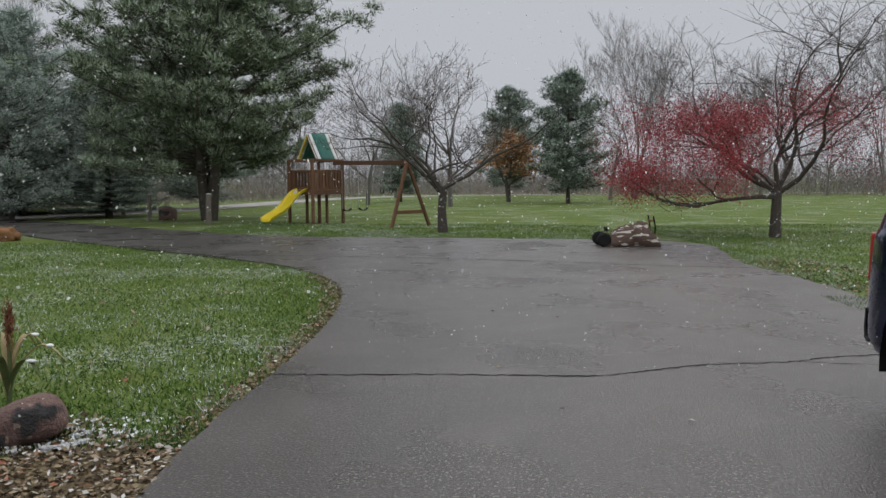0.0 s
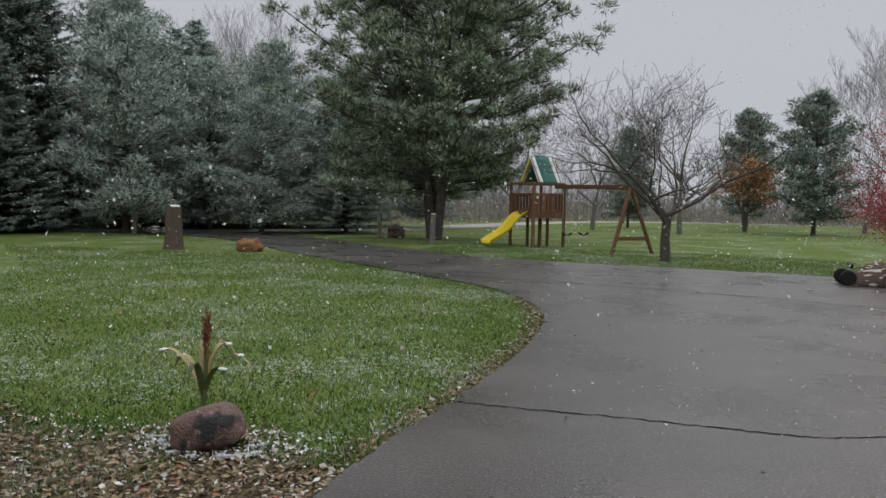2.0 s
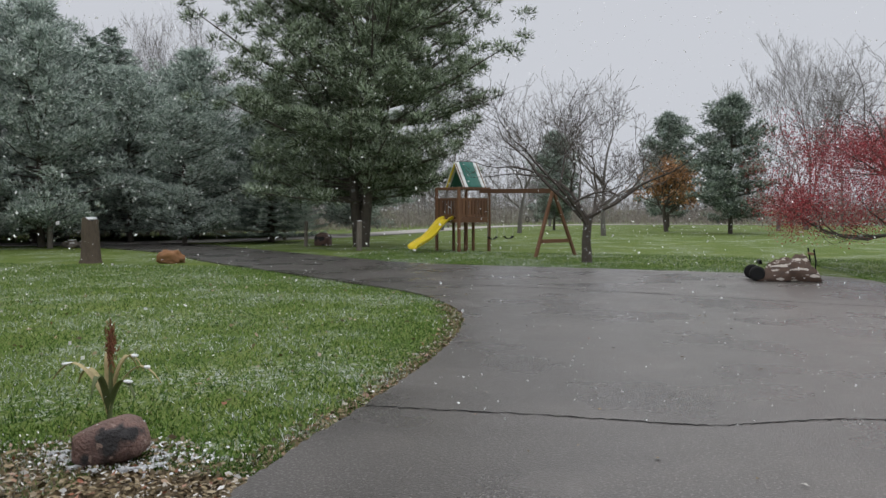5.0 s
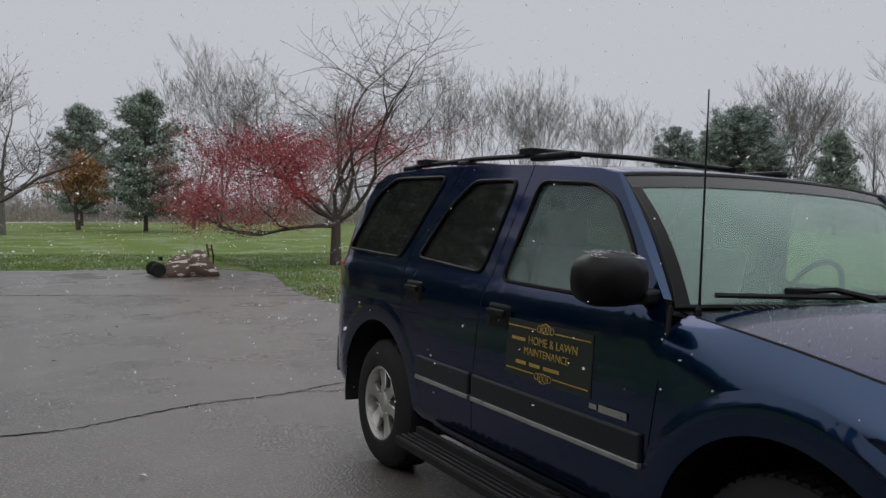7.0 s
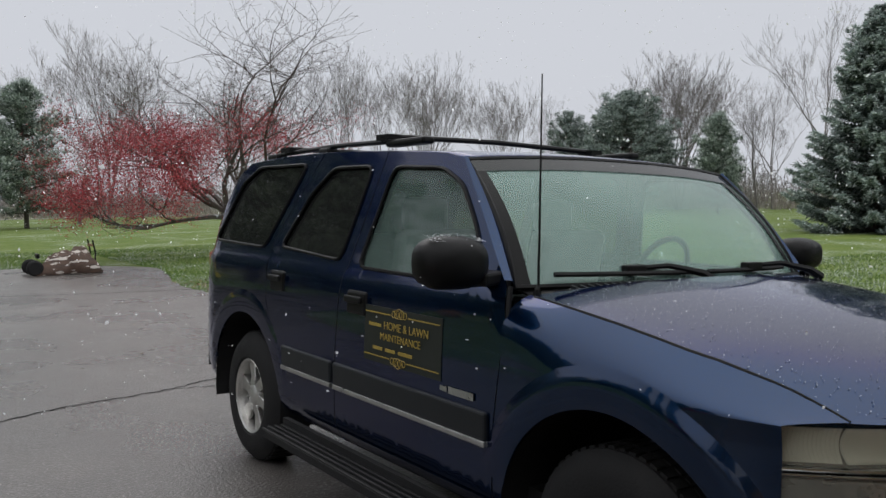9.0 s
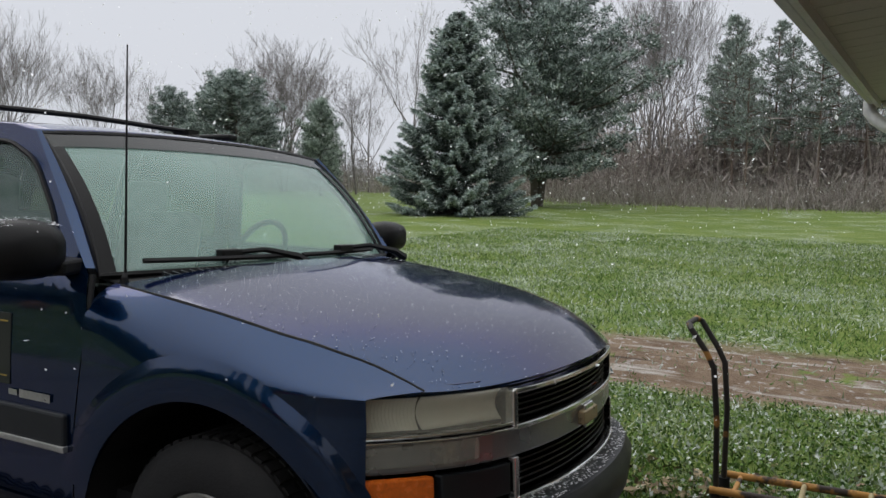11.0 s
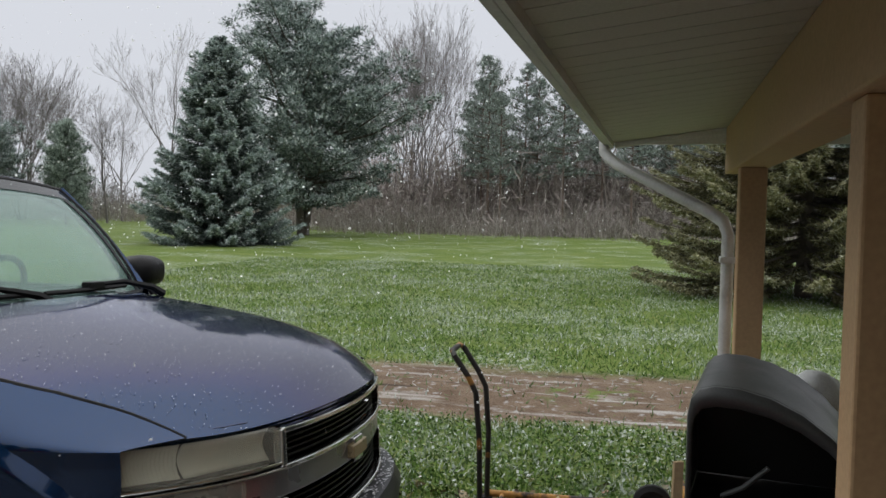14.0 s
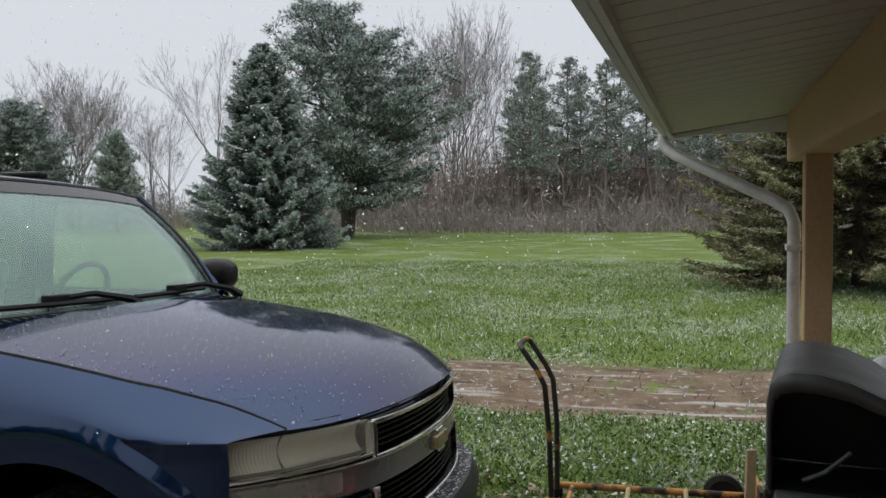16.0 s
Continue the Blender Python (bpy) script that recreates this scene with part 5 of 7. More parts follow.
# ---- the covered machine at the end of the drive ----
CAMO = mat("camouflage_tarp", (0.11, 0.065, 0.045), 0.7, dark=(0.03, 0.02, 0.017), scale=4, fine=60, bump=0.4, dist=0.02, spot=(0.58, 0.53, 0.48), spot_at=(0.555, 0.575), spot_scale=3.4, wave=(1.0, 3.0, 3.5))
bundle = thing("tarp_bundle", "camouflage tarp collapsed over a small machine on the drive", "tarp", at=(1.78, 15.0, 0))
rows = []
for i in range(21):
    x = -0.68 + 1.36 * i / 20
    row = []
    for j in range(15):
        y = -0.42 + 0.84 * j / 14
        h = 0.36 + 0.12 * math.sin(x * 4 + 1) + 0.2 * max(0, x) * (y > -0.1)
        e = max(0, 1 - max(abs(x / 0.68), abs(y / 0.42)) ** 5)
        z = h * e + 0.13 * noise.noise((x * 4, y * 6, 2)) * (0.3 + e) + 0.06 * noise.noise((x * 13, y * 13, 5))
        row.append((x + 0.05 * noise.noise((x * 4, y * 4, 9)), y + 0.06 * noise.noise((x * 4, y * 4, 7)), max(z, 0.006)))
    rows.append(row)
Shape().grid(rows).ob("tarp", CAMO, bundle, smooth=True, thick=0.006)
for y in (-0.34, 0.3):
    Shape().spin([(0.05, -0.06), (0.13, -0.065), (0.165, -0.04), (0.17, 0), (0.165, 0.04), (0.13, 0.065), (0.05, 0.06)], lambda a, b, c: (-0.69 + a, y + c, 0.17 + b), 20).ob("tyre", BLACK_RUBBER, bundle, smooth=True)
for y in (-0.2, 0.3):
    Shape().tube([(0.55, y, 0.05), (0.57, y, 0.45), (0.52, y, 0.72)], 0.018, 6).ob("frame_post", BLACK_PLASTIC, bundle)
Shape().box(0.53, 0.05, 0.6, 0.04, 0.5, 0.05).ob("frame_rail", CEDAR, bundle)
Shape().box(-0.6, -0.1, 0.42, 0.06, 0.3, 0.1).ob("handle", BLACK_PLASTIC, bundle, bevel=0.02)


# ---- stones, stumps and posts along the drive ----
def lump(name, label, category, at, sx, sy, sz, seed, material, rough=0.16, parent=None):
    bm = bmesh.new()
    bmesh.ops.create_icosphere(bm, subdivisions=4, radius=1)
    for v in bm.verts:
        d = v.co.normalized()
        k = 1 + rough * noise.noise(d * 1.4 + Vector((seed, 0, 0))) + rough * 0.5 * noise.noise(d * 3.3 + Vector((0, seed, 0))) + rough * 0.15 * noise.noise(d * 9)
        q = d * k
        v.co = Vector((math.copysign(abs(q.x) ** 0.8, q.x) * sx, math.copysign(abs(q.y) ** 0.8, q.y) * sy, math.copysign(abs(q.z) ** 0.75, q.z) * sz))
    me = bpy.data.meshes.new(name)
    bm.to_mesh(me)
    bm.free()
    me.materials.append(material)
    me.shade_smooth()
    o = new(name, me)
    o.matrix_basis = pose(*at, 0, 0, seed * 40 % 360)
    if parent:
        o.parent = parent
        return o
    return tagged(o, label, category)


rock = lump("rock", "round reddish-brown field stone in the leaf bed", "rock", (-5.53, 0.4, 0.10), 0.25, 0.2, 0.145, 3.0, STONE)
rock.matrix_basis = pose(-5.6, 0.24, 0.10, 0, -14, 10)
LOG = mat("cut_log", (0.30, 0.15, 0.07), 0.85, dark=(0.16, 0.08, 0.04), scale=6, fine=40, bump=0.4)
lump("boulder", "squat rust-brown boulder at the lawn's edge", "rock", (-15.4, 19.0, 0.13), 0.36, 0.28, 0.24, 5.0, LOG, rough=0.45)
lump("boulder", "low dark boulder beside the drive", "rock", (-14.7, 31.6, 0.2), 0.55, 0.4, 0.35, 7.0, STONE)
STUMPWOOD = mat("rotting_stump", (0.13, 0.10, 0.075), 0.9, dark=(0.06, 0.045, 0.035), scale=5, fine=30, wave=(5, 5, 1), bump=0.7, dist=0.03)
s = Shape()
rings = []
for z, r in ((-0.05, 0.36), (0.1, 0.31), (0.5, 0.27), (0.95, 0.26), (1.2, 0.25), (1.32, 0.24)):
    rings.append([(r * (1 + 0.16 * noise.noise((math.cos(a) * 2, math.sin(a) * 2, z * 1.5))) * math.cos(a), r * (1 + 0.16 * noise.noise((math.cos(a) * 2, math.sin(a) * 2, z * 1.5 + 4))) * math.sin(a), z + (0.14 * noise.noise((a, 1, 2)) if z > 1.25 else 0)) for a in np.linspace(0, 2 * math.pi, 25)[:-1]])
n = 24
s.add([p for r in rings for p in r], [(i * n + j, i * n + (j + 1) % n, (i + 1) * n + (j + 1) % n, (i + 1) * n + j) for i in range(5) for j in range(n)] + [tuple(range(5 * n, 6 * n))])
stump = thing("tree_stump", "tall weathered tree stump with snow on its broken top", "stump", at=(-18.0, 18.8, 0))
s.ob("stump", STUMPWOOD, stump, smooth=True)
lump("snow_cap", "", "", (0, 0, 1.34), 0.2, 0.18, 0.05, 2.0, SNOW, parent=stump)
for x, y, h, r in ((-25.7, 27.5, 1.35, 0.13), (-18.9, 37.6, 1.1, 0.1), (-15.1, 30.4, 1.1, 0.09), (-11.75, 27.3, 1.15, 0.12)):
    p = thing("wooden_post", "weathered grey wooden post beside the drive", "post", at=(x, y, 0), group="posts along the drive")
    Shape().tube([(0, 0, -0.05), (0.01, 0, h * 0.5), (0.03, 0.01, h)], [r, r * 0.95, r * 0.9], 10).ob("shaft", WEATHERED, p, smooth=True)
    lump("snow_cap", "", "", (0.03, 0.01, h), r * 0.8, r * 0.8, 0.025, 2.0, SNOW, parent=p)

pile = thing("stone_pile", "low heap of grey stones dusted with snow beside a post", "rocks", at=(-24.9, 27.9, 0))
for i, (x, y, k) in enumerate(((0, 0, 0.3), (0.42, 0.1, 0.24), (-0.35, 0.15, 0.22), (0.15, -0.25, 0.18))):
    lump("stone", "", "", (x, y, k * 0.45), k, k * 0.8, k * 0.62, i + 3.0, WEATHERED, rough=0.3, parent=pile)
    lump("snow_cap", "", "", (x, y, k * 1.02), k * 0.6, k * 0.5, 0.03, i + 2.0, SNOW, parent=pile)

# ---- wishing well and bird feeders by the dark row ----
well = thing("wishing_well", "small wishing well with a red roof and cream lattice sides", "garden ornament", at=(-28.2, 20.3, 0), rz=30)
for side in range(4):
    m = pose(0, 0, 0, 0, 0, side * 90)
    for k in range(-3, 4):
        for sg in (-1, 1):
            a, b = Vector((k * 0.15 - sg * 0.17, -0.48, 0.02)), Vector((k * 0.15 + sg * 0.17, -0.48, 0.5))
            a.x, b.x = max(-0.48, min(0.48, a.x)), max(-0.48, min(0.48, b.x))
            Shape().beam(m @ a, m @ b, 0.05, 0.012, m.to_3x3() @ Vector((0, 1, 0))).ob("lattice_strip", LATTICE, well)
    Shape().beam(m @ Vector((-0.5, -0.48, 0.5)), m @ Vector((0.5, -0.48, 0.5)), 0.06, 0.05).ob("rim", LATTICE, well)
for x in (-0.44, 0.44):
    Shape().beam((x, 0, 0), (x, 0, 1.35), 0.08, 0.08, (1, 0, 0)).ob("post", LATTICE, well)
for sg in (-1, 1):
    c = [(x, sg * y, z) for x in (-0.68, 0.68) for y, z in ((0, 1.62), (0.55, 1.2), (0.55, 1.16), (0, 1.58))]
    Shape().add(c, [(0, 1, 5, 4), (1, 2, 6, 5), (2, 3, 7, 6), (3, 0, 4, 7), (0, 3, 2, 1), (4, 5, 6, 7)]).ob("roof", RED_ROOF, well, "red roof dusted with snow")
Shape().spin([(0.10, 0.55), (0.24, 0.6), (0.25, 0.95), (0.2, 0.96)], lambda a, b, c: (a - 0.2, b - 0.2, c), 18).ob("bucket", RED_PAINT, well, "red bucket", smooth=True)
Shape().box(0.25, -0.25, 0.72, 0.5, 0.3, 0.3).ob("planter", BLUE_PAINT, well, "blue planter", bevel=0.02)
lump("snow_cap", "", "", (0.25, -0.25, 0.92), 0.24, 0.14, 0.09, 4.0, SNOW, parent=well)
feeder = thing("bird_feeder", "tall pole with two white hanging bird feeders", "bird feeder", at=(-30.1, 21.2, 0))
Shape().tube([(0, 0, -0.05), (0, 0, 4.3)], 0.07, 10).ob("pole", WEATHERED, feeder, smooth=True)
Shape().tube([(0.42, 0.36, 3.75), (0, 0, 3.9), (-0.42, -0.36, 3.45)], 0.02, 6).ob("arm", BLACK_PLASTIC, feeder)
for k, z in ((1, 3.28), (-1, 2.85)):
    Shape().spin([(0.09, 0), (0.17, 0.02), (0.15, 0.2), (0.2, 0.22), (0.05, 0.42)], lambda a, b, c: (k * 0.42 + a, k * 0.36 + b, z + c), 14).ob("feeder", WHITE_PAINT, feeder, smooth=True)

# ---- the dried plant and the scarlet bush ----
STALK = mat("dry_leaf", (0.44, 0.37, 0.20), 0.7, dark=(0.26, 0.20, 0.09), scale=7, fine=50, bump=0.2)
GREEN_STALK = mat("green_stalk", (0.12, 0.15, 0.06), 0.7, dark=(0.06, 0.08, 0.03), scale=7, fine=50)
SEED = mat("seed_head", (0.24, 0.10, 0.05), 0.8, dark=(0.14, 0.05, 0.03), scale=20, fine=90, bump=0.6)
plant = thing("ornamental_corn_plant", "withered ornamental plant with arching leaves and a rusty seed head", "plant", at=(-6.1, 1.0, 0))
Shape().tube([(0, 0, -0.03), (0.02, 0, 0.25), (0.01, 0.02, 0.5), (0.03, 0, 0.62)], [0.02, 0.018, 0.012, 0.008], 8).ob("stem", GREEN_STALK, plant, smooth=True)
rng = np.random.default_rng(61)
soup("seed_head", spikes(np.array([0.03, 0, 0.52]) + rng.normal(0, 1, (260, 3)) * np.array([0.015, 0.015, 0.075]) + np.array([0, 0, 0.08]), np.array([0, 0, 1.0]) + rng.normal(0, 0.4, (260, 3)), 0.05, 0.012, rng), 3, [SEED], plant)
for k, (a, ln, h, m) in enumerate(((185, 0.44, 0.46, STALK), (160, 0.36, 0.40, STALK), (10, 0.40, 0.44, STALK), (-25, 0.34, 0.36, GREEN_STALK), (60, 0.25, 0.5, STALK), (-80, 0.3, 0.4, GREEN_STALK), (120, 0.22, 0.52, STALK), (20, 0.26, 0.52, STALK))):
    d = Vector((math.cos(radians(a)), math.sin(radians(a)), 0))
    sd = Vector((-d.y, d.x, 0))
    rows = []
    for f in np.linspace(0, 1, 11):
        c = d * ln * f ** 1.35 + Vector((0, 0, 0.06 + (h - 0.06) * math.sin(min(1.0, f * 1.3) * math.pi / 2) - max(0, f - 0.68) ** 2 * 1.3))
        w = 0.027 * math.sin(math.pi * min(1, 0.15 + 0.85 * f)) ** 0.7 + 0.002
        rows.append([c - sd * w + Vector((0, 0, 0.01)), c, c + sd * w + Vector((0, 0, 0.01))])
    leaf = Shape().grid(rows).ob("leaf", m, plant, smooth=True, thick=0.002)
    if k in (0, 1, 2, 3, 7):
        q = rows[8][1]
        lump("snow_on_leaf", "", "", q + Vector((0, 0, 0.012)), 0.04, 0.024, 0.01, k + 1.0, SNOW, parent=plant)

STEM_BARK = mat("green_brown_twig", (0.10, 0.085, 0.045), 0.85, dark=(0.045, 0.035, 0.02), scale=6, fine=60, bump=0.3, spot=(0.5, 0.5, 0.5), spot_at=(0.68, 0.72))
bush = thing("burning_bush", "scarlet-leaved bush with bare lower stems", "bush", at=(-8.3, -0.75, 0))
rng = np.random.default_rng(62)
s = Shape()
tips = []
for k in range(230):
    a = rng.uniform(0, 2 * math.pi)
    r = rng.uniform(0.25, 1.05) if k < 120 else rng.uniform(0.8, 1.3)
    h = rng.uniform(0.9, 1.95) * (1 - 0.25 * (r / 1.05) ** 2) if k < 120 else rng.uniform(0.3, 1.1)
    d = np.array([math.cos(a), math.sin(a), 0])
    b = d * 0.12 * rng.random()
    m1 = b + d * r * 0.45 + np.array([0, 0, h * (0.42 if k < 120 else 0.5)])
    t = d * r + np.array([0, 0, h])
    s.tube([b + np.array([0, 0, -0.03]), m1, t], [0.012, 0.008, 0.003], 4, caps=False)
    for q in range(4):
        f = rng.uniform(0.35, 1.0)
        p = m1 + (t - m1) * f
        e = p + unit(d + rng.normal(0, 0.7, 3)) * rng.uniform(0.12, 0.3)
        s.tube([p, e], [0.005, 0.002], 3, caps=False)
        tips.append(e)
    tips.append(t)
s.ob("branchwork", STEM_BARK, bush, smooth=True, fix=False)
tips = np.array(tips)
full = tips[(tips[:, 2] > 1.05) & (np.hypot(tips[:, 0], tips[:, 1]) < 0.95) | (rng.random(len(tips)) < 0.035)]
P = np.repeat(full, 16, 0) + rng.normal(0, 0.055, (len(full) * 16, 3))
def hanging(p, size):
    """Drooping pointed leaves."""
    a = unit(rng.normal(0, 0.45, p.shape) + np.array([0, 0, -1.0]))
    b = unit(np.cross(a, unit(rng.normal(size=p.shape))))
    k = size.reshape(-1, 1)
    return np.stack([p - a * k, p - b * k * 0.42, p + a * k, p + b * k * 0.42], 1).reshape(-1, 3)


soup("foliage", hanging(P, rng.uniform(0.022, 0.045, len(P))), 4, [BUSH_RED], bush)

# ---- on the porch: hand truck, grill, tub ----
dolly = thing("hand_truck", "old yellow hand truck with flaking rusty paint", "hand truck", at=(2.36, -4.06, -0.09))


def rod(name, pts, r, parent, material=RUSTY, label=""):
    return Shape().tube(pts, r, 10).ob(name, material, parent, label, smooth=True)


rod("handle", [(0.02, 0, 0.06), (0.01, 0.01, 0.5), (-0.01, 0.03, 0.76), (-0.01, 0.07, 0.84), (-0.01, 0.145, 0.945), (0.03, 0.165, 0.965), (0.22, 0.165, 0.965), (0.26, 0.145, 0.945), (0.25, 0.06, 0.82), (0.25, 0.02, 0.74), (0.25, 0.0, 0.5), (0.24, 0, 0.06)], 0.0145, dolly, RUSTY_DARK)
rod("rail", [(0.0, 0.03, 0.15), (0.10, -1.02, 0.13)], 0.019, dolly)
rod("rail", [(0.27, 0.0, 0.15), (0.37, -1.02, 0.13)], 0.019, dolly)
for f in (0.08, 0.38, 0.68):
    rod("crossbar", [(0.1 * f, -1.0 * f, 0.145), (0.27 + 0.1 * f, -1.0 * f, 0.145)], 0.013, dolly, STALK if f > 0.3 else RUSTY)
Shape().box(0.235, -1.03, 0.17, 0.42, 0.018, 0.2).ob("toe_plate", RUSTY, dolly, bevel=0.004)
for x in (0.0, 0.46):
    Shape().spin([(0.03, -0.03), (0.08, -0.035), (0.105, -0.015), (0.105, 0.015), (0.08, 0.035), (0.03, 0.03)], lambda a, b, c: (x + c, -0.88 + a, 0.105 + b), 20).ob("wheel", BLACK_RUBBER, dolly, smooth=True)
for x in (0.02, 0.25):
    rod("foot", [(x, 0.0, 0.0), (x, 0, 0.14)], 0.03, dolly, BLACK_RUBBER)

GRILL_BLACK = mat("grill_enamel", (0.008, 0.008, 0.009), 0.5, spec=0.25, dark=(0.005, 0.005, 0.005), scale=6, fine=120, bump=0.1)
GRILL_GREY = mat("grill_lid_grey", (0.065, 0.07, 0.07), 0.45, dark=(0.045, 0.047, 0.047), scale=5, fine=120, bump=0.1)
grill = thing("gas_grill", "black gas grill with a curved lid standing on the porch", "grill", at=(1.2, -4.97, -0.075), rz=-10)
LID = [(0.0, 0.68), (0.0, 0.98), (0.012, 1.04), (0.04, 1.075), (0.09, 1.09), (0.17, 1.088), (0.27, 1.065), (0.37, 1.02), (0.46, 0.955), (0.53, 0.88), (0.56, 0.80), (0.565, 0.68)]
inner = [(0.012 + (a - 0.0) * 0.955, 0.68 + (b - 0.68) * 0.84) for a, b in LID]
rows = [[(x, -a, b) for a, b in LID] for x in (0.0, 0.012, 0.7, 0.712)]
Shape().grid(rows).ob("lid", GRILL_GREY, grill, "dull grey-black lid", smooth=True, thick=0.012)
Shape().prism(inner, 0.35, 0.36, lambda a, b, c: (c, -a, b)).ob("lid_end", GRILL_BLACK, grill)
rim = Shape()
n = len(LID)
rim.add([(0.0, -a, b) for a, b in LID] + [(0.004, -a, b) for a, b in inner], [(i, i + 1, n + i + 1, n + i) for i in range(n - 1)])
rim.ob("lid_rim", GRILL_GREY, grill, smooth=True, thick=0.03)
Shape().box(-0.01, -0.36, 0.985, 0.025, 0.045, 0.018, None).ob("hinge", STEEL, grill, bevel=0.004)
Shape().tube([(0.03, -0.12, 0.70), (0.02, -0.19, 0.74), (0.02, -0.27, 0.82)], 0.009, 8).ob("lever", GRILL_GREY, grill, smooth=True)
Shape().box(0.356, -0.28, 0.60, 0.74, 0.57, 0.15).ob("firebox", GRILL_BLACK, grill, bevel=0.02)
Shape().box(-0.13, -0.28, 0.655, 0.3, 0.5, 0.03).ob("side_shelf", GRILL_GREY, grill, "dark side shelf", bevel=0.01)
Shape().box(0.36, -0.28, 0.16, 0.7, 0.5, 0.03).ob("bottom_shelf", GRILL_BLACK, grill, bevel=0.008)
for x in (0.03, 0.68):
    for y in (-0.04, -0.52):
        Shape().box(x, y, 0.345, 0.04, 0.04, 0.51).ob("leg", GRILL_BLACK, grill, bevel=0.006)
lump("folded_cover", "crumpled grey-white cover heaped behind the grill", "cover", (2.02, -5.52, 0.45), 0.2, 0.2, 0.46, 4.0, WHITE_CANVAS, rough=0.3)
TUB = mat("red_plastic", (0.5, 0.02, 0.025), 0.4, dark=(0.42, 0.015, 0.02), scale=5, fine=60, bump=0.05)
tub = thing("storage_tub", "red plastic tub with a rounded lid on the porch", "tub", at=(0.62, -4.98, 0.012))
Shape().spin([(0.16, 0.0), (0.175, 0.02), (0.2, 0.42), (0.2, 0.44)], lambda a, b, c: (a, b, c), 32).ob("body", TUB, tub, smooth=True)
Shape().spin([(0.215, 0.43), (0.218, 0.46), (0.19, 0.485), (0.1, 0.5), (0.0001, 0.505)], lambda a, b, c: (a, b, c), 32).ob("lid", TUB, tub, smooth=True)
STICK = mat("split_wood", (0.42, 0.30, 0.17), 0.8, scale=5, fine=40, bump=0.3)
stake = Shape().beam((2.3, -5.02, -0.09), (2.28, -5.03, 0.42), 0.05, 0.02).ob("wooden_stake", STICK, bevel=0.003)
tagged(stake, "short split wooden stake leaning by the hand truck", "stake")


# ---- trees ----
def limb_tree(seed, height, spread, radius, depth=5, fork=3, upright=0.55, twig=1.0, low=0.28, sides=5, crook=0.25, stems=1, lean=0.08, mains=0, bole=1.2, rises=(20, 75)):
    """Bare wood: tapering limbs that fork and thin out to twigs. Returns the Shape and the twig ends."""
    r = random.Random(seed)
    s, fine, ends = Shape(), Shape(), []

    def grow(p, d, length, rad, level):
        k = 4 if level < 2 else 3
        pts, rr = [p.copy()], [rad]
        q = p.copy()
        for i in range(k):
            d = (d + Vector((r.uniform(-1, 1), r.uniform(-1, 1), r.uniform(-0.6, 0.9))) * crook * (0.35 if level == 0 else 1) + Vector((0, 0, 0.06 * upright))).normalized()
            q = q + d * length / k
            pts.append(q.copy())
            rr.append(max(rad * (1 - 0.5 * (i + 1) / k), 0.004 * twig))
        (s if level < 2 else fine).tube(pts, rr, sides if level < 2 else (4 if level < 3 else 3), caps=False)
        if level >= depth:
            ends.append(q.copy())
            return
        n = fork if level else fork + 2
        for j in range(n):
            at = r.uniform(0.35, 1.0) if level else r.uniform(0.45, 1.0)
            i = min(int(at * k), k - 1)
            base = pts[i].lerp(pts[i + 1], at * k - i)
            side = Vector((r.uniform(-1, 1), r.uniform(-1, 1), 0)).normalized()
            nd = (d * r.uniform(0.5, 1.0) * upright * 1.6 + side * spread * r.uniform(0.5, 1.0) + Vector((0, 0, 0.25 * upright))).normalized()
            grow(base, nd, length * r.uniform(0.55, 0.8), rr[i] * r.uniform(0.5, 0.7), level + 1)
        grow(q, d, length * 0.7, rr[-1], level + 1)

    if mains:
        foot = [Vector((0, 0, -0.1)), Vector((r.uniform(-1, 1) * 0.05, 0.03, bole * 0.5)), Vector((r.uniform(-1, 1) * lean, r.uniform(-1, 1) * lean, bole))]
        s.tube(foot, [radius * 1.25, radius, radius * 0.9], 9, caps=False)
        for i in range(mains):
            az, el = radians(137.5 * i + r.uniform(-20, 20)), radians(rises[0] + (rises[1] - rises[0]) * ((i * 0.618) % 1))
            d = Vector((math.cos(az) * math.cos(el), math.sin(az) * math.cos(el), math.sin(el)))
            grow(foot[2] - Vector((0, 0, r.uniform(0, 0.25) * bole)), d, height * 0.33 * (0.85 + 0.35 * math.sin(el)), radius * 0.55, 1)
        stems = 0
    for i in range(stems):
        tilt = Vector((r.uniform(-1, 1), r.uniform(-1, 1), 0)) * (lean if stems == 1 else 0.28)
        grow(Vector((tilt.x * 0.5, tilt.y * 0.5, -0.1)), (Vector((0, 0, 1)) + tilt).normalized(), height * low * 1.3, radius * (1 if stems == 1 else 0.7), 0)
    top = max(v[2] for v in fine.v)
    k = height / top
    for q in (s, fine):
        q.v = [(x * k, y * k, z * k) for x, y, z in q.v]
    return (s, fine), [e * k for e in ends]


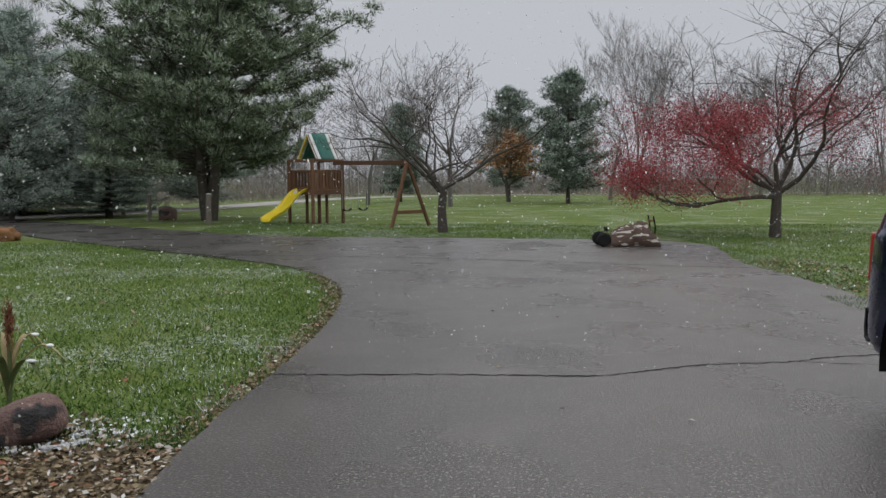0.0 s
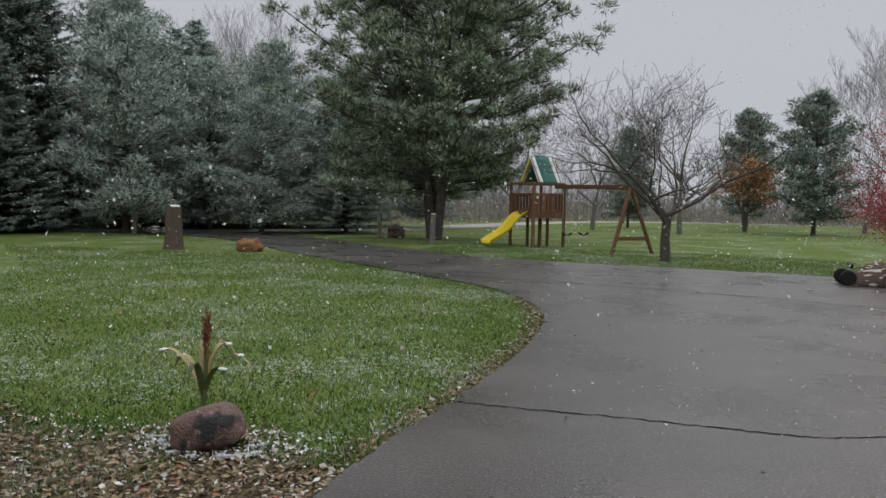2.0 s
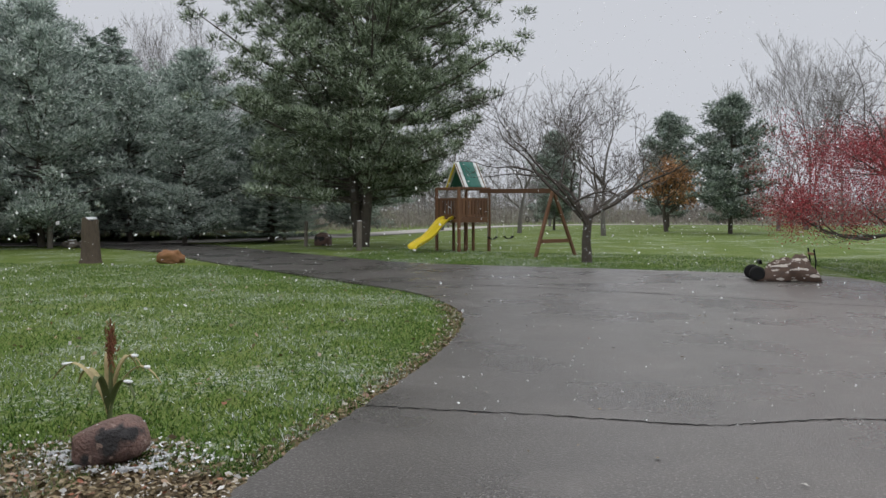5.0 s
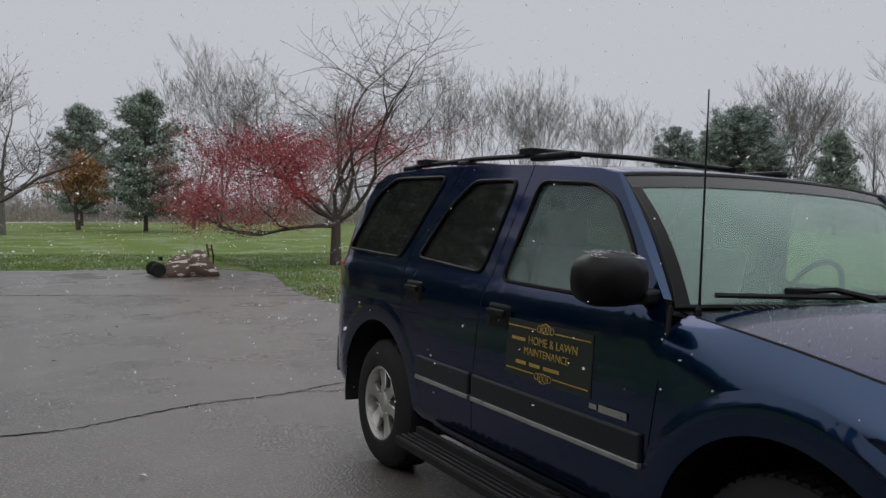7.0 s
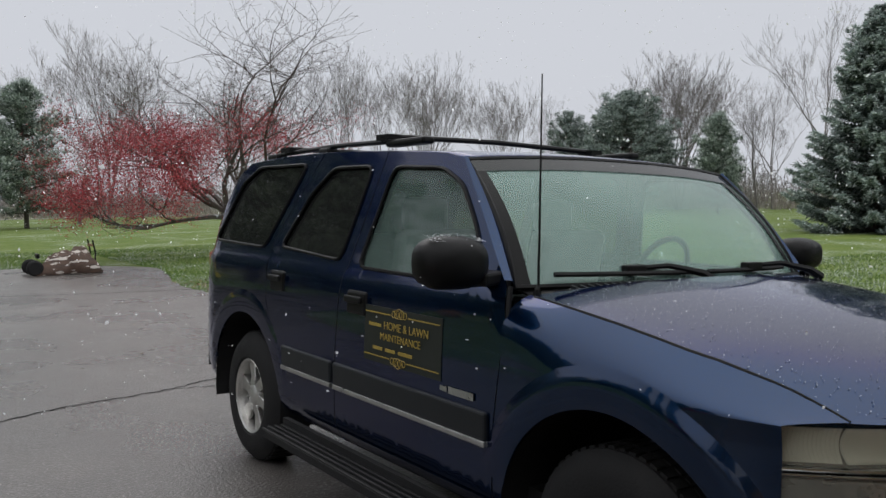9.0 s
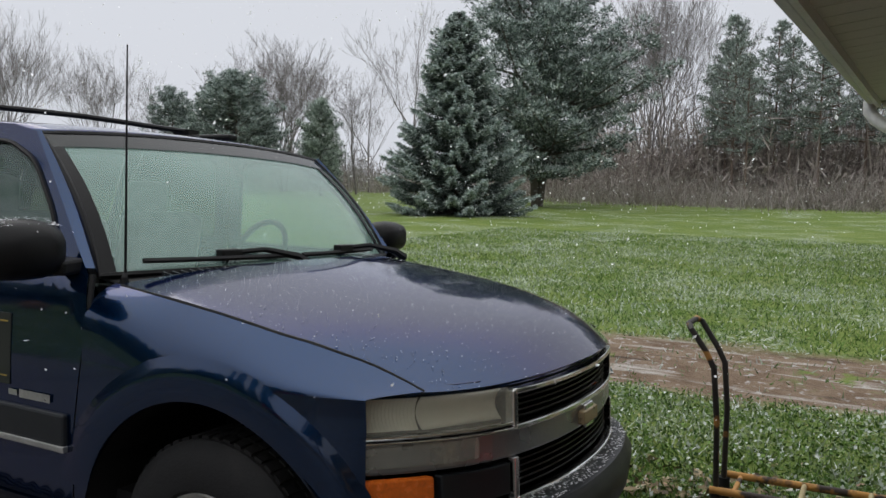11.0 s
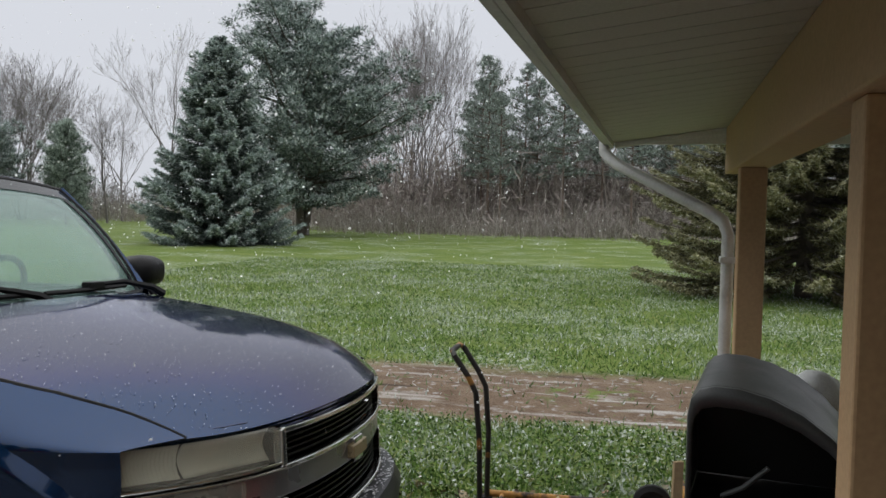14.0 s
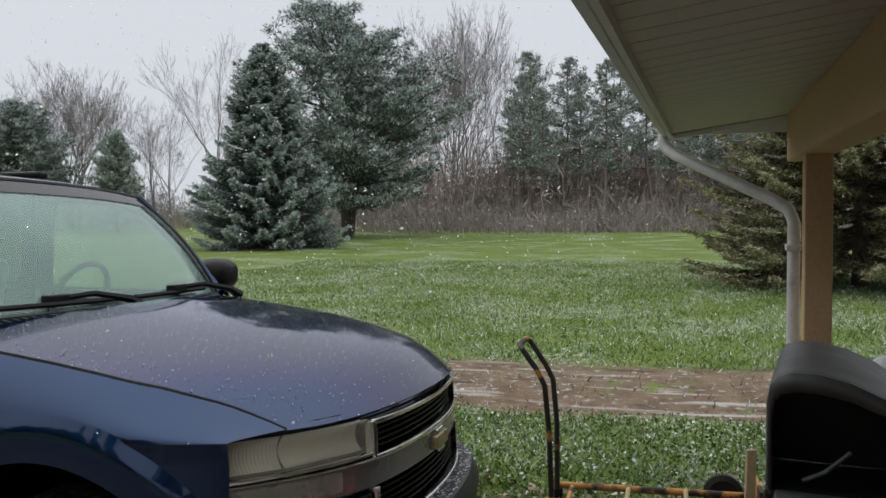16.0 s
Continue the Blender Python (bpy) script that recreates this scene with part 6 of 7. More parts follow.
def spruce_mesh(seed, height, radius, step=0.26, low=0.35, twigs=1.0, droop=0.25, gap=0.0, spray=1.0):
    """Whorls of drooping boughs set with short sprays."""
    rng = np.random.default_rng(seed)
    P, D, L, E = [], [], [], []
    wood = Shape()
    wood.tube([(0, 0, -0.1), (0, 0, height * 0.5), (0, 0, height)], [0.018 * height + 0.02, 0.011 * height, 0.01], 8)
    z = low
    while z < height - 0.05:
        f = z / height
        reach = radius * (1 - f) ** 0.76 * (0.9 + 0.1 * math.sin(9 * f)) + 0.08
        n = int(7 + 7 * (1 - f))
        for i in range(n):
            if rng.random() < gap:
                continue
            a = 2 * math.pi * (i + rng.random() * 0.9) / n
            ln = reach * rng.uniform(0.72, 1.08)
            rise = 0.28 * f - droop * (1 - f)
            out = np.array([math.cos(a), math.sin(a), 0.0])
            side = np.array([-out[1], out[0], 0.0])
            base = np.array([0, 0, z + rng.uniform(-0.1, 0.1)])
            k = max(3, int(ln / (0.075 * spray) * twigs))
            t = np.linspace(0.12, 1.0, k) ** 0.8
            q = base + out * (t * ln)[:, None] + np.array([0, 0, 1.0]) * (rise * ln * t + 0.22 * ln * t ** 3)[:, None]
            wood.tube([base, q[k // 2], q[-1]], [0.012 + 0.008 * ln, 0.01, 0.004], 3, caps=False)
            for sgn in (-1, 1):
                w = (0.16 + 0.42 * np.minimum(t * 1.6, 1) * (1.15 - t) * min(ln, 1.6)) * rng.uniform(0.7, 1.1, k) * spray
                for lay in range(2):
                    P.append(q + rng.normal(0, 0.02, q.shape))
                    D.append(out * rng.uniform(0.5, 1.1, (k, 1)) + sgn * side * rng.uniform(0.5, 1.0, (k, 1)) + np.array([0, 0, 1.0]) * rng.uniform(-0.32, 0.16, (k, 1)))
                    L.append(w * (1.0 if lay else 0.65))
                    E.append(t + rng.normal(0, 0.1, k))
        z += step * (0.75 + 0.5 * rng.random()) * (0.6 + 0.6 * (1 - f))
    P, D, L, E = np.concatenate(P), np.concatenate(D), np.concatenate(L), np.concatenate(E)
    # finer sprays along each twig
    # Outer sprays take the paler tip material, inner ones the shade-dark one.
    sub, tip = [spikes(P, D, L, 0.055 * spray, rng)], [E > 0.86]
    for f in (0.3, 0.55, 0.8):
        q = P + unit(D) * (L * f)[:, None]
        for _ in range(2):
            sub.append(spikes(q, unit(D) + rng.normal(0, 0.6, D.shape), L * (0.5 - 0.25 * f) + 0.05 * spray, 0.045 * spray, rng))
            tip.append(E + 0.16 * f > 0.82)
    return wood, np.concatenate(sub), np.concatenate(tip)


def pine_mesh(seed, height, radius, crown=0.3, limbs=46, tufts=26, flat=0.6, trunk=0.2, split=False, tuft=0.24, wide=0.03, clumps=7, puff=0.5):
    """Rising limbs that carry brushes of long needles, with gaps between the layers."""
    rng = np.random.default_rng(seed)
    wood = Shape()
    tops = [(0, 0, 1.0)]
    if split:
        tops = [(-0.9, 0.3, 0.93), (0.9, -0.2, 1.0), (0.2, 0.9, 0.85)]
    T = []
    for dx, dy, hh in tops:
        mid = (dx * 0.6, dy * 0.6, height * 0.35)
        wood.tube([(dx * 0.12, dy * 0.12, -0.1), (dx * 0.35, dy * 0.35, height * 0.12), mid, (dx, dy, height * hh)], [trunk, trunk * 0.8, trunk * 0.6, 0.03], 8)
        m = limbs // len(tops)
        for i in range(m):
            f = crown + (0.98 - crown) * (i + rng.random()) / m
            z = height * f * hh
            k = min(1, (f - 0.12) / 0.2)
            c = np.array([dx * k, dy * k, z])
            a = rng.uniform(0, 2 * math.pi)
            u = (f - crown) / (1 - crown)
            prof = (math.sin(math.pi * min(1, 0.22 + 0.8 * u)) ** 0.8) * (1 - 0.25 * u) + 0.08
            ln = radius * prof * rng.uniform(0.55, 1.05)
            out = np.array([math.cos(a), math.sin(a), 0])
            rise = rng.uniform(0.05, 0.35) + 0.5 * u
            bend = c + out * ln * 0.5 + np.array([0, 0, rise * ln * 0.3])
            tip = c + out * ln + np.array([0, 0, rise * ln])
            wood.tube([c, bend, tip], [0.02 + 0.012 * ln, 0.02 + 0.006 * ln, 0.008], 4, caps=False)
            n = max(3, int(clumps * (0.35 + ln / radius)))
            for t in np.linspace(0.3, 1.0, n) + rng.uniform(-0.06, 0.06, n):
                q = c + (bend - c) * (t * 2) if t < 0.5 else bend + (tip - bend) * (t * 2 - 1)
                big = puff * rng.uniform(0.65, 1.2)
                side = np.array([-out[1], out[0], 0]) * rng.normal(0, 0.16 * ln)
                T.append(np.concatenate([q + side + np.array([0, 0, rng.uniform(-0.1, 0.25) * big]), out * 0.35, [big]]))
    T = np.array(T)
    m = tufts
    C, O, R = np.repeat(T[:, :3], m, 0), np.repeat(T[:, 3:6], m, 0), np.repeat(T[:, 6:], m, 0)
    way = unit(rng.normal(size=C.shape) + np.array([0, 0, 0.25]) + O)
    P = C + way * R * rng.uniform(0.15, 0.75, (len(C), 1)) * np.array([1, 1, flat])
    res = []
    for _ in range(3):
        d = way + np.array([0, 0, 0.35]) + rng.normal(0, 0.4, P.shape)
        res.append(spikes(P + rng.normal(0, 0.03, P.shape), d, tuft * rng.uniform(0.7, 1.25, len(P)), wide, rng))
    # Upper needles of each clump take the paler material, as if lit from above.
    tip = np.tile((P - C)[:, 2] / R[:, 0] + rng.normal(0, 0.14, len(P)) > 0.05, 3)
    return wood, np.concatenate(res), tip


def tree_thing(name, label, wood, bark, leaves=None, leaf_mat=None, per=3, crown="crown", group="", category="tree", tip=None, tip_mat=None):
    t = thing(name, label, category, group=group)
    if isinstance(wood, tuple):
        wood[0].ob("trunk", bark, t, smooth=True, fix=False)
        wood[1].ob("branchwork", bark, t, smooth=True, fix=False)
    else:
        wood.ob("trunk", bark, t, smooth=True, fix=False)
    if leaves is not None:
        soup(crown, leaves, per, [leaf_mat] if tip is None else [leaf_mat, tip_mat], t, None if tip is None else tip.astype(int))
    return t


def plant_row(proto, rows, height):
    """Copies of a tree at rows of x, y, height, width factor; the first row takes the tree itself."""
    r = random.Random(len(rows) + int(height * 10))
    for i, (x, y, h, w) in enumerate(rows):
        k = h / height
        m = pose(x, y, -0.05, 0, 0, r.uniform(0, 360))
        o = proto if i == 0 else copy_thing(proto, m)
        o.matrix_basis = m @ Matrix.Diagonal((k * w, k * w, k, 1))


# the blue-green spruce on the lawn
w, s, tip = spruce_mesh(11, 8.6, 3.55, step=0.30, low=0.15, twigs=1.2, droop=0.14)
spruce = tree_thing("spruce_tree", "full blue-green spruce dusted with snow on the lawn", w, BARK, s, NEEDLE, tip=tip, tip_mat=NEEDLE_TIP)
spruce.matrix_basis = pose(30.2, 11.7, -0.05)
w, s, tip = spruce_mesh(12, 9.0, 4.0, step=0.22, low=0.5, droop=0.3, twigs=0.9, spray=0.6)
old_spruce = tree_thing("spruce_tree", "broad brownish-green spruce with drooping boughs beside the house", w, BARK, s, NEEDLE_OLD, tip=tip, tip_mat=OLD_TIP)
old_spruce.matrix_basis = pose(16.9, -8.6, -0.05)
# the dark row behind the well
w, s, tip = spruce_mesh(13, 13.0, 3.3, step=0.36, low=0.6, twigs=0.62, gap=0.05)
dark = tree_thing("spruce_tree", "tall dark spruce in a dense row", w, BARK, s, NEEDLE_DARK, tip=tip, tip_mat=DARK_TIP, group="spruces in the dark row")
plant_row(dark, [(-34.1, 21.6, 16.5, 1.25), (-36.0, 26.6, 17.5, 1.25), (-33.0, 29.0, 15.5, 1.25), (-33.3, 16.8, 16.0, 1.3), (-39.5, 22.0, 18.0, 1.3), (-31.0, 25.0, 8.5, 1.5), (-36, 12.5, 16.0, 1.3), (-38, 31, 16, 1.3), (-30, 5, 14, 1.3)], 13.0)
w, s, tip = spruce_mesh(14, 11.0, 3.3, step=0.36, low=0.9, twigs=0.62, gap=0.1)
frost = tree_thing("spruce_tree", "frosted grey-green spruce among bare trees", w, BARK, s, NEEDLE_FROST_HAZE, tip=tip, tip_mat=FROST_HAZE_TIP, group="frosted spruces")
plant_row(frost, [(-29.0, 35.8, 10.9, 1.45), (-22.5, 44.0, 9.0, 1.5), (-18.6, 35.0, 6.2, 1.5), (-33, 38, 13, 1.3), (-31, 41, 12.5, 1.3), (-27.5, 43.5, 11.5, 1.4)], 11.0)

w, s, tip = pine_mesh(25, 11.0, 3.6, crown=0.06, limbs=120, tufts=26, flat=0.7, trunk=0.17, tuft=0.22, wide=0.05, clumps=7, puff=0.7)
frost_pine = tree_thing("pine_tree", "frosted grey-green pine among bare trees", w, BARK, s, NEEDLE_FROST_HAZE, tip=tip, tip_mat=FROST_HAZE_TIP, group="frosted pines")
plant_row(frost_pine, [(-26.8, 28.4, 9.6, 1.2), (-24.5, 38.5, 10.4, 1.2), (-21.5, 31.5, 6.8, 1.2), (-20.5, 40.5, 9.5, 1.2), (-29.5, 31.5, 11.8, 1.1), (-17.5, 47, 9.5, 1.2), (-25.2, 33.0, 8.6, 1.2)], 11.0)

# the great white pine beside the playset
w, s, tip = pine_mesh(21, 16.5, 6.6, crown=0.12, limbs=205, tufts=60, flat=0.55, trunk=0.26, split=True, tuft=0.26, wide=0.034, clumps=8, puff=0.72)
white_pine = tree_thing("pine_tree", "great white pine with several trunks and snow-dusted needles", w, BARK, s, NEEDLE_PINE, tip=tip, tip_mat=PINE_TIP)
white_pine.matrix_basis = pose(-12.6, 30.6, -0.05)
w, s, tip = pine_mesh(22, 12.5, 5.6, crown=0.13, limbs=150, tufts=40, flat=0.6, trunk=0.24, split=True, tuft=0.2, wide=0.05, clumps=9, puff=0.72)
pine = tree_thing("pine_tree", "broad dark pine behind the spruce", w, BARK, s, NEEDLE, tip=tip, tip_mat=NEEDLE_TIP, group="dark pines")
plant_row(pine, [(42.8, 13.0, 13.0, 1.08), (53.6, 45.7, 10.5, 0.9), (53.4, 53.1, 9.3, 0.75), (50.8, 43.4, 9.9, 0.95), (56.5, 48.0, 9.4, 0.9)], 12.5)
w, s, tip = pine_mesh(23, 10.0, 3.0, crown=0.1, limbs=110, tufts=26, flat=0.75, trunk=0.16, tuft=0.25, wide=0.05, clumps=6, puff=0.65)
young = tree_thing("pine_tree", "dense dark green pine on the far lawn", w, BARK, s, NEEDLE_DARK, tip=tip, tip_mat=DARK_TIP, group="young pines")
plant_row(young, [(6.4, 52.3, 8.9, 1.15), (4.0, 70.8, 9.9, 1.0), (54.3, 36.9, 7.8, 0.9), (51.2, 34.6, 7.4, 0.8), (-5.5, 60, 7.5, 1.0)], 10.0)
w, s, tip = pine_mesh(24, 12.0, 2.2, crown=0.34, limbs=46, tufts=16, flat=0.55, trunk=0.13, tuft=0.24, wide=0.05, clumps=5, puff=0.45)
wood_pine = tree_thing("pine_tree", "slender plantation pine with a bare lower trunk", w, BARK_WOOD, s, NEEDLE_WOOD, tip=tip, tip_mat=NEEDLE_FROST_HAZE, group="pines of the wood")
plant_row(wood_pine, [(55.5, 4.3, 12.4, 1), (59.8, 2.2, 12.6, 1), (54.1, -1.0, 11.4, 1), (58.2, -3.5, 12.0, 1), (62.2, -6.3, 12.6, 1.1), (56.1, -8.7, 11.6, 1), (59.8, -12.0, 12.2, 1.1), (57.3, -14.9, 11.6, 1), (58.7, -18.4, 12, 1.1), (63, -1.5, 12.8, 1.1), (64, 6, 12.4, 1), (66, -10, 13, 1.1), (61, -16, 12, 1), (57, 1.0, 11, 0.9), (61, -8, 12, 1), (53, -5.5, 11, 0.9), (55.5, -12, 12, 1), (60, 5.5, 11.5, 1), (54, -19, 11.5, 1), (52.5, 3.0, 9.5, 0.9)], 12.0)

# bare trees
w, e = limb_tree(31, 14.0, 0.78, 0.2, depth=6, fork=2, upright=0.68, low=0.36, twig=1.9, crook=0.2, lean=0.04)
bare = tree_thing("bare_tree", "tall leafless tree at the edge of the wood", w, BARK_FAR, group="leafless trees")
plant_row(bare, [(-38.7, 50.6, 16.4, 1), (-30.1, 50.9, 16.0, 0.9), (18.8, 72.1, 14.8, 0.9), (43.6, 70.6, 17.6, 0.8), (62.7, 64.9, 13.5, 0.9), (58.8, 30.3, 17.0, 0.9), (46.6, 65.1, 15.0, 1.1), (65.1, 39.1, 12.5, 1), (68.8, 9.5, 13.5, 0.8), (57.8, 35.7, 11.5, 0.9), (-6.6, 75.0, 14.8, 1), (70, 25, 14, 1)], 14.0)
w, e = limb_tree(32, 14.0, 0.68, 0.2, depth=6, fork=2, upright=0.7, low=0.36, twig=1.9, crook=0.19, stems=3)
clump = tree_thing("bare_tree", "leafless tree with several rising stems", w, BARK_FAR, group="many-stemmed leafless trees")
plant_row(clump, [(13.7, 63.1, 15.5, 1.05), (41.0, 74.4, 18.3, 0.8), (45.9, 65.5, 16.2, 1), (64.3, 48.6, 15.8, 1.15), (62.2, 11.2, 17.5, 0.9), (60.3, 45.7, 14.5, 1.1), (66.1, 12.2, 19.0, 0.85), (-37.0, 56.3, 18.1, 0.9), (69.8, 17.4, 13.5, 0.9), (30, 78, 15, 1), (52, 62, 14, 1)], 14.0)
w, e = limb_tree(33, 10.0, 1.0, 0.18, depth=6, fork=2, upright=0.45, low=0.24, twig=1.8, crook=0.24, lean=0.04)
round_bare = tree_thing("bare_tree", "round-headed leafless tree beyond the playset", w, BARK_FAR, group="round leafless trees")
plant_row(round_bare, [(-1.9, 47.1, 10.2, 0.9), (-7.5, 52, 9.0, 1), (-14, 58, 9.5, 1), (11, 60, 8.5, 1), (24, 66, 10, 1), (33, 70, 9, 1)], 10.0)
w, e = limb_tree(34, 5.0, 0.9, 0.13, depth=4, fork=3, upright=0.6, low=0.25, twig=1.6)
rng = np.random.default_rng(34)
E_ = np.array([tuple(p) for p in e])
E_ = E_[E_[:, 2] > 1.0]
lv = flakes(np.repeat(E_, 10, 0) + rng.normal(0, 0.22, (len(E_) * 10, 3)), rng.uniform(0.05, 0.1, len(E_) * 10), rng)
russet = tree_thing("oak_tree", "small oak keeping its russet leaves", w, BARK, lv, LEAF_RUSSET, per=4, group="russet oaks")
plant_row(russet, [(2.7, 56.8, 5.4, 1.15)], 5.0)

# the apple tree by the playset
w, e = limb_tree(41, 6.3, 0.95, 0.15, depth=6, fork=2, upright=0.36, twig=1.3, crook=0.5, mains=5, bole=1.55, rises=(24, 78), lean=0.1)
apple = tree_thing("apple_tree", "gnarled leafless apple tree with snow along its limbs", w, BARK_SNOW)
apple.matrix_basis = pose(-2.69, 21.1, -0.05, 0, 0, 60)
# the crab apple, red with fruit below
w, e = limb_tree(42, 7.9, 1.05, 0.15, depth=5, fork=3, upright=0.3, twig=1.1, crook=0.46, mains=8, bole=1.5, rises=(14, 82), lean=0.05)
E_ = np.array([tuple(p) for p in e])
pick = E_[(E_[:, 2] < 3.85 + 0.4 * np.sin(E_[:, 0] * 2)) & (E_[:, 2] > 1.3)]
rng = np.random.default_rng(42)
pts = np.repeat(pick, 95, 0) + rng.normal(0, 0.22, (len(pick) * 95, 3)) - np.array([0, 0, 0.12])
lv = flakes(pts, rng.uniform(0.012, 0.025, len(pts)), rng)
crab = tree_thing("crab_apple_tree", "crab apple tree red with fruit on its lower boughs", w, BARK_SNOW, lv, BERRY, per=4, crown="fruit")
crab.matrix_basis = pose(6.5, 17.8, -0.05, 0, 0, 195) @ Matrix.Diagonal((1.0, 1.0, 0.98, 1))

# brush along the wood's edge
rng = np.random.default_rng(51)


def brush(name, label, line, n, tall, deep):
    line = np.array(curve_through(line, 10))
    k = rng.integers(0, len(line) - 1, n)
    f = rng.random((n, 1))
    xy = line[k] * (1 - f) + line[k + 1] * f + rng.normal(0, deep, (n, 2))
    p = np.concatenate([xy, np.full((n, 1), -0.05)], 1)
    h = tall * rng.uniform(0.3, 1.0, n) * (0.7 + 0.3 * np.sin(xy[:, 0] * 0.8 + xy[:, 1] * 0.5))
    v = [spikes(p, np.array([0, 0, 1.0]) + rng.normal(0, 0.35, p.shape), h, 0.035, rng)]
    for _ in range(6):
        q = p + np.array([0, 0, 1.0]) * (h * rng.uniform(0.05, 0.8, n))[:, None] + rng.normal(0, 0.3, p.shape) * np.array([1, 1, 0.3])
        v.append(spikes(q, np.array([0, 0, 0.8]) + rng.normal(0, 0.5, p.shape), h * 0.4, 0.03, rng))
    tagged(soup(name, np.concatenate(v), 3, [BRUSH]), label, "brush", kind="stuff")


brush("brush", "tangled leafless brush below the far pines", [(53, 14), (53, 2), (54, -8), (53, -26)], 3600, 3.0, 3.0)
brush("brush", "bare brush along the far field", [(64, 18), (68, 36), (60, 52), (48, 64), (30, 76), (12, 86), (-4, 92)], 5000, 3.6, 3.0)
brush("brush", "brown thicket behind the gravel lane", [(-12, 88), (-24, 62), (-30, 48), (-38, 38), (-48, 26), (-52, 10)], 5500, 3.4, 3.0)


def far_wood(name, label, line, n, tall, deep, material=BRUSH_FAR):
    """A far belt of bare trunks and boughs too dense to count."""
    line = np.array(curve_through(line, 10))
    k = rng.integers(0, len(line) - 1, n)
    f = rng.random((n, 1))
    xy = line[k] * (1 - f) + line[k + 1] * f + rng.normal(0, deep, (n, 2))
    p = np.concatenate([xy, np.full((n, 1), -0.05)], 1)
    h = tall * rng.uniform(0.55, 1.0, n) * (0.8 + 0.2 * np.sin(xy[:, 0] * 0.31 + xy[:, 1] * 0.23))
    v = [spikes(p, np.array([0, 0, 1.0]) + rng.normal(0, 0.07, p.shape), h, rng.uniform(0.08, 0.2, n), rng)]
    for j in range(16):
        q = p + np.array([0, 0, 1.0]) * (h * rng.uniform(0.15, 0.85, n))[:, None]
        v.append(spikes(q, np.array([0, 0, 0.8]) + rng.normal(0, 0.55, p.shape), h * rng.uniform(0.12, 0.3, n), 0.07, rng))
    q = np.repeat(p, 30, 0) + rng.normal(0, 1.3, (n * 30, 3)) * np.array([1, 1, 0])
    q[:, 2] = np.abs(rng.normal(0, 0.2 * tall, n * 30))
    v.append(spikes(q, rng.normal(0, 1, q.shape) + np.array([0, 0, 0.7]), rng.uniform(0.4, 1.3, len(q)), 0.1, rng))
    tagged(soup(name, np.concatenate(v), 3, [material]), label, "woods", kind="stuff")


far_wood("far_woods", "hazy grey leafless woods on the skyline", [(90, -50), (88, -10), (84, 30), (70, 66), (45, 90), (15, 104), (-15, 105)], 1300, 7.5, 6.0)
far_wood("far_woods", "grey leafless woods behind the dark spruces", [(-15, 105), (-35, 80), (-50, 60), (-62, 35), (-66, 5), (-60, -20)], 1000, 12.0, 6.0)
far_wood("far_woods", "brown leafless undergrowth between the plantation pines", [(68, 22), (66, 5), (66, -10), (64, -30)], 1300, 10.0, 5.0, BRUSH_WARM)


# ---- grass, fallen leaves and snow ----
rng = np.random.default_rng(71)


def frost_at(x, y):
    return np.array([noise.noise((a * 0.55, b * 0.55, 8.0)) + 0.5 * noise.noise((a * 2.1, b * 2.1, 3.0)) for a, b in zip(x, y)])


LEFT_X, LEFT_Y = np.array([p[0] for p in left]), np.array([p[1] for p in left])
order = np.argsort(LEFT_Y)


def blades(name, label, x, y, tall, wide, chill=0.12):
    n = len(x)
    z = np.array([ground_height(a, b) for a, b in zip(x, y)])
    p = np.stack([x, y, z - 0.005], 1)
    d = np.array([0, 0, 0.8]) + rng.normal(0, 0.75, (n, 3))
    d[:, 2] = np.abs(d[:, 2])
    v = spikes(p, d, tall * rng.uniform(0.5, 1.2, n), wide, rng)
    cold = (frost_at(x, y) + 0.5 * frost_at(x * 5, y * 5) + rng.normal(0, 0.22, n)) > chill + 0.06
    tagged(soup(name, v, 3, [GRASS, GRASS_FROST], index=cold.astype(int)), label, "grass", kind="stuff")


def near_more(n, lo, hi, power):
    return lo + (hi - lo) * rng.random(n) ** power


n = 150000
y = near_more(n, 0.1, 18, 1.5)
edge = np.interp(y, LEFT_Y[order], LEFT_X[order])
x = edge - 0.02 - rng.random(n) ** 1.3 * 11
blades("lawn_grass", "short frosty green grass beside the drive", x, y, 0.06, 0.013)
n = 170000
x = near_more(n, 2.46, 24, 1.7)
y = -9.5 + rng.random(n) * 16
k = ~((x > 4.9) & (x < 7.1) & (rng.random(n) < 0.9))
blades("lawn_grass", "long damp grass dusted with snow beside the porch", x[k], y[k], 0.08, 0.014, -0.12)
n = 60000
y = near_more(n, 7.0, 24, 1.3)
redge = np.interp(y, [7, 9, 11, 13, 15, 24], [3.1, 2.95, 3.0, 3.4, 3.7, 3.8])
x = redge + rng.random(n) ** 1.4 * 9
blades("lawn_grass", "frosty grass beyond the drive", x, y, 0.07, 0.011)
n = 50000
x = 3.0 - rng.random(n) * 14
far_edge = np.interp(x, [-11.3, -8.5, -5.8, -2.5, 0.45, 2.6, 3.6], [22.7, 20.2, 18.95, 18.2, 17.3, 16.7, 15.2])
y = far_edge + 0.03 + rng.random(n) ** 1.6 * 8
blades("lawn_grass", "green grass along the far edge of the drive", x, y, 0.075, 0.012)


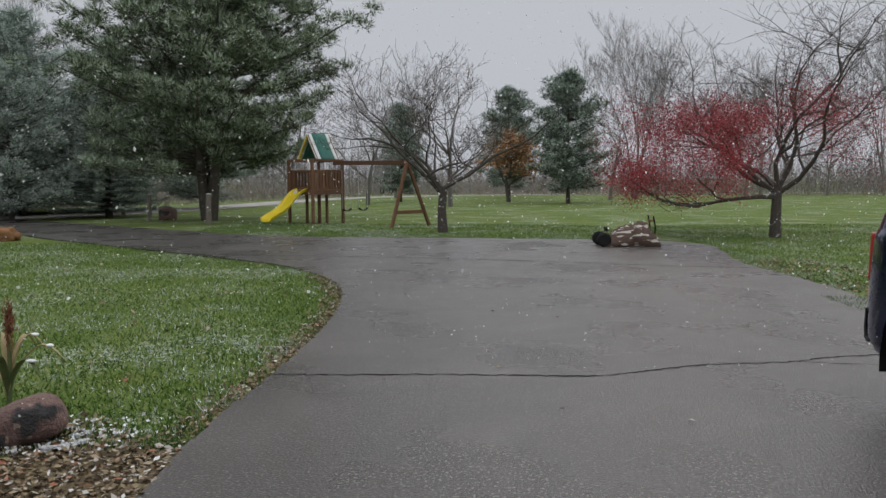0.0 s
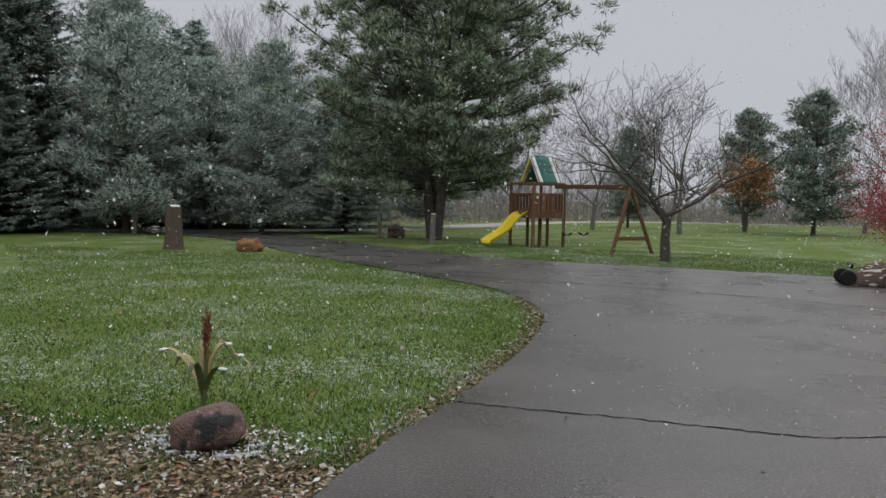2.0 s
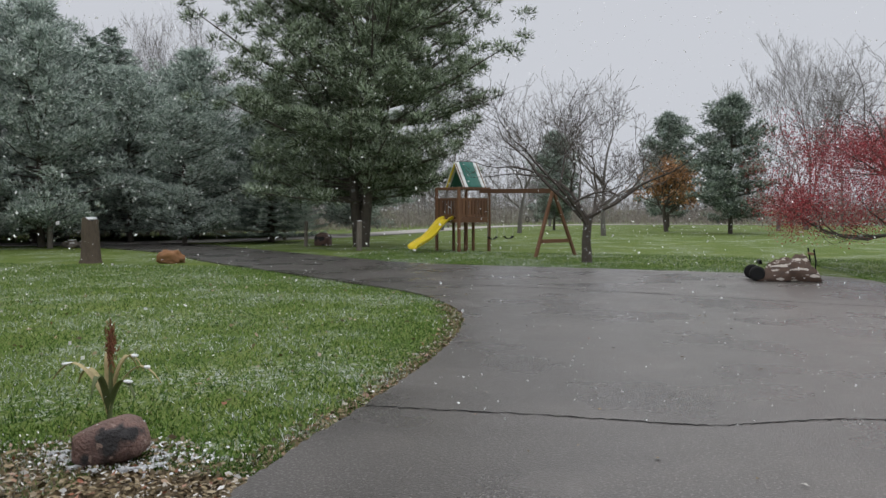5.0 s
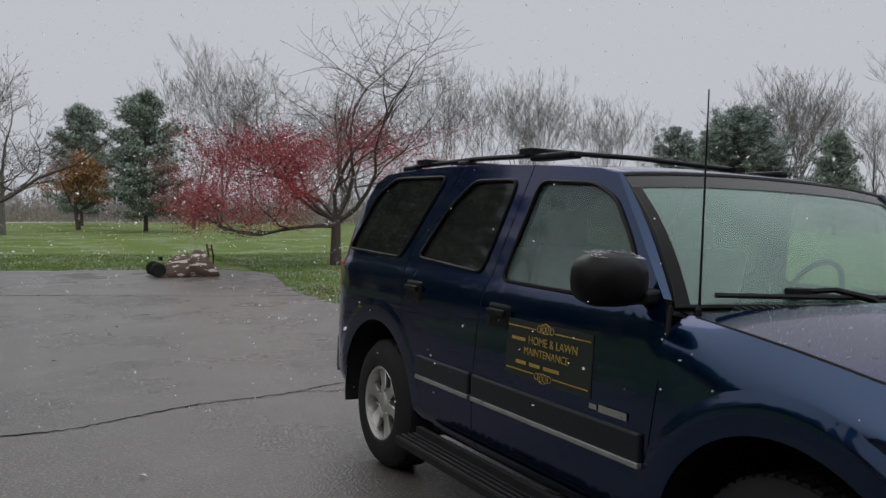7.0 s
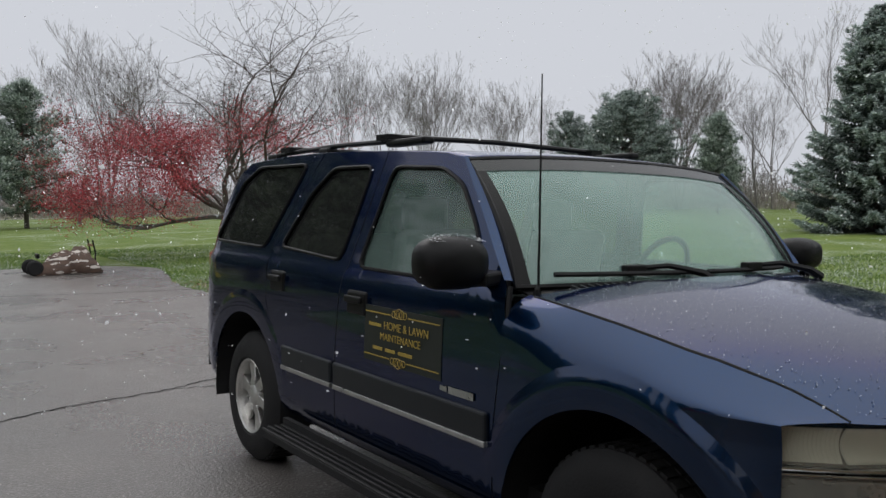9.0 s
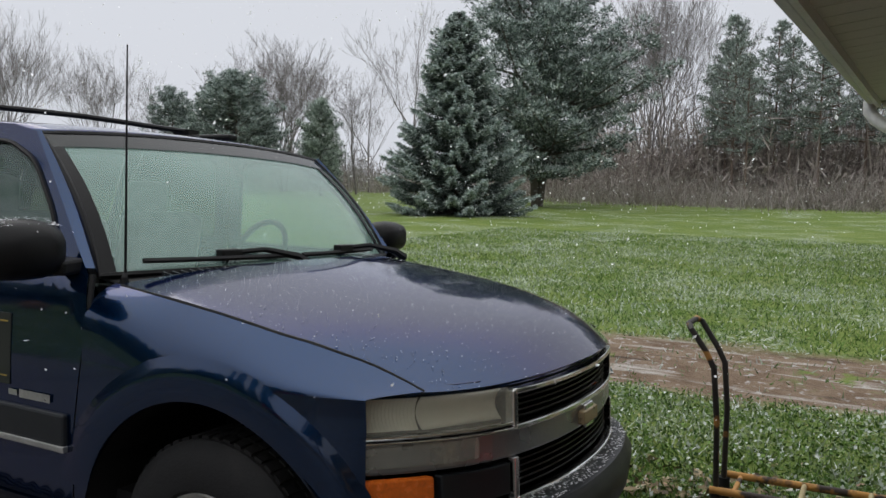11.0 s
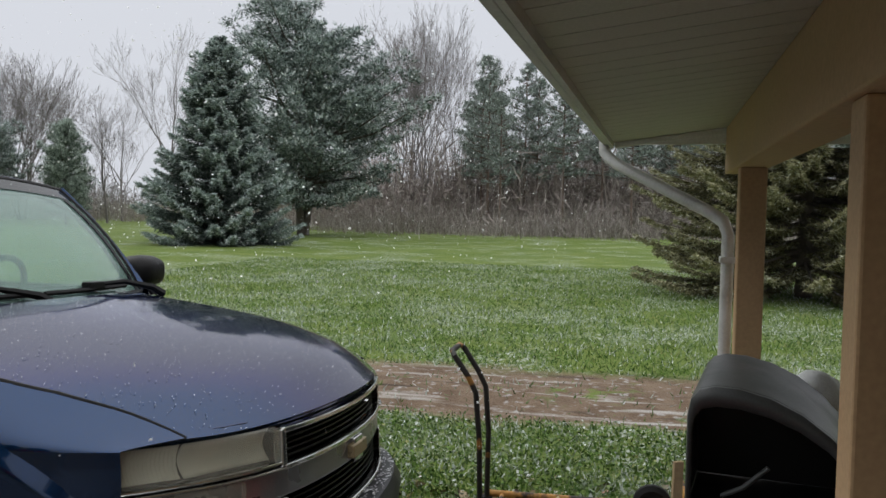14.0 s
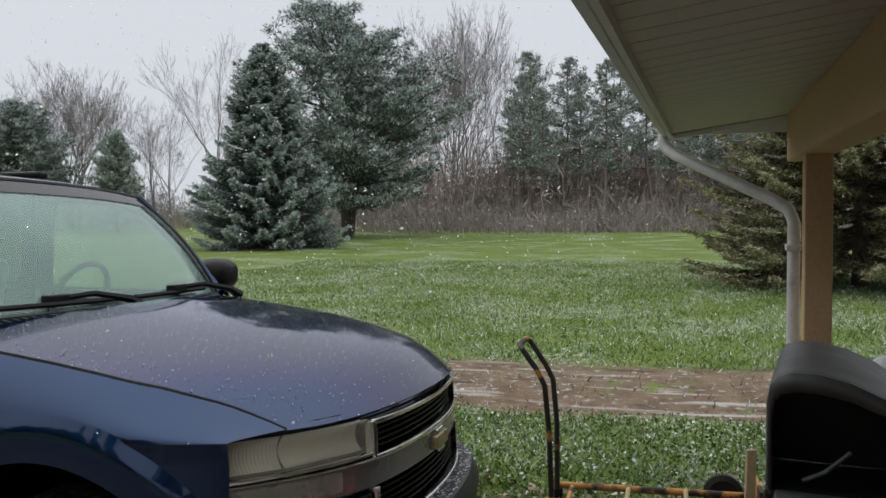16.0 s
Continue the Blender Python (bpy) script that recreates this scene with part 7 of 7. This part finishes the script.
def leaf_litter(name, label, x, y, size, lift=0.02):
    n = len(x)
    z = np.array([ground_height(a, b) for a, b in zip(x, y)]) + rng.uniform(0.0, lift, n)
    c = np.stack([x, y, z], 1)
    a = unit(rng.normal(size=(n, 3)) * np.array([1, 1, 0.28]))
    b = unit(np.cross(unit(rng.normal(size=(n, 3)) * np.array([0.25, 0.25, 1])), a))
    k = (size * rng.uniform(0.5, 1.3, n))[:, None]
    v = np.stack([c - a * k, c - b * k * 0.55 + a * k * 0.15, c + a * k, c + b * k * 0.55 + a * k * 0.15], 1).reshape(-1, 3)
    tagged(soup(name, v, 4, [LITTER]), label, "leaves", kind="stuff")


n = 30000
y = -2.4 + rng.random(n) * 3.0
x = -4.7 - rng.random(n) * 4.4
k = np.array([noise.noise((a * 0.9, b * 0.9, 4.0)) for a, b in zip(x, y)]) > -0.02
blades("lawn_grass", "thin grass coming through the fallen leaves", x[k], y[k], 0.07, 0.008, 0.05)
n = 27000
y = 0.75 - rng.random(n) * 3.4
x = -4.52 - rng.random(n) ** 1.1 * 4.6
k = rng.random(n) < np.clip((0.75 - y + 0.35 * np.sin(x * 3)) / 0.55, 0, 1)
leaf_litter("fallen_leaves", "damp brown fallen leaves with flecks of snow", x[k], y[k], 0.025, 0.035)
n = 4800
y = rng.random(n) * 9 + 0.3
x = np.interp(y, LEFT_Y[order], LEFT_X[order]) - np.abs(rng.normal(0, 0.13, n)) + 0.03
leaf_litter("fallen_leaves", "brown leaves caught along the edge of the drive", x, y, 0.03)
n = 500
y = 0.5 + rng.random(n) * 14
x = -4.4 - rng.random(n) * 9
leaf_litter("fallen_leaves", "scattered leaves on the lawn", x, y, 0.035, 0.05)
n = 700
x, y = 3.0 + rng.random(n) * 1.6, 6.5 + rng.random(n) * 5
leaf_litter("fallen_leaves", "pale leaves at the corner of the lawn", x, y, 0.04, 0.05)
n = 420
x, y = 2.5 + np.abs(rng.normal(0, 0.35, n)), -3.2 - rng.random(n) * 2.2
leaf_litter("fallen_leaves", "curled brown leaves beside the porch slab", x, y, 0.045, 0.05)
n = 60
x, y = -4.2 + rng.random(n) * 6.5, 0.3 + rng.random(n) * 12
ok = (x < -0.4) | (y > 3)
v = []
c = np.stack([x[ok], y[ok], np.full(ok.sum(), 0.012)], 1)
c[:, 2] -= SLOPE * np.maximum(c[:, 0], 0) * np.clip((9 - c[:, 1]) / 4, 0, 1)
a = unit(rng.normal(size=c.shape) * np.array([1, 1, 0.1]))
b = unit(np.cross(np.array([0, 0, 1.0]), a))
k = rng.uniform(0.012, 0.035, (len(c), 1))
tagged(soup("fallen_leaves", np.stack([c - a * k, c - b * k * 0.5 + np.array([0, 0, 0.008]), c + a * k, c + b * k * 0.5 + np.array([0, 0, 0.01])], 1).reshape(-1, 3), 4, [LITTER]), "a few wet leaves on the asphalt", "leaves", kind="stuff")

# weeds by the slab and crumbs of snow
n = 22000
x, y = 2.5 + near_more(n, 0, 2.4, 1.2), -8.5 + rng.random(n) * 8.5
c = np.stack([x, y, np.array([ground_height(a, b) for a, b in zip(x, y)]) + rng.uniform(0.02, 0.07, n)], 1)
tagged(soup("lawn_weeds", flakes(c, rng.uniform(0.008, 0.019, n), rng), 4, [GRASS, GRASS_FROST], index=(rng.random(n) < 0.55).astype(int)), "low leafy weeds dusted with snow beside the slab", "weeds", kind="stuff")
n = 800
a, r = rng.random(n) * 2 * math.pi, np.abs(rng.normal(0, 0.28, n)) + 0.22
x, y = -5.55 + r * np.cos(a) - np.where(rng.random(n) < 0.35, rng.random(n) * 2.2, 0), 0.42 + 0.6 * r * np.sin(a) - 0.1
ok = x < -4.7
c = np.stack([x, y, np.array([ground_height(p_, q_) for p_, q_ in zip(x, y)]) + 0.035], 1)[ok]
tagged(soup("snow_crumbs", flakes(c, rng.uniform(0.005, 0.018, len(c)), rng), 4, [SNOW]), "crumbs of snow among the fallen leaves", "snow", kind="stuff")

# lumps of snow by the stone
for i in range(18):
    a = rng.uniform(0, 2 * math.pi)
    r = rng.uniform(0.28, 0.55) if i < 20 else rng.uniform(0.6, 2.4)
    x, y = -5.62 + r * math.cos(a) * (1 if i < 20 else -abs(math.cos(a))), 0.2 + 0.45 * r * math.sin(a)
    if x > -4.75:
        continue
    o = lump("snow_clump", "small clump of old snow among the leaves", "snow", (x, y, ground_height(x, y) + 0.03), rng.uniform(0.02, 0.055), rng.uniform(0.015, 0.04), rng.uniform(0.006, 0.012), i + 1.0, OLD_SNOW, rough=1.1)
    o["group"] = "snow clumps in the leaf bed"

# falling snow
FLAKE = bpy.data.materials.new("snowflake")
FLAKE.use_nodes = True
fn, fl = FLAKE.node_tree.nodes, FLAKE.node_tree.links
lit, thru, both = fn.new("ShaderNodeBsdfDiffuse"), fn.new("ShaderNodeBsdfTranslucent"), fn.new("ShaderNodeAddShader")
lit.inputs[0].default_value = (0.68, 0.69, 0.71, 1)
thru.inputs[0].default_value = (0.4, 0.4, 0.41, 1)
fl.new(lit.outputs[0], both.inputs[0])
fl.new(thru.outputs[0], both.inputs[1])
fl.new(both.outputs[0], fn["Material Output"].inputs["Surface"])


def snowfall(n, near, far, size, seed):
    r = np.random.default_rng(seed)
    d = (near ** 3 + (far ** 3 - near ** 3) * r.random(n)) ** (1 / 3)
    a = np.radians(r.uniform(-125, 65, n))
    up = np.radians(r.uniform(-14, 24, n))
    p = np.stack([-2.3 + np.sin(-a) * np.cos(up) * d, -4.6 + np.cos(a) * np.cos(up) * d, 1.6 + np.sin(up) * d], 1)
    k = size * r.uniform(0.5, 1.3, n)
    ok = (p[:, 2] > 0.1) & ~((p[:, 1] < -4.45) & (p[:, 2] < 4)) & ~((p[:, 0] > -0.3) & (p[:, 0] < 2.2) & (p[:, 1] > -4.1) & (p[:, 1] < 1.2) & (p[:, 2] < 2.1))
    return flakes(p[ok], k[ok], r)


tagged(soup("falling_snow", np.concatenate([snowfall(1500, 1.3, 4.2, 0.0034, 4), snowfall(6000, 1.8, 9, 0.0055, 1), snowfall(8000, 8, 28, 0.021, 2), snowfall(14000, 25, 55, 0.026, 3)]), 4, [FLAKE]), "light snow falling through the air", "snow", kind="stuff")

# melting flakes on the truck
hood_rows = [o for o in truck.children if o.name.startswith("hood") and len(o.data.vertices) == 375][0].data.vertices
roof_rows = [o for o in truck.children if o.name.startswith("roof") and len(o.data.vertices) == 210][0].data.vertices


def flecks(name, label, places, n, size, seed, spread):
    r = np.random.default_rng(seed)
    base = np.array([tuple(v) for v in places])
    k = r.integers(0, len(base) - 1, n)
    f = r.random((n, 1)) * spread
    p = base[k] * (1 - f) + base[np.minimum(k + 1, len(base) - 1)] * f
    long = np.linalg.norm(base[np.minimum(k + 1, len(base) - 1)] - base[k], axis=1) < 0.2
    p = p[long]
    m = len(p)
    a = unit(r.normal(size=(m, 3)) * np.array([1, 1, 0.15]))
    b = unit(np.cross(np.array([0, 0, 1.0]), a))
    q = size * r.uniform(0.4, 1.3, (m, 1))
    v = np.stack([p - a * q, p - b * q * 0.7, p + a * q, p + b * q * 0.7], 1).reshape(-1, 3) + np.array([0, 0, 0.004])
    o = soup(name, v, 4, [SNOW], truck)
    o["label"], o["kind"] = label, "stuff"


hv = np.array([tuple(v.co) for v in hood_rows]).reshape(-1, 25, 3)
dense = np.concatenate([hv[:-1] * (1 - f) + hv[1:] * f for f in np.linspace(0, 1, 9)]).reshape(-1, 3)
flecks("snow_fleck", "melting snow flecks on the hood", dense, 2600, 0.0023, 81, 1.0)
rv = np.array([tuple(v.co) for v in roof_rows]).reshape(-1, 21, 3)
dense = np.concatenate([rv[:-1] * (1 - f) + rv[1:] * f for f in np.linspace(0, 1, 9)]).reshape(-1, 3)
flecks("snow_fleck", "snow flecks on the roof", dense, 900, 0.0035, 82, 1.0)
bump_top = [(1 + u * 0.985, -(nose_s(1 + u * 0.985) + a), 0.612 - a * 0.12) for u in np.linspace(-1, 1, 160) for a in (0.0, 0.03, 0.06, 0.08)]
flecks("snow_fleck", "snow lying on the bumper", bump_top, 700, 0.006, 83, 1.0)
mirror_top = [(-0.14 + a, -(2.30 + 0.08 * b), 1.432 - 0.25 * b * 0.1 - 0.4 * abs(a) ** 2) for a in np.linspace(-0.11, 0.11, 20) for b in (0, 0.5, 1)]
flecks("snow_fleck", "snow caught on the mirror", mirror_top, 320, 0.006, 84, 1.0)
